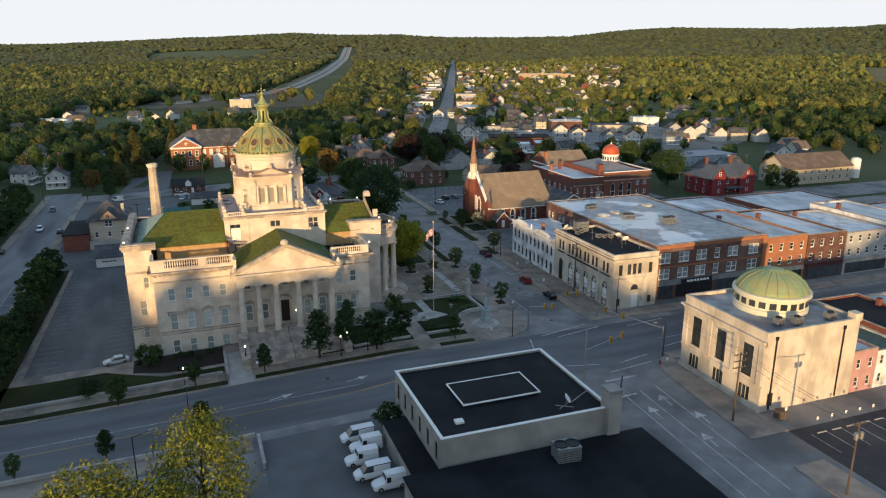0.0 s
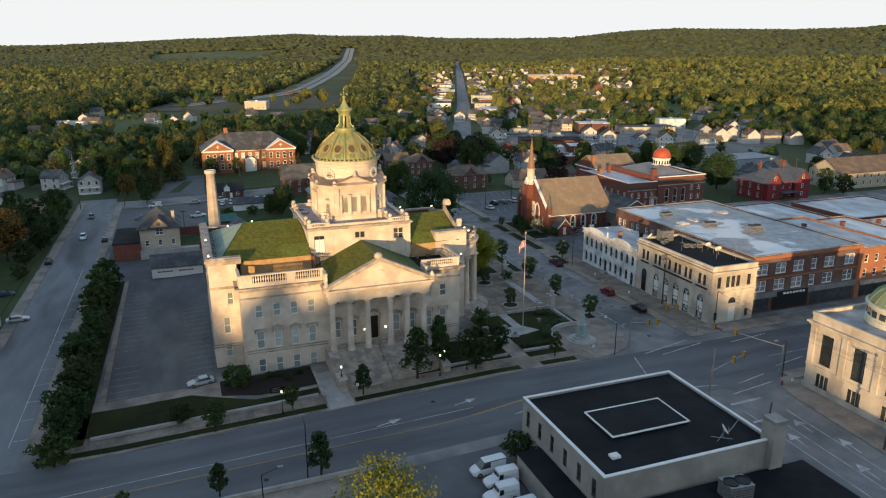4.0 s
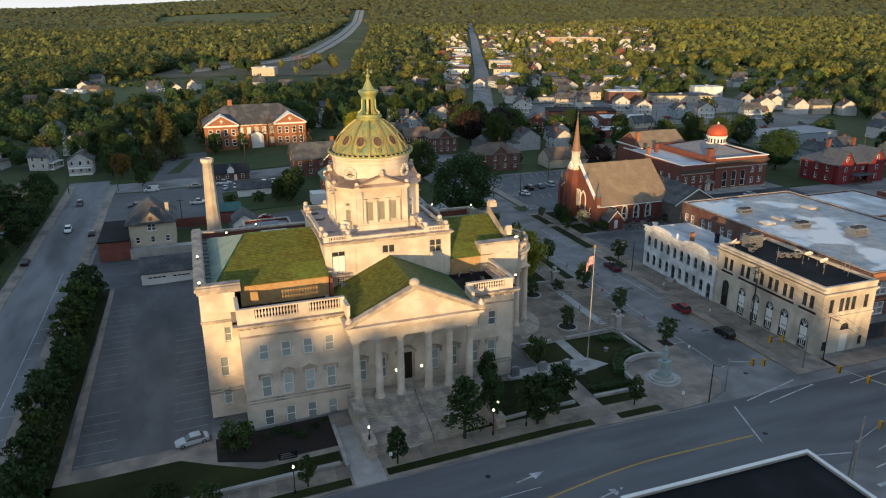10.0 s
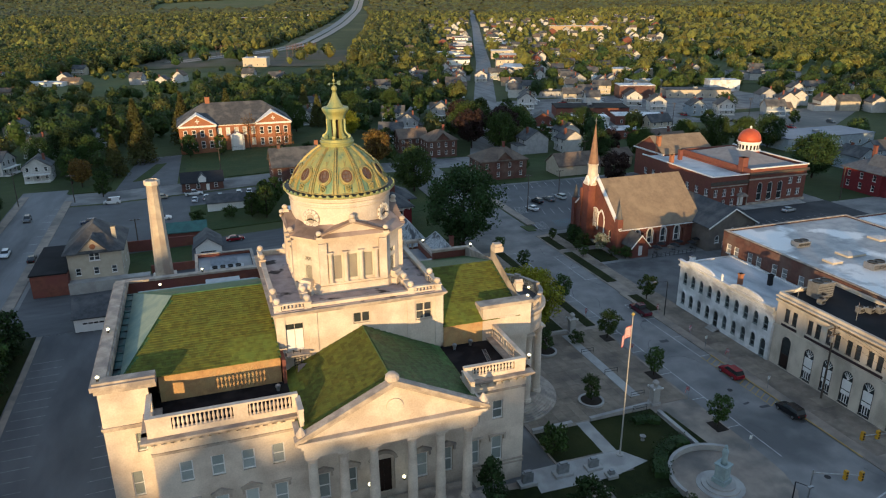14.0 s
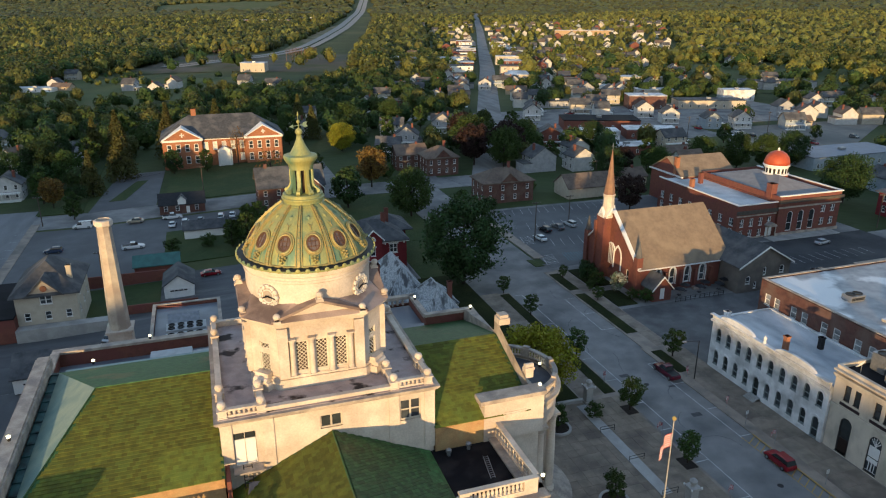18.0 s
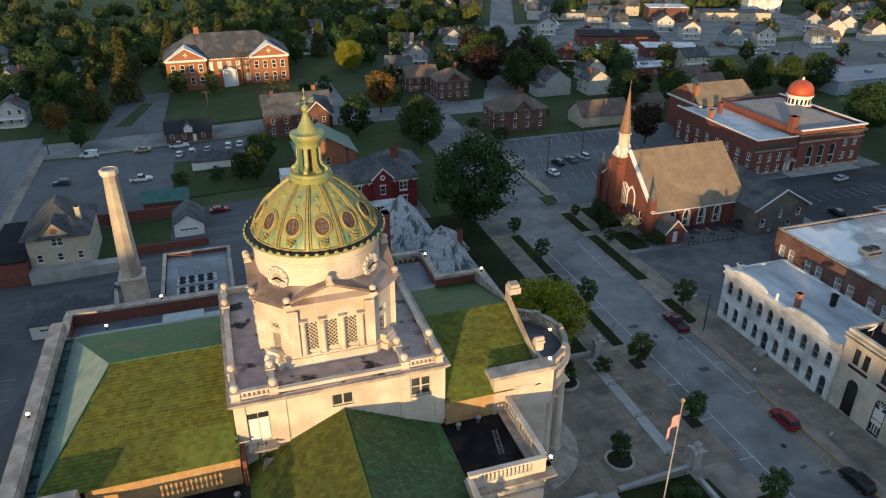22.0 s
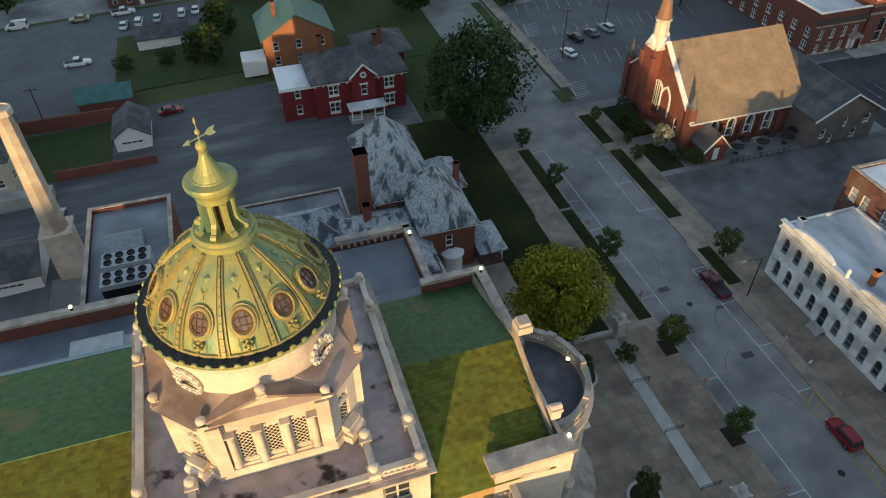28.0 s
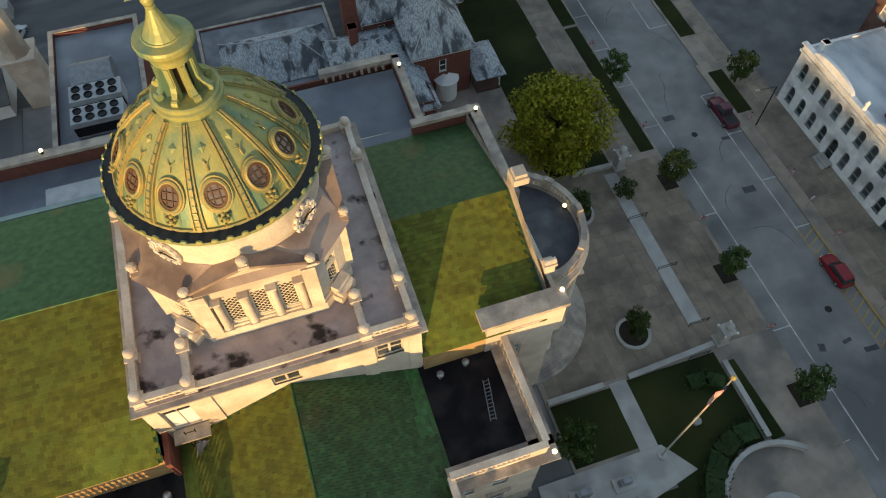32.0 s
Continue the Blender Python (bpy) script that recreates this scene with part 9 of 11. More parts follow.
# along the front and the plaza
for x, y, k, s in ((-10.5, 137.5, "shrub", 1.45), (-2.4, 125.0, "street", 0.8), (-15.2, 122.8, "street", 1.05), (10.0, 125.2, "pyramid", 0.76), (20.7, 127.2, "pyramid", 1.22), (32.0, 126.5, "round", 0.98), (26.3, 130.5, "pyramid", 1.05),
                   (41, 145.0, "shrub", 1.35), (38.5, 131.5, "round", 0.7), (48.5, 126.0, "street", 0.85), (-20.2, 128.2, "shrub", 0.9), (28.8, 138.2, "pyramid", 0.85)):
    tree(k, x, y, s, level(x) + 0.2)
for x, y, s in ((66.4, 142.6, 0.95), (66.4, 158.3, 0.95), (66.4, 172.6, 1.05), (66.8, 190.4, 1.0), (67.0, 209.5, 0.8), (66.4, 222.0, 0.75), (52.5, 154.6, 0.85), (53.3, 171.5, 0.8), (83.6, 185.4, 1.0), (84.0, 212, 0.6), (85.0, 217, 0.5), (83.0, 226, 0.6)):
    tree("street", x, y, s, 0.2)
tree("yellow", 53.8, 181.0, 1.12, 0.2)
tree("shrub", 60.0, 172.5, 0.8, 0.2)
tree("big", 60.0, 230.0, 1.22, 0.1)
tree("round", 48, 300, 1.5, 0.1)
tree("blossom", 90.2, 214.4, 0.85, 0.1)
for x, y, s in ((88.2, 219.5, 1.1), (88.0, 223.5, 1.0), (93.2, 208.0, 1.0), (91.5, 210.2, 0.8), (89.6, 226.8, 0.9)):
    tree("shrub", x, y, s, 0.1)
# the hedge row by the lot
for i in range(20):
    y = 122 + i * 4.6 + random.uniform(-0.6, 0.6)
    tree("round" if i % 3 else "shrub", -37.6 + random.uniform(-0.8, 0.8), y, random.uniform(0.72, 1.0) if i % 3 else 1.7, level(-37) + 0.1)
# low side of the front street
for x, y, k, s in ((-15.5, 104.8, "pyramid", 0.68), (-27.7, 104.6, "street", 0.72), (-1.5, 103.9, "pyramid", 0.95)):
    tree(k, x, y, s, level(x) + 0.1)
for x, y, s in ((-1.6, 67.5, 1.04), (-11.5, 63.5, 1.0), (-6.5, 61.0, 0.93)):
    tree("near", x, y, s, level(x))
tree("shrub", 26.2, 96.4, 1.1, 0.1)
# behind the courthouse
for x, y, k, s in ((16, 274, "round", 1.0), (12, 276, "round", 0.8), (61, 323, "orange", 0.95), (63.5, 388, "yellow", 1.1), (20, 377, "bare", 1.0), (27, 318, "bare", 1.15), (-4, 372, "round", 1.1), (8, 370, "round", 0.9),
                   (-22, 372, "cone", 1.15), (-6, 408, "cone", 1.3), (-30, 352, "cone", 0.9), (14, 422, "cone", 1.2), (64, 285, "big", 0.95), (107, 344, "maroon", 1.1), (117, 338, "big", 1.0), (123, 350, "maroon", 1.1), (112, 362, "big", 1.1), (118, 385, "maroon", 1.0),
                   (84, 296, "shrub", 1.3), (110, 300, "shrub", 1.4), (88, 283, "shrub", 1.2), (128, 268, "maroon", 0.8), (140, 300, "big", 0.8), (150, 308, "maroon", 0.8), (160, 300, "big", 0.8), (188, 312, "big", 0.8), (200, 306, "big", 0.9), (212, 305, "big", 0.85), (223, 303, "big", 0.85), (199, 256, "big", 0.95), (234, 232, "round", 1.1), (240, 228, "round", 1.0),
                   (136, 336, "round", 1.0), (168, 318, "round", 1.2), (262, 262, "round", 1.2), (38, 336, "round", 1.0), (72, 352, "round", 1.1), (44, 410, "big", 0.9), (56, 420, "cone", 0.9), (232, 352, "round", 1.0), (278, 345, "round", 0.8), (100, 372, "round", 1.1), (150, 345, "round", 1.1), (164, 352, "big", 0.8), (134, 360, "big", 0.9), (130, 392, "big", 0.9), (148, 400, "round", 1.2), (66, 340, "round", 0.9),
                   (14, 280, "round", 0.7), (-3, 279, "shrub", 1.2), (6, 279, "shrub", 1.2), (64, 300, "round", 0.8), (46, 345, "round", 0.9), (70, 410, "round", 1.3), (88, 405, "round", 1.2), (98, 440, "big", 0.9), (76, 440, "big", 0.9), (112, 432, "round", 1.2), (54, 450, "cone", 1.0), (30, 440, "big", 0.9), (8, 450, "round", 1.3), (-20, 430, "round", 1.3), (-36, 420, "cone", 1.0)):
    tree(k, x, y, s)
for x, y, k, s in ((-60.5, 256, "round", 1.0), (-61, 263, "round", 0.9), (-59.8, 270, "round", 1.05), (-60.5, 278, "round", 1.0), (-59.5, 286, "round", 0.9), (-60.5, 294, "round", 1.1), (-62, 303, "big", 0.7), (-69, 296, "round", 1.0), (-70, 284, "round", 1.1), (-76, 303, "round", 1.2), (-74, 270, "shrub", 1.5), (-62, 240, "round", 0.9), (-61, 226, "shrub", 1.5),
                   (-32, 322.5, "round", 0.9), (-44, 345, "round", 1.1), (-40, 338, "orange", 0.7), (-50, 382, "big", 0.9), (-40, 372, "big", 0.8), (-26, 411, "cone", 1.2), (20, 287, "round", 0.9), (17, 289, "round", 0.8), (-36, 396, "round", 1.3), (-48, 400, "big", 0.9), (-58, 372, "big", 0.8), (-46, 360, "round", 1.2), (-34, 345, "shrub", 1.6)):
    tree(k, x, y, s)
for i in range(40):
    x, y = random.uniform(-130, -66), random.uniform(205, 345)
    if -57 < x or (-80 < x < -56 and (300 < y < 350)) or (x > -82 and y < 235):
        continue
    tree(random.choice(("round", "round", "big", "cone", "orange", "round")), x, y, random.uniform(0.8, 1.25))

SPOTS = ((167, 620, 0), (94, 419, 2), (93, 390, 3), (80, 372, 6), (82, 349, 4), (128, 330, 3), (143, 326, 0), (177, 306, 1), (153, 371, 7), (253, 388, 6), (268, 384, 0), (290, 372, 6), (298, 378, 5), (318, 392, 0), (332, 398, 0), (329, 376, 1), (341, 372, 2), (351, 362, 0), (378, 433, 2),
         (182, 559, 0), (170, 540, 6), (205, 575, 0), (230, 585, 6), (246, 560, 1), (262, 545, 2), (258, 522, 3), (280, 515, 0), (-80, 452, 2), (-56, 357, 0), (-63, 404, 1), (-72, 372, 0), (-69, 322, 5), (-90, 330, 0), (-93, 700, 0), (-87, 690, 5), (-141, 736, 3), (-120, 640, 5),
         (-20, 640, 0), (60, 620, 2), (20, 600, 5), (200, 640, 1), (243, 268, 6), (225, 262, 6), (300, 296, 0), (318, 300, 1), (290, 268, 3), (330, 318, 2), (120, 420, 3), (60, 470, 2), (128, 440, 5), (-95, 380, 1), (190, 330, 5), (150, 520, 0), (120, 540, 2), (140, 575, 6), (100, 500, 0), (210, 500, 2), (225, 530, 0), (238, 497, 0), (361, 429, 0), (-45, 409, 3), (51, 432, 0), (223, 590, 6), (146, 300, 5), (268, 560, 2), (318, 408, 3), (384, 410, 0))
hr_ = random.Random(5)
# streets of houses beyond the church and towards the railway
LOTS = ((199, 406, 30), (184, 380, 20), (208, 375, 24), (262, 459, 22), (300, 449, 32), (339, 471, 22), (130, 502, 28), (300, 505, 22), (330, 574, 30), (413, 515, 38), (413, 449, 42), (248, 303, 36), (214, 480, 22), (301, 548, 22), (277, 537, 22), (176, 345, 20), (280, 350, 50))
for i in range(900):
    x, y = hr_.uniform(150, 460), hr_.uniform(300, 600)
    u, v = uv_of(x, y)
    if v / u > 0.42 or abs(v - street_v(u)) < 20 or any((x - a) ** 2 + (y - b) ** 2 < r * r for a, b, r in LOTS) or any((x - a) ** 2 + (y - b) ** 2 < 17 ** 2 for a, b, _ in SPOTS) or x < 260 and y < 318 or v / u > 0.2 and u > 380 or 215 < x < 350 and 310 < y < 400:
        continue
    SPOTS += ((x, y, hr_.choice((0, 0, 2, 3, 6, 0, 5))),)
    if len(SPOTS) >= 96:
        break
FARSPOTS = []
for i in range(5000):
    u = hr_.uniform(600, 1750)
    v = hr_.uniform(-0.03, 0.24) * u if hr_.random() < 0.85 else hr_.uniform(-0.12, 0.36) * u
    if abs(v - street_v(u)) < 14 or any((u - a) ** 2 + (v - b) ** 2 < 30 ** 2 for a, b in FARSPOTS):
        continue
    FARSPOTS.append((u, v))
    if len(FARSPOTS) >= 165:
        break
for u in range(520, 1250, 34):
    for s_ in (-1, 1):
        if 640 < u < 1130:
            continue
        FARSPOTS.append((u + hr_.uniform(-6, 6), street_v(u) + s_ * 19))
SHOPS = [(u + hr_.uniform(-5, 5), street_v(u) + q * hr_.uniform(21, 26), hr_.uniform(14, 24), hr_.uniform(5, 8.5), k) for k, u in enumerate(range(648, 1130, 36)) for q in (-1, 1)]
FARSPOTS += [(u, v) for u, v, w, h, k in SHOPS]
FARSPOTS += [uv_of(x, y) for x, y in ((450, 770), (470, 785), (611, 808), (640, 830), (589, 1060), (558, 886), (580, 900), (600, 912), (655, 941), (690, 955), (340, 745), (372, 730), (-91, 774), (-39, 670), (-8, 667), (42, 645))]
HUV = np.array([uv_of(x, y) for x, y, _ in SPOTS] + FARSPOTS)


def by_house(u, v):
    """Too near a house, or right in front of one."""
    du, dv = HUV[:, 0] - u, np.abs(HUV[:, 1] - v)
    return bool(np.any((np.abs(du) < 9) & (dv < 8))) or bool(np.any((du > 0) & (du < (18 if u < 640 else 48)) & (dv < 5)))


def paved(x, y):
    return any(min(p[0] for p in r) - 3 < x < max(p[0] for p in r) + 3 and min(p[1] for p in r) - 3 < y < max(p[1] for p in r) + 3 for r in ROADS) or 215 < x < 345 and 316 < y < 388


# ---- woods, hill by hill ----
ICO = bmesh.new()
bmesh.ops.create_icosphere(ICO, subdivisions=2, radius=1.0)
ico2 = (np.array([v.co[:] for v in ICO.verts]), np.array([[v.index for v in f.verts] for f in ICO.faces]))
ICO.free()
ICO = bmesh.new()
bmesh.ops.create_icosphere(ICO, subdivisions=1, radius=1.0)
ico1 = (np.array([v.co[:] for v in ICO.verts]), np.array([[v.index for v in f.verts] for f in ICO.faces]))
ICO.free()


def woods(name, places, template, material, label, cards=0, card=0.22):
    """Joined crowns: uneven domes with loose leaf cards. places: (x, y, z, radius, height)."""
    if not len(places):
        return
    P = np.array(places)
    tv_, tf_ = template
    n, k = len(P), len(tv_)
    J = 1 + 0.28 * RNG.normal(size=(n, k, 1)).clip(-1.6, 1.6)
    V = tv_[None] * J * (0.84 if cards > 60 else 0.94 if cards else 1.0)
    V = V * np.stack([P[:, 3], P[:, 3], P[:, 4] * 0.5], 1)[:, None, :]
    V += np.stack([P[:, 0], P[:, 1], P[:, 2] + P[:, 4] * 0.52], 1)[:, None, :]
    V = V.reshape(-1, 3)
    F = (tf_[None] + (np.arange(n) * k)[:, None, None]).reshape(-1, 3)
    me = bpy.data.meshes.new(name)
    faces = F.tolist()
    if cards:
        kk = np.repeat(np.arange(n), cards)
        d = RNG.normal(size=(len(kk), 3))
        d[:, 2] = np.abs(d[:, 2]) - 0.3
        d /= np.linalg.norm(d, axis=1)[:, None]
        pos = np.stack([P[kk, 0], P[kk, 1], P[kk, 2] + P[kk, 4] * 0.52], 1) + d * np.stack([P[kk, 3], P[kk, 3], P[kk, 4] * 0.5], 1) * (0.9 + 0.3 * RNG.random((len(kk), 1)))
        a = np.cross(d + 0.6 * RNG.normal(size=d.shape), RNG.normal(size=d.shape))
        a /= np.linalg.norm(a, axis=1)[:, None]
        b = np.cross(d, a)
        s = (P[kk, 3] * card * (0.6 + 0.8 * RNG.random(len(kk))))[:, None]
        Q = np.stack([pos - a * s, pos - b * s, pos + a * s, pos + b * s], 1).reshape(-1, 3)
        base = len(V)
        V = np.concatenate([V, Q])
        faces += (np.arange(len(Q)).reshape(-1, 4) + base).tolist()
    me.from_pydata(V.tolist(), [], faces)
    me.materials.append(material)
    tagged(new(name, me), label, "woods", kind="stuff")


def in_field(u, v):
    for (u0, a0, b0), (u1, a1, b1) in FIELDS:
        if u0 - 6 < u < u1:
            f = (u - u0) / (u1 - u0)
            if a0 + (a1 - a0) * f < v < b0 + (b1 - b0) * f:
                return True
    return False


_ru = np.arange(800.0, 3000.0, 12.0)
HWA = (_ru, np.interp(_ru, [p[0] for p in HWAY], [p[1] for p in HWAY]), 30.0)
_su = np.arange(430.0, 2400.0, 12.0)
STA = (_su, np.array([street_v(q) for q in _su]), 11.0)


def hides(u, v):
    """Verges: low ground on the town's side of the highway and of the far street."""
    for ru, rv, w in (HWA, STA):
        for u0, v0 in ((0.0, 0.0), (60.0, -25.0)):
            m = (ru > u) & (ru < u0 + (u - u0) * (1.5 if w > 20 and u > 600 else 1.3))
            if np.any(np.abs((v - v0) / (u - u0) - (rv[m] - v0) / (ru[m] - u0)) * (ru[m] - u0) < w):
                return True
    return False


def clearing(u, v):
    """The far street, the highway and the fields stay open."""
    if abs(v - street_v(u)) < 12 and u < 2400:
        return True
    if u < 2400 and hides(u, v):
        return True
    if 780 < u < 3000 and abs(v - float(np.interp(u, [p[0] for p in HWAY], [p[1] for p in HWAY]))) < 18 + 0.006 * u:
        return True
    return in_field(u, v)


groups = {"town": ([], [], []), "mid": ([], [], []), "far": ([], [], []), "rim": ([],)}
rr_ = random.Random(11)
for i in range(13000):
    u = 300 + 620 * math.sqrt(rr_.random())
    v = rr_.uniform(-0.72, 0.70) * u
    x, y = xy_of(u, v)
    a = v / u
    keep = (0.30 if v > 20 else 0.55) if u < 640 and v > -110 else 0.85
    if u > 640 and -0.12 < a < 0.3:
        keep = 0.30 if a < 0.14 else 0.46
    if in_field(u, v):
        keep = 0.02 if 735 < u < 965 and v < -100 else 0.09
    elif clearing(u, v):
        continue
    if rr_.random() > keep or by_house(u, v) or paved(x, y) or x > -58 and y < 300 and x < 345 or -32 < x < 60 and 329 < y < 412 or u < 420 and rr_.random() < 0.4:
        continue
    if 560 < u < 745 and -345 < v < -100:
        if rr_.random() < 0.45:
            continue
        h = rr_.uniform(3.5, 7.5)
    else:
        h = rr_.uniform(5.5, 11.5) if u < 640 else rr_.uniform(5, 11.5) * (1.35 if rr_.random() < 0.12 else 1.0) if -0.12 < a < 0.3 else rr_.uniform(7, 16)
    groups["town" if u < 640 else "mid"][rr_.choice((0, 0, 0, 1, 2) if a > -0.1 or u < 640 else (0, 1, 1, 2, 2))].append((x, y, terrain(x, y), h * rr_.uniform(0.36, 0.52), h))
for i in range(30000):
    u = math.sqrt(rr_.uniform(880 ** 2, 2100 ** 2))
    v = rr_.uniform(-0.72, 0.70) * u
    x, y = xy_of(u, v)
    a = v / u
    town = -0.06 < a < 0.25 and u < 1750
    if clearing(u, v) or by_house(u, v) or town and rr_.random() < 0.66:
        continue
    h = rr_.uniform(5, 10.5) if town else rr_.uniform(6.5, 15)
    # sunlit yellow tone chosen more often on the valley's bright side
    groups["far"][rr_.choice((1, 1, 1, 2, 0) if a > -0.05 else (0, 2, 2, 1))].append((x, y, terrain(x, y), h * rr_.uniform(0.36, 0.5), h))
for i in range(26000):
    u = math.sqrt(rr_.uniform(2050 ** 2, 4400 ** 2))
    v = rr_.uniform(-0.70, 0.68) * u
    x, y = xy_of(u, v)
    if clearing(u, v):
        continue
    h = rr_.uniform(10, 17)
    groups["rim"][0].append((x, y, terrain(x, y) - 2, h * rr_.uniform(0.6, 1.0), h))
WOODG = leaf_mat("woodland green", (0.104, 0.108, 0.028), (0.060, 0.069, 0.019))
# yellow and dark tones put sunlit crowns and dark gaps into leaf colour
WOODY = leaf_mat("woodland sunlit yellow green", (0.205, 0.200, 0.042), (0.120, 0.130, 0.030))
for m, g in zip((LEAF, WOODG, LEAFD), groups["town"]):
    woods("trees_town", g, ico2, m, "mixed green trees among the houses", 230, 0.125)
for m, g in zip((WOODY, WOODG, LEAFD), groups["mid"]):
    woods("trees_mid", g, ico1, m, "mixed green trees round the town", 70, 0.17)
WOODD = leaf_mat("woodland shaded dark green", (0.050, 0.062, 0.020), (0.034, 0.045, 0.015))
for m, g in zip((WOODD, WOODY, WOODG), groups["far"]):
    woods("woods", g, ico1, m, "dense green woodland on the valley side", 6)
# distant haze put into the leaf colour, paler than the darkest nearer woods
woods("woods_far", groups["rim"][0], ico1, leaf_mat("haze-paled far woodland", (0.10, 0.11, 0.042), (0.068, 0.080, 0.030)), "distant wooded hills")
# wooded crest behind the town, unseen and added to keep low sun off streets
crest = []
for i in range(1500):
    s, w = rr_.uniform(470, 640), rr_.uniform(-620, 620)
    sa, ca = 0.5, 0.866
    x, y = -s * sa + w * ca, 140 - s * ca - w * sa
    h = 12.5 + rr_.uniform(-1.5, 1.5) + 7 * noise.noise((w * 0.03, s * 0.01, 0))
    crest.append((x, y, terrain(x, y), h * rr_.uniform(0.3, 0.45), h))
woods("trees_crest", crest, ico2, LEAFD, "unseen wooded crest added behind the town for its shade", 12)

# ---- houses and sheds of the town ----
def house_proto(w, d, h, rh, wm, rm, porch, along="x", wing=False, few=False):
    """A frame house with its base at the origin, front towards -y."""
    th = thing("house", (0, 0, 0), "", "house")
    bm = box(B(), -w / 2, w / 2, -d / 2, d / 2, -1.0, h)
    gable_end(bm, -w / 2, w / 2, -d / 2, d / 2, h, h + rh, along)
    if wing:
        box(bm, w / 2, w / 2 + 3.5, -d / 4, d / 2, -1.0, h * 0.6)
    part("wall", bm, wm, th)
    part("roof", gable(B(), -w / 2, w / 2, -d / 2, d / 2, h, h + rh + 0.1, along, 0.22, 0.45), rm, th)
    if wing:
        part("wing_roof", box(B(), w / 2, w / 2 + 3.8, -d / 4 - 0.3, d / 2 + 0.3, h * 0.6, h * 0.6 + 0.25), rm, th)
    if few != 2:
        part("chimney", box(B(), w * 0.2, w * 0.2 + 0.8, -0.4, 0.4, h, h + rh + 1.0), BRICK, th)
    if porch and few != 2:
        p_ = box(B(), -w / 2 + 0.4, w / 2 - 0.4, -d / 2 - 2.0, -d / 2, 2.5, 2.75)
        box(p_, -w / 2 + 0.4, w / 2 - 0.4, -d / 2 - 2.0, -d / 2, -0.8, 0.3)
        for k in range(4):
            x = -w / 2 + 0.6 + k * (w - 1.4) / 3
            box(p_, x, x + 0.16, -d / 2 - 1.95, -d / 2 - 1.8, 0.3, 2.5)
        part("porch", p_, WHITE, th)
    wmsh = simple_window()
    for s in () if few == 2 else ((1.0,) if h < 4 else (1.0, 3.7)):
        n = 2 if few else max(2, int(w / 3))
        for k in range(n):
            x = -w / 2 + w * (k + 0.5) / n
            put("window", wmsh, pose(x, -d / 2, s), th)
        for sx, a in () if few else ((-w / 2, -90), (w / 2, 90)):
            for y in (-d / 4, d / 4):
                put("window", wmsh, pose(sx, y, s, 0, 0, a), th)
    return th


KINDS = [
    (9, 8, 5.4, 3.0, SIDEC[0], SHINGLE, True, "y", False, "white sided house with grey gable roof"),
    (8, 10, 5.6, 3.2, SIDEC[0], SHINGLEB, True, "y", True, "white frame house with brown roof"),
    (11, 8, 5.4, 2.8, SIDEC[1], SHINGLE, True, "x", False, "cream sided house with grey roof"),
    (10, 9, 5.6, 3.4, SIDEC[2], SHINGLE, True, "y", True, "grey sided house with dark roof"),
    (12, 9, 5.8, 3.0, BRICKD, SHINGLEB, False, "x", False, "brown brick house with brown shingle roof"),
    (14, 8, 3.2, 2.2, SIDEC[3], SHINGLEB, False, "x", False, "low tan bungalow with brown roof"),
    (10, 8, 5.2, 2.8, SIDEC[4], SHINGLE, True, "x", True, "blue-grey house with grey roof"),
    (11, 9, 5.8, 3.0, BRICK, SHINGLE, True, "y", False, "red brick house with grey roof"),
]
HP = {}


def house(kind, x, y, angle=0.0, few=False):
    m = pose(x, y, terrain(x, y), 0, 0, angle)
    key = (kind, few)
    if key not in HP:
        *spec, lab = KINDS[kind]
        th = house_proto(*spec, few)
        tagged(th, lab, "house", "town houses")
        th.matrix_basis = m
        HP[key] = th
        return th
    return copy_thing(HP[key], m)


for x, y, k in SPOTS:
    house(k, x, y, (-20 if y > 360 else 0) + random.choice((0, 0, 0, 90, 180)), y > 400 or x > 280)
# brick houses by the church lot
for (x, y, w, d, lab) in ((98, 296, 17, 11, "brown brick foursquare house with hipped roof"), (90, 337, 12, 10, "brown brick house with grey roof")):
    hb3 = building("brick_house", lab, "house", x - w / 2, x + w / 2, y - d / 2, y + d / 2, 0, 6.6, BRICKD, {"S": rows(4, w, (1.0, 4.0), 1.0, 1.7, "sash"), "W": rows(3, d, (1.0, 4.0), 1.0, 1.7, "sash"), "E": rows(3, d, (1.0, 4.0), 1.0, 1.7, "sash")})
    part("roof", hip(B(), x - w / 2, x + w / 2, y - d / 2, y + d / 2, 6.6, 10.2, 0.6, 0.3), SHINGLEB, hb3)
    part("gable_wall", gable_end(B(), x - 3, x + 3, y - d / 2 - 0.3, y, 6.6, 9.4, "y"), BRICKD, hb3)
    part("gable_roof", gable(B(), x - 3, x + 3, y - d / 2 - 0.4, y, 6.6, 9.5, "y", 0.2, 0.4), SHINGLEB, hb3)
    chimney_stack(hb3, x + 2, y, 9, 12)
shed("barn", "long low building with brown shingle roof", 117.5, 134, 287, 297, 3.6, 7.0, TAN, SHINGLEB, "x")
vc = building("victorian_house", "red brick victorian house with slate roof", "house", 198, 222, 229, 243, 0, 7.2, BRICKR, {"S": rows(6, 24, (1.2, 4.4), 1.2, 1.9, "sash"), "W": rows(3, 14, (1.2, 4.4), 1.2, 1.9, "sash")})
part("roof", hip(B(), 198, 222, 229, 243, 7.2, 11.4, 0.8, 0.3), mat("blue grey slate", (0.10, 0.115, 0.14), (0.07, 0.08, 0.10), 1.0, 0.7), vc)
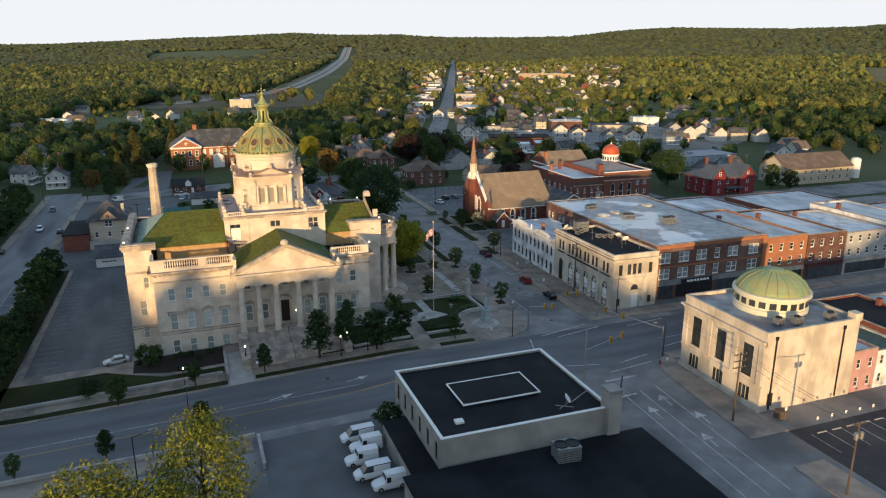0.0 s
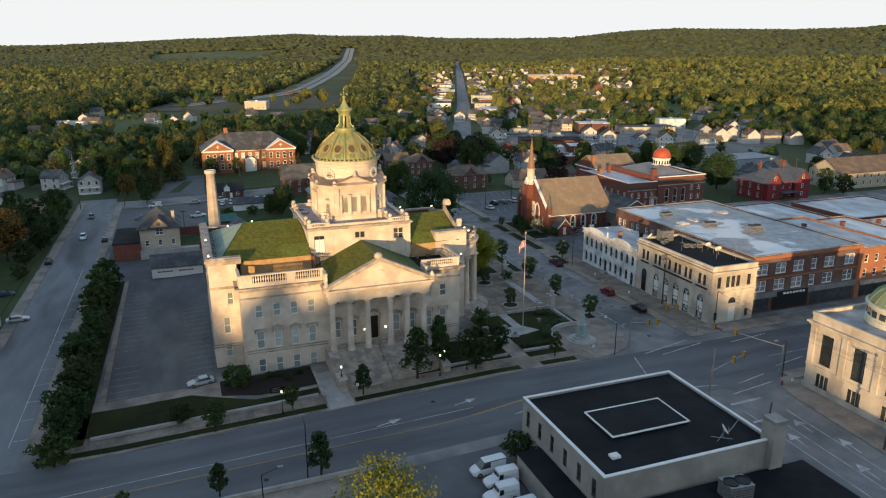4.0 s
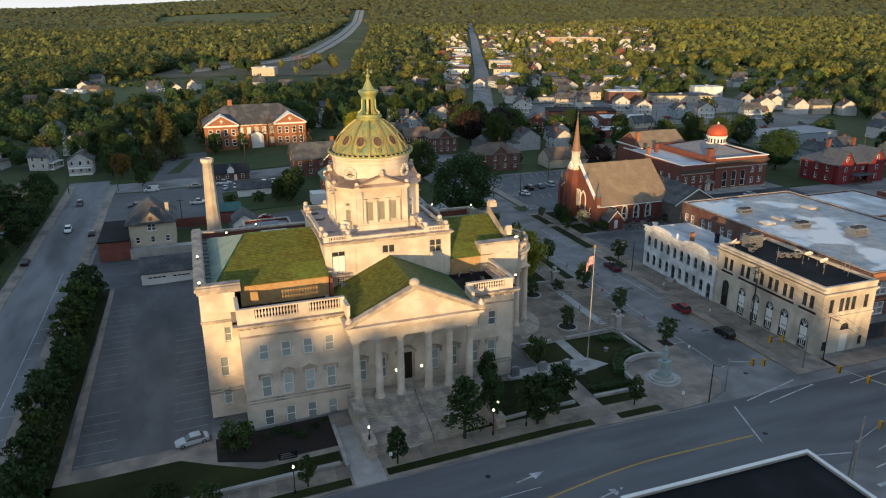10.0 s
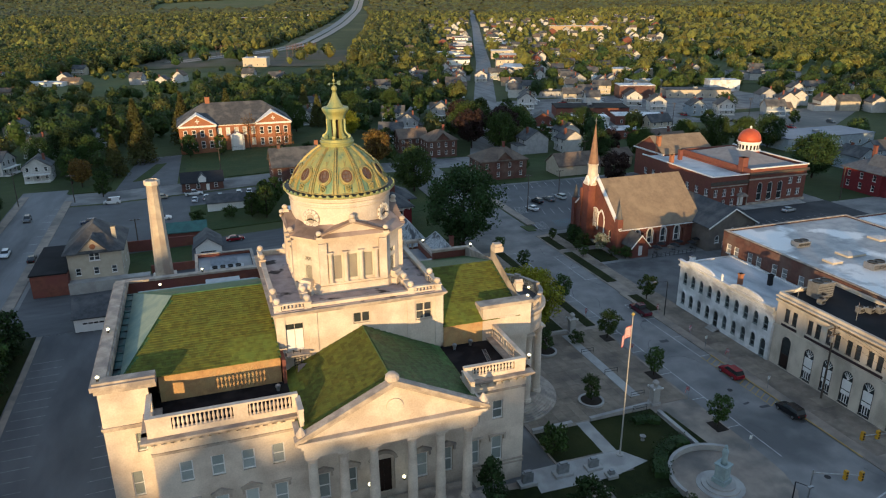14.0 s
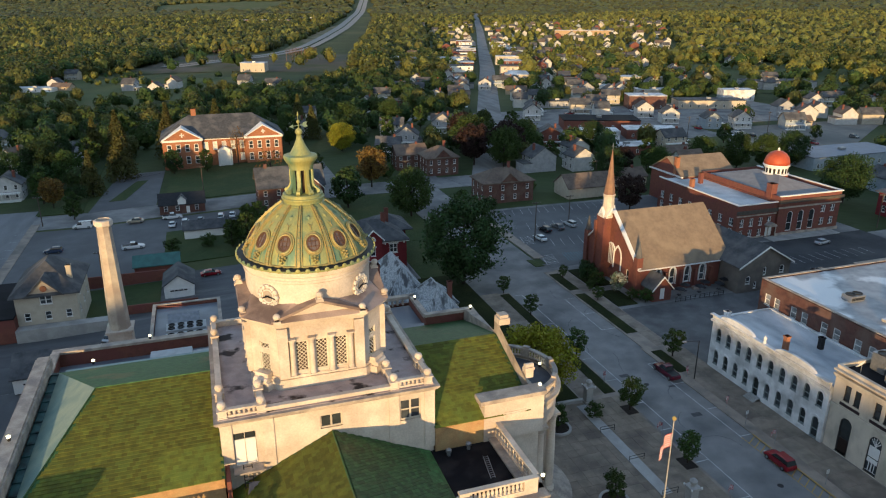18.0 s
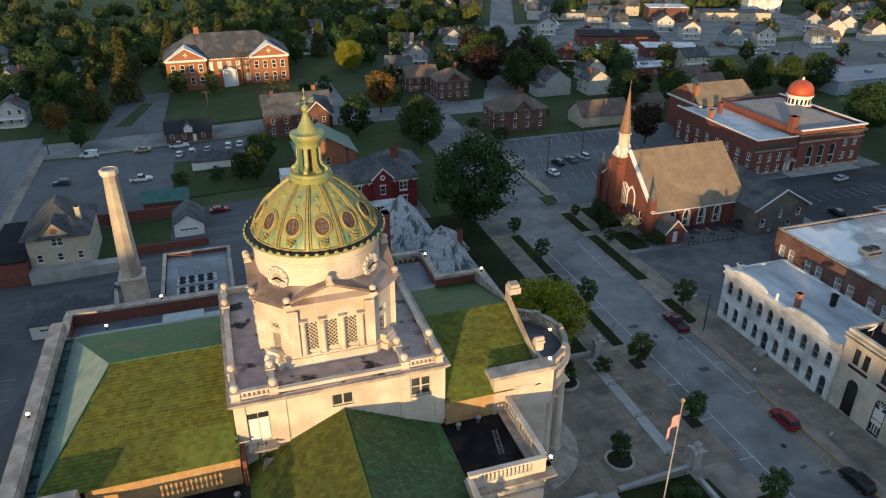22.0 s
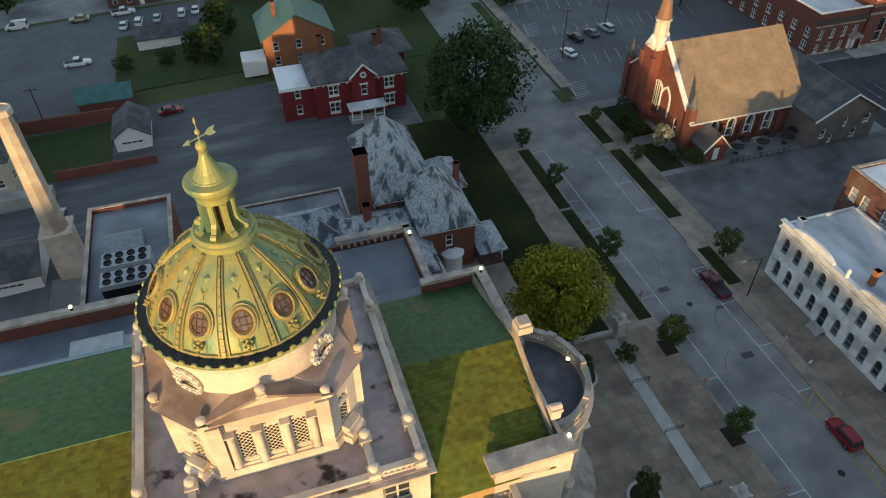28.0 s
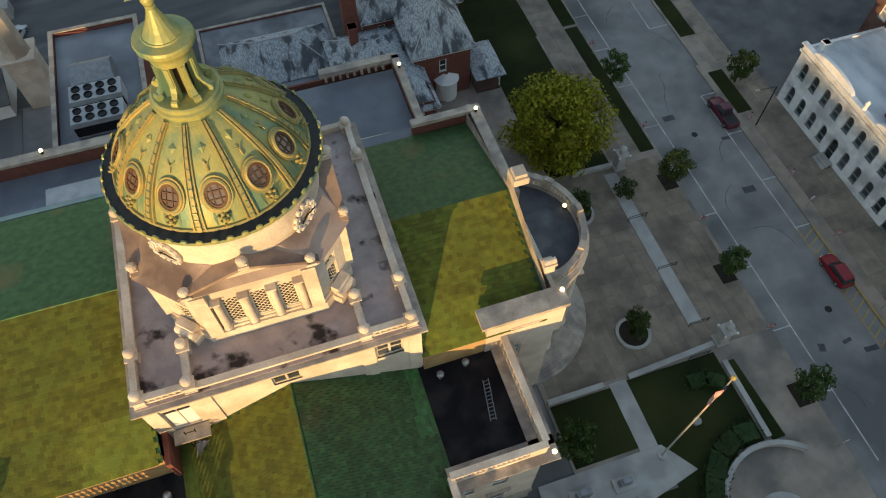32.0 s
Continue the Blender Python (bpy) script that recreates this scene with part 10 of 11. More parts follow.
for x0, x1, zt in ((199.0, 206.0, 11.6), (213.0, 220.5, 11.6)):
    part("gable_wall", gable_end(box(B(), x0, x1, 227.6, 229.2, -0.3, 7.2), x0, x1, 227.6, 232, 7.2, zt, "y"), BRICKR, vc)
    part("gable_roof", gable(B(), x0, x1, 227.4, 236, 7.2, zt + 0.1, "y", 0.22, 0.5), mat("blue grey slate", (0.1, 0.1, 0.1)), vc)
    for z in (1.2, 4.4, 8.0):
        put("window", simple_window(), pose((x0 + x1) / 2, 227.6, z), vc)
part("porch_roof", box(B(), 205.6, 213.4, 225.4, 229.0, 3.0, 3.35), mat("blue grey slate", (0.1, 0.1, 0.1)), vc)
part("porch_deck", box(B(), 205.6, 213.4, 225.4, 229.0, -0.2, 0.6), BRICKD, vc)
for x in (205.8, 208.3, 210.8, 213.2):
    part("porch_post", tube(B(), (x, 225.6, 0.6), (x, 225.6, 3.0), 0.13), DOORM, vc)
chimney_stack(vc, 203, 237, 9, 14.5, 1.0)
chimney_stack(vc, 217, 239, 9, 14.0, 1.0)
cg_ = building("cream_hall", "cream brick hall with a brown gable roof", "hall", 246, 284, 236, 252, 0, 7.0, mat("cream brick", (0.46, 0.40, 0.30), (0.40, 0.35, 0.26), 0.8, 0.85), {"S": rows(9, 38, (1.2, 4.2), 1.2, 1.8, "sash"), "W": rows(4, 16, (1.2, 4.2), 1.1, 1.8, "sash")})
part("gable_wall", gable_end(B(), 246, 284, 236, 252, 7.0, 12.0), TAN, cg_)
part("roof", gable(B(), 246, 284, 236, 252, 7.0, 12.2, "x", 0.25, 0.6), SHINGLEB, cg_)
tk = thing("storage_tank", (292, 241, 0), "white cylindrical storage tank", "tank")
part("shell", lathe(B(), [(2.2, 0), (2.2, 8.6), (1.6, 9.2), (0.1, 9.5)], 292, 241, 20), WHITE, tk)
# low shops and sheds
for x, y, w, d, h, m, rm, lab in ((199, 406, 38, 18, 5, BRICK, BLACKROOF, "low red brick store with dark flat roof"), (184, 380, 17, 11, 4, WHITEB, GREYROOF, "low white store with a pale flat roof"), (208, 375, 24, 12, 4.5, BRICK, WHITEB, "low red brick store with pale flat roof"), (262, 459, 22, 14, 8, BRICKD, WHITEB, "dark brick two-storey block with white roof"),
                                  (300, 449, 40, 14, 5, TAN, SHINGLE, "long low tan warehouse with grey roof"), (339, 471, 20, 12, 7, WHITEB, WHITEB, "white two-storey block with flat roof"), (130, 502, 36, 14, 5, mat("maroon siding", (0.20, 0.05, 0.06), None, 1.0, 0.7), SHINGLEB, "low maroon-sided shed with brown roof"), (300, 505, 24, 12, 5, CREAM, GREYROOF, "low cream store with pale flat roof"), (330, 574, 40, 16, 6, TAN, GREYROOF, "low tan warehouse with pale roof"),
                                  (413, 515, 50, 20, 6, SIDEC[2], SHINGLE, "long grey metal warehouse with dark roof"), (413, 449, 60, 18, 5, SIDEC[2], SHINGLE, "long grey metal shed with dark roof"), (248, 303, 46, 18, 5, SIDEC[4], mat("blue grey metal roof", (0.16, 0.20, 0.27), (0.13, 0.16, 0.22), 0.5, 0.5), "large shed with blue-grey metal roof"), (245, 807, 40, 14, 6, WHITE, GREYROOF, "long white store by the far street"),
                                  (292, 866, 36, 14, 6, TAN, GREYROOF, "low tan store by the far street"), (204, 811, 60, 18, 7, SIDEC[2], GREYROOF, "long grey warehouse by the far street"), (318, 765, 26, 14, 6, WHITE, GREYROOF, "white store by the far street"), (376, 916, 24, 14, 7, CREAM, GREYROOF, "cream block by the far street"), (615, 1162, 90, 18, 9, mat("tan brick", (0.44, 0.32, 0.19), None, 1.0, 0.8), GREYROOF, "long tan brick school on the rise"),
                                  (59, 771, 22, 14, 8, TAN, GREYROOF, "tan utility block beside the substation"), (160, 1900, 160, 30, 8, BRICK, GREYROOF, "long brick plant on the far hill"), (300, 1980, 110, 30, 8, WHITE, GREYROOF, "long white plant on the far hill"), (267, 790, 16, 12, 6, REDROOF, REDROOF, "red-roofed store by the far street"), (-105, 690, 30, 10, 3.5, WHITE, GREYROOF, "long white mobile home"), (214, 480, 26, 10, 4, SIDEC[2], SHINGLE, "low grey shop with dark roof"), (301, 548, 24, 10, 4, SIDEC[4], GREYROOF, "low blue-grey shed with pale roof"), (277, 537, 26, 12, 5, WHITE, GREYROOF, "white shed with pale metal roof"), (176, 345, 22, 9, 4, BRICK, GREYROOF, "low brick shop with a pale roof")):
    z = terrain(x, y) - 0.3
    a = -20.0 if y > 360 else 0
    s = thing("commercial_building", (x, y, z), lab, "building", "low commercial buildings")
    M = pose(x, y, z, 0, 0, a)
    wbm = box(B(), -w / 2, w / 2, -d / 2, d / 2, 0, h, M)
    part("wall", wbm, m, s)
    rb_ = box(B(), -w / 2 - 0.2, w / 2 + 0.2, -d / 2 - 0.2, d / 2 + 0.2, h, h + 0.35, M)
    part("roof", rb_, rm, s)
    n = max(3, int(w / 5))
    for k in range(n):
        put("window", simple_window(), M @ pose(-w / 2 + w * (k + 0.5) / n, -d / 2, 1.2), s)
    part("roof_unit", box(B(), -1.2, 1.2, -1, 1, h + 0.35, h + 1.3, M), STEEL, s)
SHOPW = ((WHITE, GREYROOF, "white store by the far street"), (BRICK, GREYROOF, "red brick store by the far street"), (CREAM, SHINGLEB, "cream store by the far street"), (TAN, GREYROOF, "tan store by the far street"), (WHITE, SHINGLE, "white-walled shop with dark roof by the far street"))
for i, (u, v, w, h, k) in enumerate(SHOPS):
    x, y = xy_of(u, v)
    z = terrain(x, y) - 0.3
    wm_, rm_, lab = SHOPW[(i * 3 + k) % 5]
    M = pose(x, y, z, 0, 0, -20.0)
    s = thing("shop", (x, y, z), lab, "shop", "shops by the far street")
    part("wall", box(B(), -w / 2, w / 2, -8, 8, 0, h, M), wm_, s)
    part("roof", box(B(), -w / 2 - 0.2, w / 2 + 0.2, -8.2, 8.2, h, h + 0.4, M), rm_, s)
    for q in range(3):
        put("window", simple_window(), M @ pose(-w / 2 + w * (q + 0.5) / 3, -8, h - 2.6) @ Matrix.Diagonal((1.6, 1, 1, 1)), s)
# houses along the far street and on the rise
for u, v in FARSPOTS:
    if any(abs(u - q[0]) < 0.01 and abs(v - q[1]) < 0.01 for q in SHOPS):
        continue
    x, y = xy_of(u, v)
    house(hr_.choice((0, 0, 1, 2, 2, 3, 5, 6, 7, 0)), x, y, -20.7 + hr_.choice((0, 90, 180)), 2 if u > 900 else True)
# substation
for i in range(16):
    u, v = (850 + 16 * (i % 4), -276 + 15 * (i // 4)) if i < 8 else (850 + 16 * (i % 4), -200 + 16 * (i // 4 - 2))
    x, y = xy_of(u, v)
    z = terrain(x, y)
    py = thing("substation_frame", (x, y, z), "rust-brown steel lattice frame of a substation", "pylon", "substation frames")
    for n_, a_, b_ in (("post", (x - 3, y, z), (x - 3, y, z + 12)), ("post", (x + 3, y, z), (x + 3, y, z + 12)), ("beam", (x - 4, y, z + 11), (x + 4, y, z + 11)), ("beam", (x - 4, y, z + 8), (x + 4, y, z + 8))):
        part(n_, tube(B(), a_, b_, 0.22, n=4), mat("rusty steel", (0.20, 0.13, 0.09), (0.14, 0.09, 0.07), 1.0, 0.7), py)

bg = shed("bungalow", "small brick bungalow with dark shingle roof", -7.2, 6.0, 315.2, 322.0, 3.0, 5.6, BRICKD, mat("black shingle", (0.035, 0.037, 0.042), (0.026, 0.028, 0.032), 1.4, 0.9), "x")
for x in (-5.4, -2.0, 3.6):
    put("window", simple_window(), pose(x, 315.2, level(0) + 0.9), bg)
put("door", mesh_of("door", box(B(), -0.5, 0.5, -0.06, 0.02, 0, 2.1), WHITE), pose(1.0, 315.2, level(0) + 0.1), bg)
part("dormer", gable_end(box(B(), -1.8, 0.6, 314.9, 318.4, 1.4, 3.0), -1.8, 0.6, 314.9, 318.4, 3.0, 4.2, "y"), WHITE, bg)
part("dormer_roof", gable(B(), -1.8, 0.6, 315.0, 318.6, 3.0, 4.3, "y", 0.15, 0.3), SHINGLE, bg)
gb2 = building("brick_house", "brown brick house with white gable trim and dark roof", "house", 22.0, 42.0, 307.0, 321.0, 0, 6.6, BRICKD, {"S": rows(5, 20, (1.0, 4.0), 1.1, 1.7, "sash"), "E": rows(3, 14, (1.0, 4.0), 1.1, 1.7, "sash"), "W": rows(3, 14, (1.0, 4.0), 1.1, 1.7, "sash")})
part("roof", gable(gable_end(B(), 22, 42, 307, 321, 6.6, 11.2, "x"), 22, 42, 307, 321, 6.6, 11.3, "x", 0.25, 0.6), SHINGLE, gb2)
part("gable_wall", gable_end(B(), 33.0, 41.0, 304.8, 312, 6.6, 10.4, "y"), BRICKD, gb2)
part("wing", box(B(), 33.0, 41.0, 304.8, 307.2, -0.4, 6.6), BRICKD, gb2)
part("gable_roof", gable(B(), 33.0, 41.0, 304.6, 313, 6.6, 10.5, "y", 0.22, 0.5), SHINGLE, gb2)
for s_ in (-1, 1):
    bb_ = B()
    vs = [bb_.verts.new((37 + s_ * w, y, z + dz)) for w, z in ((4.6, 6.0), (0, 10.5)) for y in (304.0, 304.15) for dz in (-0.1, 0.25)]
    for f in ((0, 1, 3, 2), (4, 6, 7, 5), (0, 4, 5, 1), (2, 3, 7, 6), (0, 2, 6, 4), (1, 5, 7, 3)):
        bb_.faces.new([vs[q] for q in f])
    bmesh.ops.recalc_face_normals(bb_, faces=bb_.faces)
    part("bargeboard", bb_, WHITE, gb2)
for x in (35.0, 39.0):
    for z in (1.0, 4.2):
        put("window", simple_window(), pose(x, 304.8, z), gb2)
chimney_stack(gb2, 38, 316, 8, 13.0, 1.2, BRICKO)
chimney_stack(gb2, 25, 314, 8, 12.6, 1.0, BRICKD)

# ---- vehicles ----
CARP = {}
PAINT = {n: mat("car paint " + n, c, tuple(v * 0.95 for v in c), 0.5, 0.25, 0.0, spec=0.5) for n, c in (("white", (0.72, 0.73, 0.74)), ("silver", (0.46, 0.48, 0.50)), ("black", (0.012, 0.012, 0.014)), ("red", (0.22, 0.010, 0.018)), ("maroon", (0.10, 0.012, 0.025)), ("blue", (0.03, 0.05, 0.10)), ("grey", (0.10, 0.105, 0.11)), ("tan", (0.36, 0.32, 0.25)))}
TYRE = mat("tyre rubber", (0.012, 0.012, 0.012), (0.02, 0.02, 0.02), 3.0, 0.9)
HEADL = mat("headlamp glass", (0.6, 0.6, 0.58), None, 1.0, 0.1)
TAILL = mat("tail lamp", (0.30, 0.01, 0.01), None, 1.0, 0.2)
SPEC = {   # length, width, body top, cabin top, cabin span, cabin shrink
    "sedan": (4.8, 1.82, 0.92, 1.44, (-1.75, 0.95), (0.55, 0.75)),
    "suv": (4.6, 1.86, 1.02, 1.68, (-2.15, 0.85), (0.30, 0.65)),
    "pickup": (5.7, 1.95, 1.08, 1.85, (-0.75, 1.15), (0.15, 0.65)),
    "van": (5.2, 1.95, 1.15, 2.15, (-2.55, 1.55), (0.06, 0.75)),
    "mail": (4.8, 1.95, 1.15, 2.3, (-2.35, 0.9), (0.05, 0.35)),
}


def loft(secs, m):
    """Cross sections along x: (x, half width, z0, z1, shoulder)."""
    bm = B()
    last = None
    for x, w, z0, z1, sh in secs:
        ring = [bm.verts.new(m @ Vector(p)) for p in ((x, -w * 0.92, z0), (x, -w, z0 + (z1 - z0) * 0.45), (x, -w * sh, z1), (x, w * sh, z1), (x, w, z0 + (z1 - z0) * 0.45), (x, w * 0.92, z0))]
        if last:
            for i in range(6):
                j = (i + 1) % 6
                bm.faces.new((last[i], last[j], ring[j], ring[i]))
        else:
            bm.faces.new(ring)
        last = ring
    bm.faces.new(last[::-1])
    bmesh.ops.recalc_face_normals(bm, faces=bm.faces)
    return bm


def car_proto(kind, paint, at):
    L, W_, zb_, zc, (c0, c1), (s0, s1) = SPEC[kind]
    th = thing("car" if kind in ("sedan", "suv") else "pickup_truck" if kind == "pickup" else "van", (0, 0, 0), "", "car")
    I = Matrix.Identity(4)
    w = W_ / 2
    pm = PAINT[paint]
    hood = zb_ - 0.14
    part("body", loft([(-L / 2, w * 0.86, 0.38, zb_ - 0.12, 0.9), (-L / 2 + 0.25, w, 0.26, zb_ - 0.02, 0.93), (c0 + s0 * 0.5, w, 0.24, zb_, 0.94), (c1 + 0.2, w, 0.24, zb_ - 0.01, 0.94), (L / 2 - 0.5, w * 0.98, 0.26, hood, 0.9), (L / 2 - 0.08, w * 0.86, 0.34, hood - 0.18, 0.85), (L / 2, w * 0.8, 0.42, hood - 0.3, 0.85)], I), pm, th)
    if kind == "pickup":
        part("bed", box(B(), -L / 2 + 0.2, c0 - 0.1, -w * 0.8, w * 0.8, zb_ - 0.05, zb_ + 0.02), DARK, th)
    part("glasshouse", loft([(c0, w * 0.86, zb_ - 0.05, zb_ + 0.02, 0.98), (c0 + s0, w * 0.85, zb_ - 0.05, zc - 0.05, 0.84), (c1 - s1, w * 0.85, zb_ - 0.05, zc - 0.05, 0.84), (c1, w * 0.86, zb_ - 0.05, zb_ + 0.02, 0.98)], I), GLASS if kind != "mail" else pm, th)
    part("roof_panel", loft([(c0 + s0 - 0.05, w * 0.74, zc - 0.09, zc - 0.02, 0.95), (c0 + s0 + 0.25, w * 0.75, zc - 0.09, zc + 0.02, 0.92), (c1 - s1 - 0.2, w * 0.75, zc - 0.09, zc + 0.02, 0.92), (c1 - s1 + 0.08, w * 0.74, zc - 0.09, zc - 0.02, 0.95)], I), pm, th)
    if kind == "van":
        for s in (-1, 1):
            part("side_panel", box(B(), c0 + 0.15, 0.0, s * w * 0.88 - 0.03, s * w * 0.88 + 0.03, zb_ - 0.05, zc - 0.12), pm, th)
    if kind == "mail":
        part("windscreen", box(B(), c1 - 0.32, c1 - 0.12, -w * 0.72, w * 0.72, zb_ + 0.1, zc - 0.3), GLASS, th)
        for s in (-1, 1):
            part("side_window", box(B(), 0.0, 0.6, s * w * 0.84 - 0.03, s * w * 0.84 + 0.03, zb_ + 0.05, zc - 0.35), DARK, th)
    r = 0.33 if kind in ("sedan", "suv") else 0.38
    for x in (-L / 2 + 0.85, L / 2 - 0.9):
        for s in (-1, 1):
            M = Matrix.Translation((x, s * (w - 0.08), r)) @ Matrix.Rotation(radians(90), 4, "X")
            wl_ = part("wheel", lathe(B(), [(r * 0.6, -0.11), (r, -0.10), (r, 0.10), (r * 0.6, 0.11)], n=14, m=M), TYRE, th)
            part("rim", lathe(B(), [(r * 0.62, -0.115), (r * 0.62, 0.115)], n=10, m=M), STEEL, wl_)
    for s in (-1, 1):
        part("headlight", box(B(), L / 2 - 0.22, L / 2 - 0.05, s * w * 0.62 - 0.18, s * w * 0.62 + 0.18, hood - 0.3, hood - 0.16), HEADL, th)
        part("tail_light", box(B(), -L / 2 - 0.01, -L / 2 + 0.12, s * w * 0.72 - 0.14, s * w * 0.72 + 0.1, zb_ - 0.34, zb_ - 0.14), TAILL, th)
    return th


def car(kind, paint, x, y, angle, where, z=None):
    """angle: the way the bonnet points, degrees from +x."""
    key = (kind, paint)
    m = pose(x, y, (level(x) if z is None else z) + 0.03, 0, 0, angle)
    lab = {"sedan": "sedan", "suv": "SUV", "pickup": "pickup truck", "van": "panel van", "mail": "boxy delivery van"}[kind]
    if key not in CARP:
        CARP[key] = th = car_proto(kind, paint, m)
        th.matrix_basis = m
    else:
        th = copy_thing(CARP[key], m)
    return tagged(th, f"{paint} {lab} {where}", "pickup truck" if kind == "pickup" else "van" if kind in ("van", "mail") else "car", "parked vehicles")


car("sedan", "silver", -16.8, 141.6, 190, "parked in the courthouse lot", level(-16) + 0.06)
car("suv", "red", 78.6, 154.3, 90, "parked by the yellow kerb")
car("suv", "black", 79.0, 142.0, 90, "parked by the yellow kerb")
car("pickup", "maroon", 78.8, 180.5, 90, "parked by the kerb")
car("van", "white", 20.5, 94.6, 183, "parked in the yard", 0.05)
car("mail", "white", 21.0, 91.4, 182, "parked in the yard", 0.05)
car("mail", "white", 19.6, 88.2, 181, "parked in the yard", 0.05)
car("van", "white", 20.2, 84.4, 182, "parked in the yard", 0.05)
car("mail", "white", 21.8, 81.2, 182, "parked in the yard", 0.05)
for i, (k, c) in enumerate((("sedan", "white"), ("suv", "black"), ("sedan", "grey"), ("suv", "silver"))):
    car(k, c, 90.5 + i * 4.6, 258 - (i == 0) * 5 + i * 1.2, 100, "parked in the church lot", 0.03)
car("suv", "silver", 103.5, 240.5, 95, "parked in the church lot", 0.03)
car("sedan", "white", 106.6, 241.0, 95, "parked in the church lot", 0.03)
car("suv", "black", 141.5, 209, 80, "parked beside the hall", 0.03)
car("sedan", "silver", 160, 226, 10, "parked in the rear lot", 0.03)
car("van", "white", -28.5, 312.0, 178, "parked in the rear lot", level(-28))
car("pickup", "white", -13.0, 286.0, 2, "parked in the rear lot", level(-13))
car("pickup", "white", -3.6, 310.6, 4, "parked in the rear lot", level(-3.6))
car("sedan", "tan", -14.0, 310.4, 182, "parked in the rear lot", level(-8))
car("suv", "blue", -33, 291, 175, "parked in the rear lot", level(-33))
for i, c in enumerate(("white", "white", "silver", "white", "white")):
    car("suv" if i % 2 else "sedan", c, (-3.4, 0.1, 4.4, 10.3, 13.6)[i], 302.6 + 0.6 * i, 85, "parked behind the cottage", level((-3.4, 0.1, 4.4, 10.3, 13.6)[i]) + 0.03)
car("sedan", "red", 6.0, 257.2, 5, "parked on the alley", level(6))
car("suv", "blue", -66, 279, 100, "parked beside the trees", level(-66) + 0.13)
car("sedan", "silver", -66.5, 268, 95, "parked beside the trees", level(-66) + 0.13)
car("sedan", "silver", -13.4, 229.5, 70, "parked beside the smokestack", level(-13))
for k, c, x, y, a in (("sedan", "silver", -55.3, 191.0, 10), ("sedan", "silver", -42.6, 207.0, 92), ("sedan", "black", -42.8, 262.0, 92), ("suv", "white", -49.8, 268.0, -88), ("suv", "grey", -50.4, 300.0, -88), ("sedan", "blue", -62, 212, 10), ("suv", "black", -56, 240, 92)):
    car(k, c, x, y, a, "parked by the street")
for i in range(34):
    x, y = random.uniform(150, 330), random.uniform(285, 470)
    car(random.choice(("sedan", "suv", "suv", "pickup")), random.choice(("white", "silver", "grey", "black", "red", "blue")), x, y, random.choice((0, 90, 180, 270)) + random.uniform(-4, 4), "parked behind the stores", 0.03)

# ---- street furniture ----
def lamp_post(x, y, h=4.4, z=None, globes=1):
    z = level(x) + 0.15 if z is None else z
    th = thing("street_lamp", (x, y, z), "black iron post lamp with a lit white globe", "street lamp", "post lamps")
    bm = lathe(B(), [(0.16, z), (0.16, z + 0.5), (0.07, z + 0.6), (0.05, z + h - 0.4), (0.12, z + h - 0.3)], x, y, 8)
    part("post", bm, DARK, th)
    for i in range(globes):
        dx = 0.0 if globes == 1 else 0.45 * math.cos(2 * math.pi * i / globes)
        dy = 0.0 if globes == 1 else 0.45 * math.sin(2 * math.pi * i / globes)
        part("globe", lathe(B(), [(0.07, z + h - 0.32), (0.15, z + h - 0.2), (0.17, z + h - 0.05), (0.11, z + h + 0.08), (0.03, z + h + 0.14)], x + dx, y + dy, 10), LAMPON, th)


lamp_post(7.0, 129.0, 2.0, 1.4)
lamp_post(26.6, 129.0, 2.0, 1.4)
for x, y in ((24.8, 126.4), (30.2, 126.6), (-4.2, 124.2)):
    lamp_post(x, y, 4.2)


def gate_pillar(x, y):
    th = thing("gate_pillar", (x, y, 0.15), "pale stone gate pillar with a ball finial and white globes", "pillar", "gate pillars")
    bm = box(box(box(B(), x - 0.75, x + 0.75, y - 0.75, y + 0.75, 0.1, 0.6), x - 0.55, x + 0.55, y - 0.55, y + 0.55, 0.6, 2.9), x - 0.75, x + 0.75, y - 0.75, y + 0.75, 2.9, 3.2)
    part("shaft", bm, CONCL, th)
    part("finial", lathe(B(), [(0.35, 3.2), (0.25, 3.4), (0.5, 3.75), (0.5, 4.0), (0.2, 4.3)], x, y, 12), CONCL, th)
    for dx, dy in ((0.75, 0.75), (-0.75, 0.75), (0.75, -0.75), (-0.75, -0.75)):
        part("globe", lathe(B(), [(0.04, 3.0), (0.13, 3.1), (0.13, 3.24), (0.04, 3.34)], x + dx, y + dy, 8), WHITE, th)


gate_pillar(61.2, 176.6)
gate_pillar(61.2, 150.8)


def low_wall(pts, h=0.55, w=0.45, label="low pale stone garden wall"):
    for (x0, y0), (x1, y1) in zip(pts, pts[1:]):
        ln = math.dist((x0, y0), (x1, y1))
        a = math.degrees(math.atan2(y1 - y0, x1 - x0))
        z0, z1 = level(x0), level(x1)
        M = pose(x0, y0, z0 + 0.1, 0, -math.degrees(math.atan2(z1 - z0, ln)), a)
        bm = box(B(), 0, ln, -w / 2, w / 2, 0, h, M)
        box(bm, -0.03, ln + 0.03, -w / 2 - 0.07, w / 2 + 0.07, h, h + 0.1, M)
        solid("garden_wall", bm, CONCL, label, "wall", at=(x0, y0, z0 + 0.1), group="low garden walls")


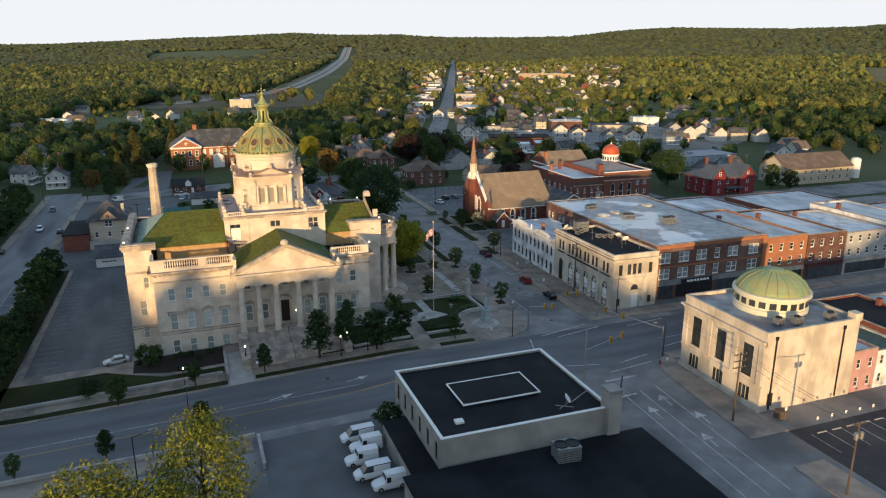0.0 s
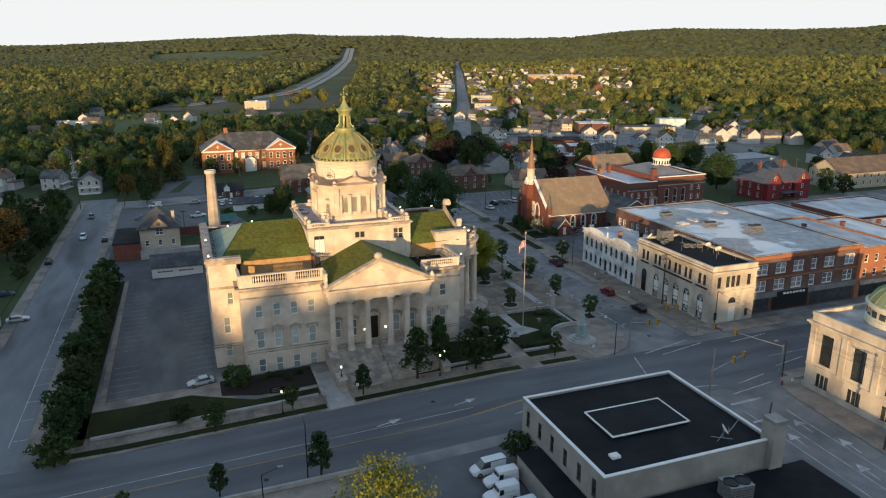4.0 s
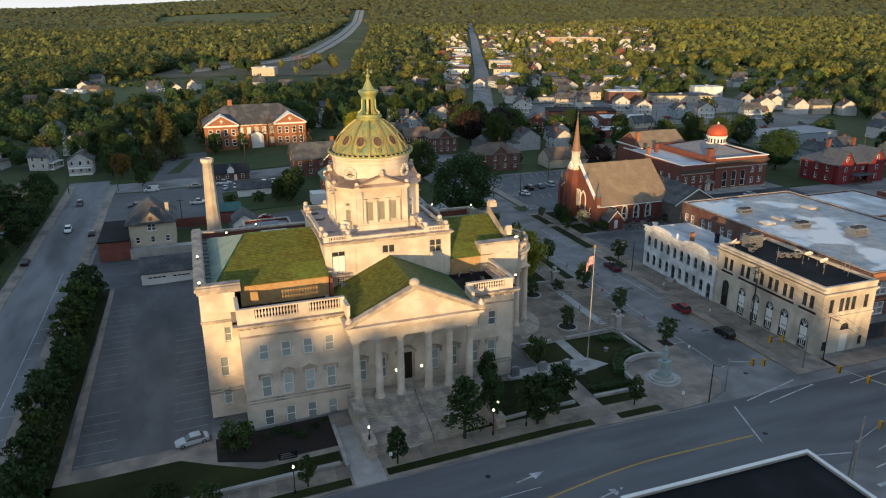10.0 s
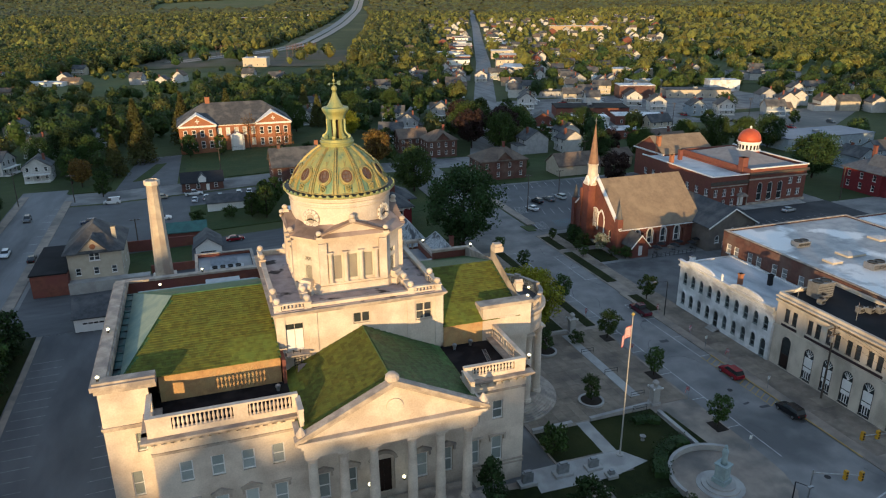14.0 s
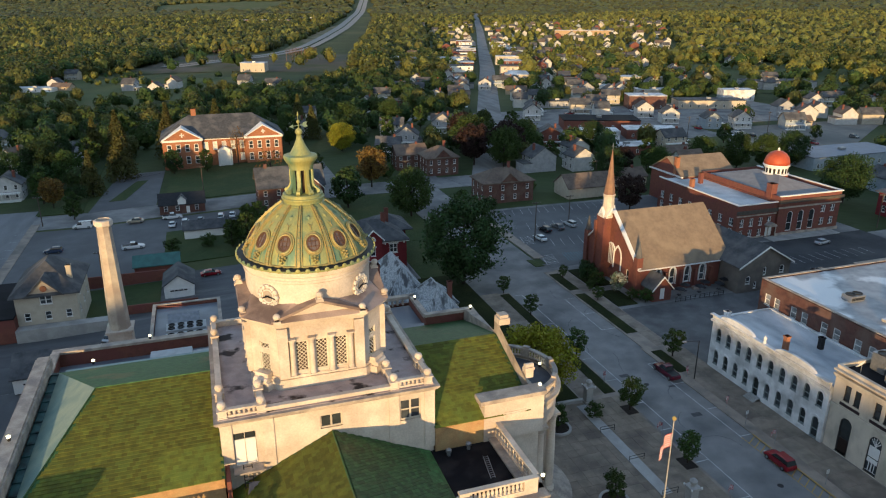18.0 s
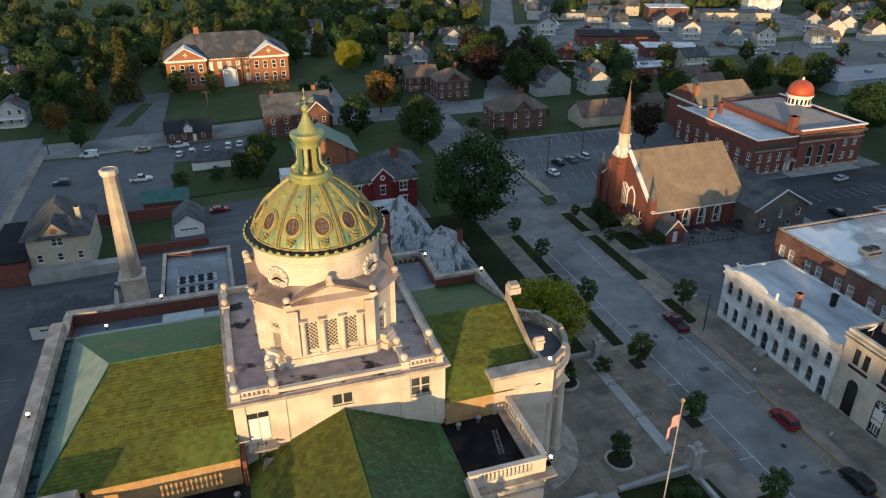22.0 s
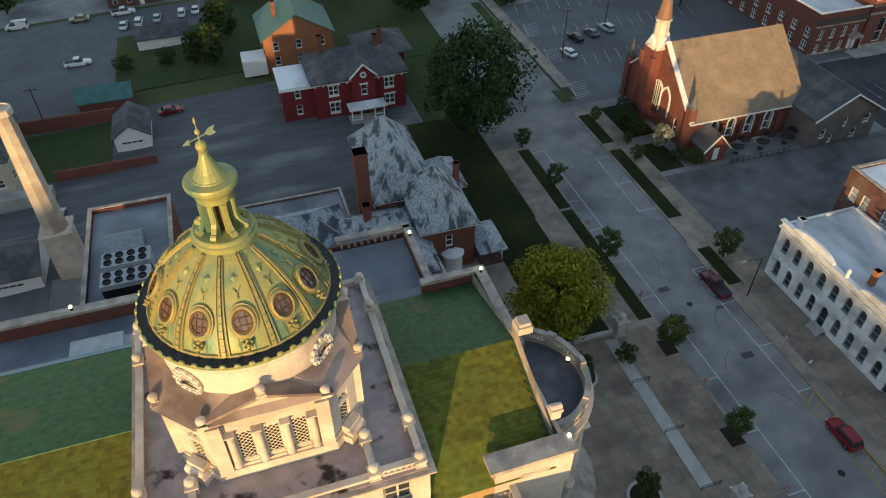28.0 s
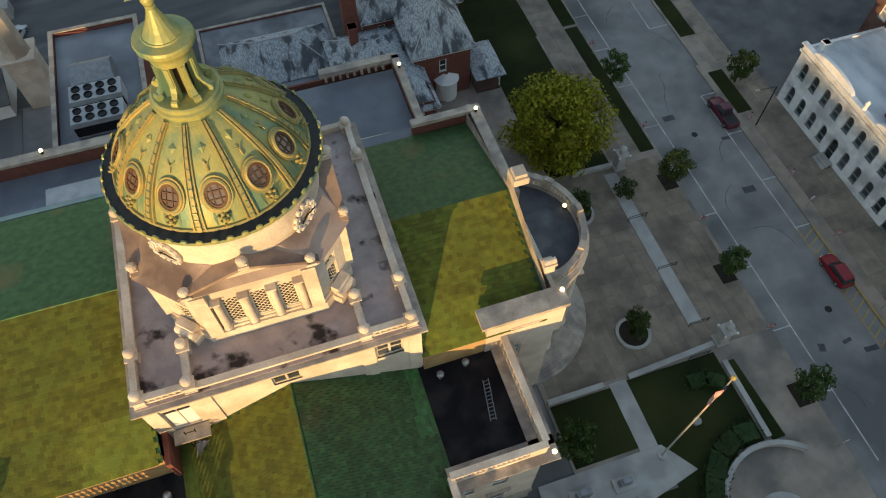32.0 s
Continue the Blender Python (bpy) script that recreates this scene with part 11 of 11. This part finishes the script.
low_wall([(40.2, 150.0), (46.6, 150.0)])
low_wall([(49.6, 150.0), (60.2, 150.6)])
low_wall([(60.3, 148.4), (60.4, 139.6)])
low_wall([(-34, 127.8), (2.6, 128.0)], 0.4, 0.5)
low_wall([(28, 129.2), (40, 129.6)], 0.4, 0.5)
low_wall([(43.8, 130.0), (52.2, 130.0)], 0.4, 0.5)
low_wall([(55, 177.2), (60.4, 177.0)])
low_wall([(3.4, 127.0), (3.4, 137.5)], 0.4, 0.4)
low_wall([(6.4, 101.8), (6.4, 93.0)], 0.9, 0.35, "white concrete wall along the yard ramp")
low_wall([(-40, 103.2), (6.0, 102.6)], 0.6, 0.3, "long low concrete wall along the pavement")
ground_piece("pavement_ramp", [rect(58.9, 60.6, 153.6, 176.0)], S15 + 0.12, CONCL, "pale concrete ramp strip", "pavement")
ground_piece("pavement_monument", [[(35.5, 137.8), (46, 137.6), (52, 139), (49.6, 142.4), (36, 142.4)], rect(47.3, 49.3, 142.42, 150), rect(3.6, 7.8, 122.4, 137)], S15 + 0.07, CONCL, "pale concrete walks", "pavement")

# monument circle
MCX, MCY = 58.8, 132.4
cw_ = lathe(B(), [(6.4, 0.1), (6.9, 0.1), (6.9, 1.0), (6.4, 1.0), (6.4, 0.1)], MCX, MCY, 24, 48, 190)
solid("seat_wall", cw_, CONCL, "curved pale stone seat wall round the monument", "wall", at=(MCX, MCY, 0.1))
ground_piece("pavement_circle", [[(MCX + 6.3 * math.cos(radians(a)), MCY + 6.3 * math.sin(radians(a))) for a in range(0, 360, 12)]], S15 + 0.03, CONC, "pale round paving of the monument", "pavement")
mo = thing("monument", (57.8, 131.6, 0.2), "verdigris soldier monument on a stepped stone base", "monument")
for k, (r, h) in enumerate(((3.0, 0.25), (2.4, 0.5), (1.8, 0.75))):
    part("step", lathe(B(), [(r, 0.1), (r, h), (0.2, h + 0.01)], 57.8, 131.6, 24), CONCL, mo)
pd_ = box(B(), -0.9, 0.9, -0.9, 0.9, 0.75, 1.4, pose(57.8, 131.6, 0, 0, 0, 20))
box(pd_, -0.7, 0.7, -0.7, 0.7, 1.4, 3.3, pose(57.8, 131.6, 0, 0, 0, 20))
box(pd_, -0.85, 0.85, -0.85, 0.85, 3.3, 3.5, pose(57.8, 131.6, 0, 0, 0, 20))
part("pedestal", pd_, BRONZE, mo)
solid("statue", lathe(lathe(tube(B(), (58.2, 131.5, 3.5), (58.1, 131.6, 5.4), 0.06), [(0.45, 3.5), (0.38, 4.2), (0.3, 4.6), (0.42, 5.2), (0.38, 5.5), (0.14, 5.7)], 57.8, 131.6, 12), [(0.1, 5.65), (0.22, 5.8), (0.24, 6.0), (0.12, 6.2)], 57.8, 131.6, 10), BRONZE, "verdigris standing figure on the monument's pedestal", "statue", at=(57.8, 131.6, 3.5), smooth=True)
for x, y, w, h in ((34.6, 140.0, 2.4, 2.0), (39.8, 140.2, 2.6, 1.9), (44.2, 140.0, 2.2, 1.7), (45.6, 137.8, 1.4, 1.0)):
    ms = thing("memorial_stone", (x, y, 0.2), "grey granite memorial stone on a plinth", "memorial", "memorials")
    part("plinth", box(B(), x - w / 2, x + w / 2, y - 0.7, y + 0.7, 0.2, 0.6), CONCL, ms)
    part("tablet", box(box(B(), x - w * 0.3, x + w * 0.3, y - 0.3, y + 0.3, 0.6, h), x - w * 0.2, x + w * 0.2, y - 0.25, y + 0.25, h, h + 0.25), STEEL, ms)
fp = thing("flagpole", (49.2, 141.4, 0.2), "tall weathered metal flagpole with a limp flag", "flagpole")
part("pole", lathe(B(), [(0.5, 0.2), (0.5, 0.35), (0.11, 0.4), (0.055, 21.0)], 49.2, 141.4, 10), mat("weathered aluminium pole", (0.46, 0.45, 0.42), (0.36, 0.35, 0.33), 1.0, 0.5, 0.3), fp)
part("ball", lathe(B(), [(0.05, 21.0), (0.22, 21.15), (0.22, 21.35), (0.05, 21.5)], 49.2, 141.4, 8), mat("gilt", (0.7, 0.5, 0.15), None, 1.0, 0.3, 0.5), fp)


def flag(bm_m, x, y, z, w, h, parent, angle=200):
    """A hanging striped flag: red and white bands and a blue corner, each a strip of folded cloth."""
    M = pose(x, y, z, 0, 0, angle)
    for nm, m, bands in (("stripes_red", "flag red", range(0, 13, 2)), ("stripes_white", "flag white", range(1, 13, 2))):
        b = B()
        for k in bands:
            z0, z1 = -h * k / 13, -h * (k + 1) / 13
            last = None
            for i in range(9):
                u = i / 8
                p = [b.verts.new(M @ Vector((0.06 + w * u * 0.75, 0.18 * math.sin(u * 9), zz - 0.45 * w * u * u))) for zz in (z0, z1)]
                if last:
                    b.faces.new((last[0], p[0], p[1], last[1]))
                last = p
        part(nm, b, mat(m, (0.45, 0.03, 0.04) if "red" in m else (0.7, 0.7, 0.7), None, 2.0, 0.8), parent)
    b = B()
    last = None
    for i in range(5):
        u = i / 8 * 0.85
        p = [b.verts.new(M @ Vector((0.06 + w * u * 0.75, 0.18 * math.sin(u * 9) - 0.012, zz - 0.45 * w * u * u))) for zz in (0, -h * 7 / 13)]
        if last:
            b.faces.new((last[0], p[0], p[1], last[1]))
        last = p
    part("canton", b, mat("flag blue", (0.03, 0.04, 0.14), None, 2.0, 0.8), parent)


flag(None, 49.2, 141.4, 19.9, 2.6, 1.6, fp)
for x, y in ((66.9, 165.0), (66.9, 150.0), (66.9, 181.0), (67.0, 197.0), (81.0, 168.0), (81.0, 178.0), (81.2, 158.0)):
    sf_ = thing("street_flag", (x, y, 0.15), "small flag on a short kerbside pole", "flag", "kerb flags")
    part("pole", tube(B(), (x, y, 0.1), (x, y, 2.6), 0.025), STEEL, sf_)
    flag(None, x, y, 2.6, 1.0, 0.65, sf_, random.uniform(150, 260))
for x, y in ((59.9, 168.5), (60.0, 161.0), (60.0, 153.4), (58.0, 149.8)):
    rk_ = thing("handrail", (x, y, 0.2), "bent black tubular handrail on the ramp", "handrail", "ramp rails")
    bm = B()
    for a, b in (((-1.2, 0.0), (-1.2, 0.95)), ((1.2, 0.0), (1.2, 0.95)), ((-1.2, 0.95), (1.2, 0.95)), ((-1.2, 0.5), (1.2, 0.5))):
        tube(bm, (x + a[0], y, 0.2 + a[1]), (x + b[0], y, 0.2 + b[1]), 0.04)
    part("rail", bm, DARK, rk_)
for x, y in ((52.5, 154.6), (53.3, 171.5)):
    pl = thing("planter_ring", (x, y, 0.15), "round concrete planter with dark mulch", "planter", "round planters")
    part("kerb", lathe(B(), [(1.65, 0.1), (2.0, 0.1), (2.0, 0.5), (1.65, 0.5), (1.65, 0.3)], x, y, 28), CONCL, pl)
    part("mulch", lathe(B(), [(1.7, 0.2), (1.7, 0.38), (0.2, 0.45)], x, y, 24), SOIL, pl)
for x, y in ((66.4, 142.6), (66.4, 158.3), (66.4, 172.6)):
    solid("tree_pit", box(B(), x - 1.0, x + 0.9, y - 1.3, y + 1.3, 0.15, 0.21), SOIL, "square mulched tree pit in the pavement", "tree pit", at=(x, y, 0.15), group="tree pits")


def hedge(pts, h, w, label):
    V = []
    for (x0, y0), (x1, y1) in zip(pts, pts[1:]):
        n = max(2, int(math.dist((x0, y0), (x1, y1)) / 0.6))
        for i in range(n):
            f = i / n
            V.append((x0 + (x1 - x0) * f - pts[0][0], y0 + (y1 - y0) * f - pts[0][1], h * 0.5, w * 0.62))
    th = thing("hedge", (*pts[0], level(pts[0][0]) + 0.15), label, "hedge")
    o = new("foliage", leaf_mesh("foliage", V, 90, 0.14, LEAFD))
    o.parent = th
    core = B()
    for (x0, y0), (x1, y1) in zip(pts, pts[1:]):
        ln = math.dist((x0, y0), (x1, y1))
        box(core, 0, ln, -w * 0.35, w * 0.35, 0, h * 0.8, pose(x0, y0, level(x0) + 0.1, 0, 0, math.degrees(math.atan2(y1 - y0, x1 - x0))))
    part("core", core, LEAFD, th)


hedge([(51.6, 135.2), (52.8, 137.6), (54.6, 139.6), (57.0, 140.7), (59.3, 140.6)], 1.3, 2.6, "clipped green hedge behind the seat wall")
hedge([(55.4, 147.4), (57.4, 147.3), (59.0, 146.2)], 0.9, 2.0, "low clipped dark hedge beside the gate pillar")
hedge([(44.5, 132.0), (51.5, 132.0)], 0.8, 1.6, "low clipped hedge on the lawn")
for i in range(9):
    tree("shrub", -12 + i * 1.8 + random.uniform(-0.4, 0.4), random.uniform(136, 140), random.uniform(0.22, 0.38), level(-5) + 0.2)
for x, y in ((54.1, 143.3),):
    bx = thing("birdbath", (x, y, 0.2), "white round stone urn on the lawn", "urn")
    part("bowl", lathe(B(), [(0.3, 0.2), (0.16, 0.6), (0.42, 0.8), (0.45, 0.9), (0.33, 0.86), (0.02, 0.7)], x, y, 14), CONCL, bx)
sg_ = thing("sign_board", (-4.0, 131.8, level(-4)), "black sign board with pale letter bars and a lamp", "sign")
part("board", box(B(), -5.4, -2.8, 131.75, 131.95, level(-4) + 0.4, level(-4) + 1.6), DARK, sg_)
lb_ = B()
for k in range(3):
    box(lb_, -5.1, -3.1 - 0.3 * k, 131.70, 131.75, level(-4) + 0.65 + 0.3 * k, level(-4) + 0.78 + 0.3 * k)
part("letter_bars", lb_, STEEL, sg_)


# ---- poles, signals, wires ----
def utility_pole(x, y, h, lab="weathered wooden utility pole with crossarm", arms=1, cans=0, lean=0.0):
    z = terrain(x, y)
    th = thing("utility_pole", (x, y, z), lab, "utility pole", "utility poles")
    part("pole", tube(B(), (x, y, z - 0.3), (x + lean, y, z + h), 0.17, 0.11, 8), WOODP, th)
    for k in range(arms):
        zz = z + h - 0.4 - 1.1 * k
        part("crossarm", box(B(), x - 1.2 + lean, x + 1.2 + lean, y - 0.08, y + 0.08, zz, zz + 0.14), WOODP, th)
        for dx in (-1.1, -0.4, 0.4, 1.1):
            part("insulator", lathe(B(), [(0.06, zz + 0.14), (0.08, zz + 0.28), (0.03, zz + 0.34)], x + dx + lean, y, 6), STEEL, th)
    for k in range(cans):
        part("transformer", lathe(B(), [(0.28, z + h - 2.4), (0.3, z + h - 1.5), (0.1, z + h - 1.4)], x + lean + (0.45 if k else -0.45), y - 0.2, 10), STEEL, th)
    return th


utility_pole(78.4, 79.4, 12.0, arms=3)
utility_pole(78.9, 58.5, 11.0, arms=1, cans=2)
utility_pole(59.4, 84.0, 9.0, arms=0, lean=0.7)
utility_pole(86.6, 143.5, 12.5, arms=2, cans=1)
utility_pole(87.6, 81.5, 7.5, arms=0)
for x, y, h in ((88.5, 252, 11), (104, 262, 9), (-56, 318, 11), (-40, 318, 9), (6, 330, 11), (70.0, 312, 11), (72, 345, 11), (-18, 262, 8), (130, 292, 11), (186, 232, 10), (236, 250, 12), (305, 262, 14), (330, 285, 14), (170, 356, 12), (215, 356, 12), (260, 356, 12)):
    utility_pole(x, y, h)


def wire(a, b, sag, r=0.02, n=12):
    bm = B()
    P = [Vector(a).lerp(Vector(b), i / n) - Vector((0, 0, sag * 4 * (i / n) * (1 - i / n))) for i in range(n + 1)]
    for p, q in zip(P, P[1:]):
        tube(bm, p, q, r, n=4)
    solid("overhead_wire", bm, DARK, "thin sagging overhead wire between poles", "wire", at=tuple(a), group="overhead wires")


for dx in (-1.1, 0.4, 1.1):
    wire((78.4 + dx, 79.4, 11.9), (78.9 + dx, 58.5, 10.9), 0.8)
    wire((78.4 + dx, 79.4, 11.9), (86.6 + dx, 143.5, 12.4), 1.6)
wire((87.6, 81.5, 7.4), (78.4, 79.4, 8.5), 0.4)
wire((-56, 318, 8.3), (6, 330, 10.5), 1.0)
wire((6, 330, 10.5), (70, 312, 10.6), 1.0)
wire((-56, 318, 8.0), (-40, 318, 6.4), 0.3)


def signal(x, y, h, dx, dy, n=2, z=0.15):
    """A mast arm with hanging yellow signal heads."""
    th = thing("traffic_signal", (x, y, z), "steel mast arm with yellow traffic signal heads", "traffic signal", "traffic signals")
    part("mast", tube(B(), (x, y, z), (x, y, h), 0.13, 0.10, 8), STEEL, th)
    e = (x + dx, y + dy, h + 0.3)
    part("arm", tube(B(), (x, y, h - 0.4), e, 0.09, 0.06, 6), STEEL, th)
    for k in range(n):
        f = 1.0 - 0.32 * k
        p = (x + dx * f, y + dy * f, h - 0.4 + 0.7 * f)
        hd = part("signal_head", box(B(), p[0] - 0.2, p[0] + 0.2, p[1] - 0.2, p[1] + 0.2, p[2] - 0.65, p[2] + 0.55), mat("signal yellow", (0.55, 0.30, 0.02), None, 2.0, 0.5), th)
        for q in range(3):
            part("lens", lathe(B(), [(0.13, -0.24), (0.13, 0.24)], n=10, m=Matrix.Translation((p[0], p[1], p[2] - 0.42 + 0.38 * q)) @ Matrix.Rotation(radians(90), 4, "X")), DARK, hd)
    return th


signal(63.9, 100.6, 6.2, 9.0, 2.4)
signal(83.2, 104.4, 6.2, -6.0, 11.0)
signal(82.6, 126.6, 6.2, -7.5, 0.6)
signal(64.4, 124.4, 6.0, 4.0, -3.0, 2)
for x, y, h in ((63.0, 99.4, 10.6), ):
    pm_ = thing("light_mast", (x, y, 0.15), "tall slim pale pole by the crossing", "pole")
    part("pole", tube(B(), (x, y, 0), (x, y, h), 0.14, 0.09, 8), mat("pale wood", (0.34, 0.30, 0.25), None, 2.0, 0.8), pm_)


def cobra(x, y, h, dx, dy):
    z = level(x) + 0.1
    th = thing("street_light", (x, y, z), "curved-arm street light on a dark pole", "street light", "street lights")
    part("pole", tube(B(), (x, y, z), (x, y, z + h), 0.10, 0.07, 8), DARK, th)
    part("arm", tube(B(), (x, y, z + h), (x + dx, y + dy, z + h + 0.3), 0.05, 0.04, 6), DARK, th)
    part("lamp_head", box(B(), x + dx - 0.35, x + dx + 0.35, y + dy - 0.15, y + dy + 0.15, z + h + 0.22, z + h + 0.4), STEEL, th)


cobra(60.0, 118.6 + 4.2, 6.5, 0.5, -1.6)
cobra(88.6, 128.0, 8.0, -0.6, -2.0)
cobra(82.2, 177.4, 7.2, -3.0, 0.0)
cobra(-3.4, 104.2, 8.5, 0.0, 2.4)
cobra(83.0, 103.6, 7.0, -2.0, 0.5)
# a two-armed light beside the tall near tree
cobra(-10.5, 93.5, 9.0, 2.4, 0.6)
for x, y, k in ((80.4, 99.0, 0), (86.3, 76.6, 1), (66.6, 136.5, 0), (8.6, 123.4, 0), (55.6, 123.6, 0), (80.8, 163.5, 0), (80.8, 148.5, 0)):
    s_ = thing("street_sign", (x, y, 0.15), "small white sign on a thin steel post", "sign", "street signs")
    part("post", tube(B(), (x, y, 0.1), (x, y, 2.5), 0.035), STEEL, s_)
    part("plate", box(B(), x - 0.22, x + 0.22, y - 0.02, y + 0.02, 1.9, 2.5), WHITE, s_)
for i in range(7):
    s_ = thing("stall_sign", (90.5 + i * 3.0, 74.2, 0.05), "small white stall sign on a post", "sign", "stall signs")
    part("post", tube(B(), (90.5 + i * 3.0, 74.2, 0.05), (90.5 + i * 3.0, 74.2, 1.1), 0.03), STEEL, s_)
    part("plate", box(B(), 90.3 + i * 3.0, 90.7 + i * 3.0, 74.15, 74.2, 0.8, 1.3), WHITE, s_)
    solid("wheel_stop", box(B(), 88.2 + i * 3.0, 90.0 + i * 3.0, 71.8, 72.0, 0.04, 0.17), CONCL, "concrete wheel stop at a stall", "wheel stop", at=(89 + i * 3.0, 71.9, 0.04), group="wheel stops")
lb2 = thing("litter_bin", (86.4, 77.6, 0.15), "dark slatted litter bin on the pavement", "bin")
part("body", box(B(), 85.6, 87.2, 76.9, 78.3, 0.15, 1.5), mat("brown slats", (0.12, 0.09, 0.07), None, 2.0, 0.8), lb2)
hy = thing("fire_hydrant", (80.6, 101.2, 0.15), "small red fire hydrant", "hydrant")
part("body", lathe(B(), [(0.18, 0.15), (0.14, 0.25), (0.14, 0.7), (0.18, 0.75), (0.05, 0.95)], 80.6, 101.2, 8), PAINT["red"], hy)

for x, y in ((73.6, 178.6), (75.2, 150.4), (72.2, 128.5), (20.5, 118.0), (-9.0, 106.2), (71.5, 214.0), (62.0, 113.0)):
    mh = thing("manhole_cover", (x, y, level(x)), "dark round iron manhole cover in the road", "manhole", "manhole covers")
    part("cover", lathe(B(), [(0.42, level(x) - 0.02), (0.42, level(x) + 0.02), (0.36, level(x) + 0.025)], x, y, 18), DARK, mh)

for a, b, sg in (((-56, 318, level(-56) + 10.4), (6, 330, 10.2), 1.4), ((6, 330, 10.2), (70, 312, 10.4), 1.4), ((70, 312, 10.4), (72, 345, 10.4), 0.8), ((-56, 318, level(-56) + 10.4), (-60, 205, 9.0), 2.2), ((88.5, 252, 10.4), (70, 312, 10.4), 1.2)):
    wire(a, b, sg)
# pavement slabs along the front street and beside the white building
walk_ = thing("pavement_slabs", (8, 126.6, 0.2), "worn concrete slabs of the street pavements", "pavement", kind="structure")
SLM = mat("pavement slab", (0.285, 0.24, 0.19), (0.225, 0.19, 0.152), 0.9, 0.9, bump=0.008, fine=14, c=(0.16, 0.135, 0.11), big=0.3, rnd=0.12)
sl_a = mesh_of("slab", box(B(), -0.97, 0.97, -1.6, 1.6, -0.04, 0.02), SLM)
sl_b = mesh_of("slab", box(B(), -1.42, 1.42, -1.42, 1.42, -0.04, 0.02), SLM)
for i in range(47):
    x = -37.5 + i * 2.0
    if not 2.5 < x < 8.4:
        sl = 2.5 / 65 if x < 35 else 0.0
        put("slab", sl_a, pose(x, 126.5, level(x) + S15 + 0.005, 0, -math.degrees(math.atan(sl)), 0), walk_)
for i in range(20):
    for k in range(2):
        put("slab", sl_b, pose(83.4 + 2.9 * k, 131.0 + 2.9 * i, S15 + 0.004 + 0.004 * ((i + k) % 2)), walk_)
sl_c = mesh_of("slab", box(B(), -1.3, 1.3, -0.95, 0.95, -0.04, 0.02), SLM)
for i in range(21):
    put("slab", sl_c, pose(84.75, 190.8 + 1.96 * i, S15 + 0.005), walk_)
sl_d = mesh_of("slab", box(B(), -1.03, 1.03, -1.45, 1.45, -0.04, 0.02), SLM)
for i in range(15):
    for k in range(2):
        put("slab", sl_d, pose(61.95 + 2.12 * k, 179.5 + 2.96 * i, S15 + 0.005 + 0.003 * ((i + k) % 2)), walk_)
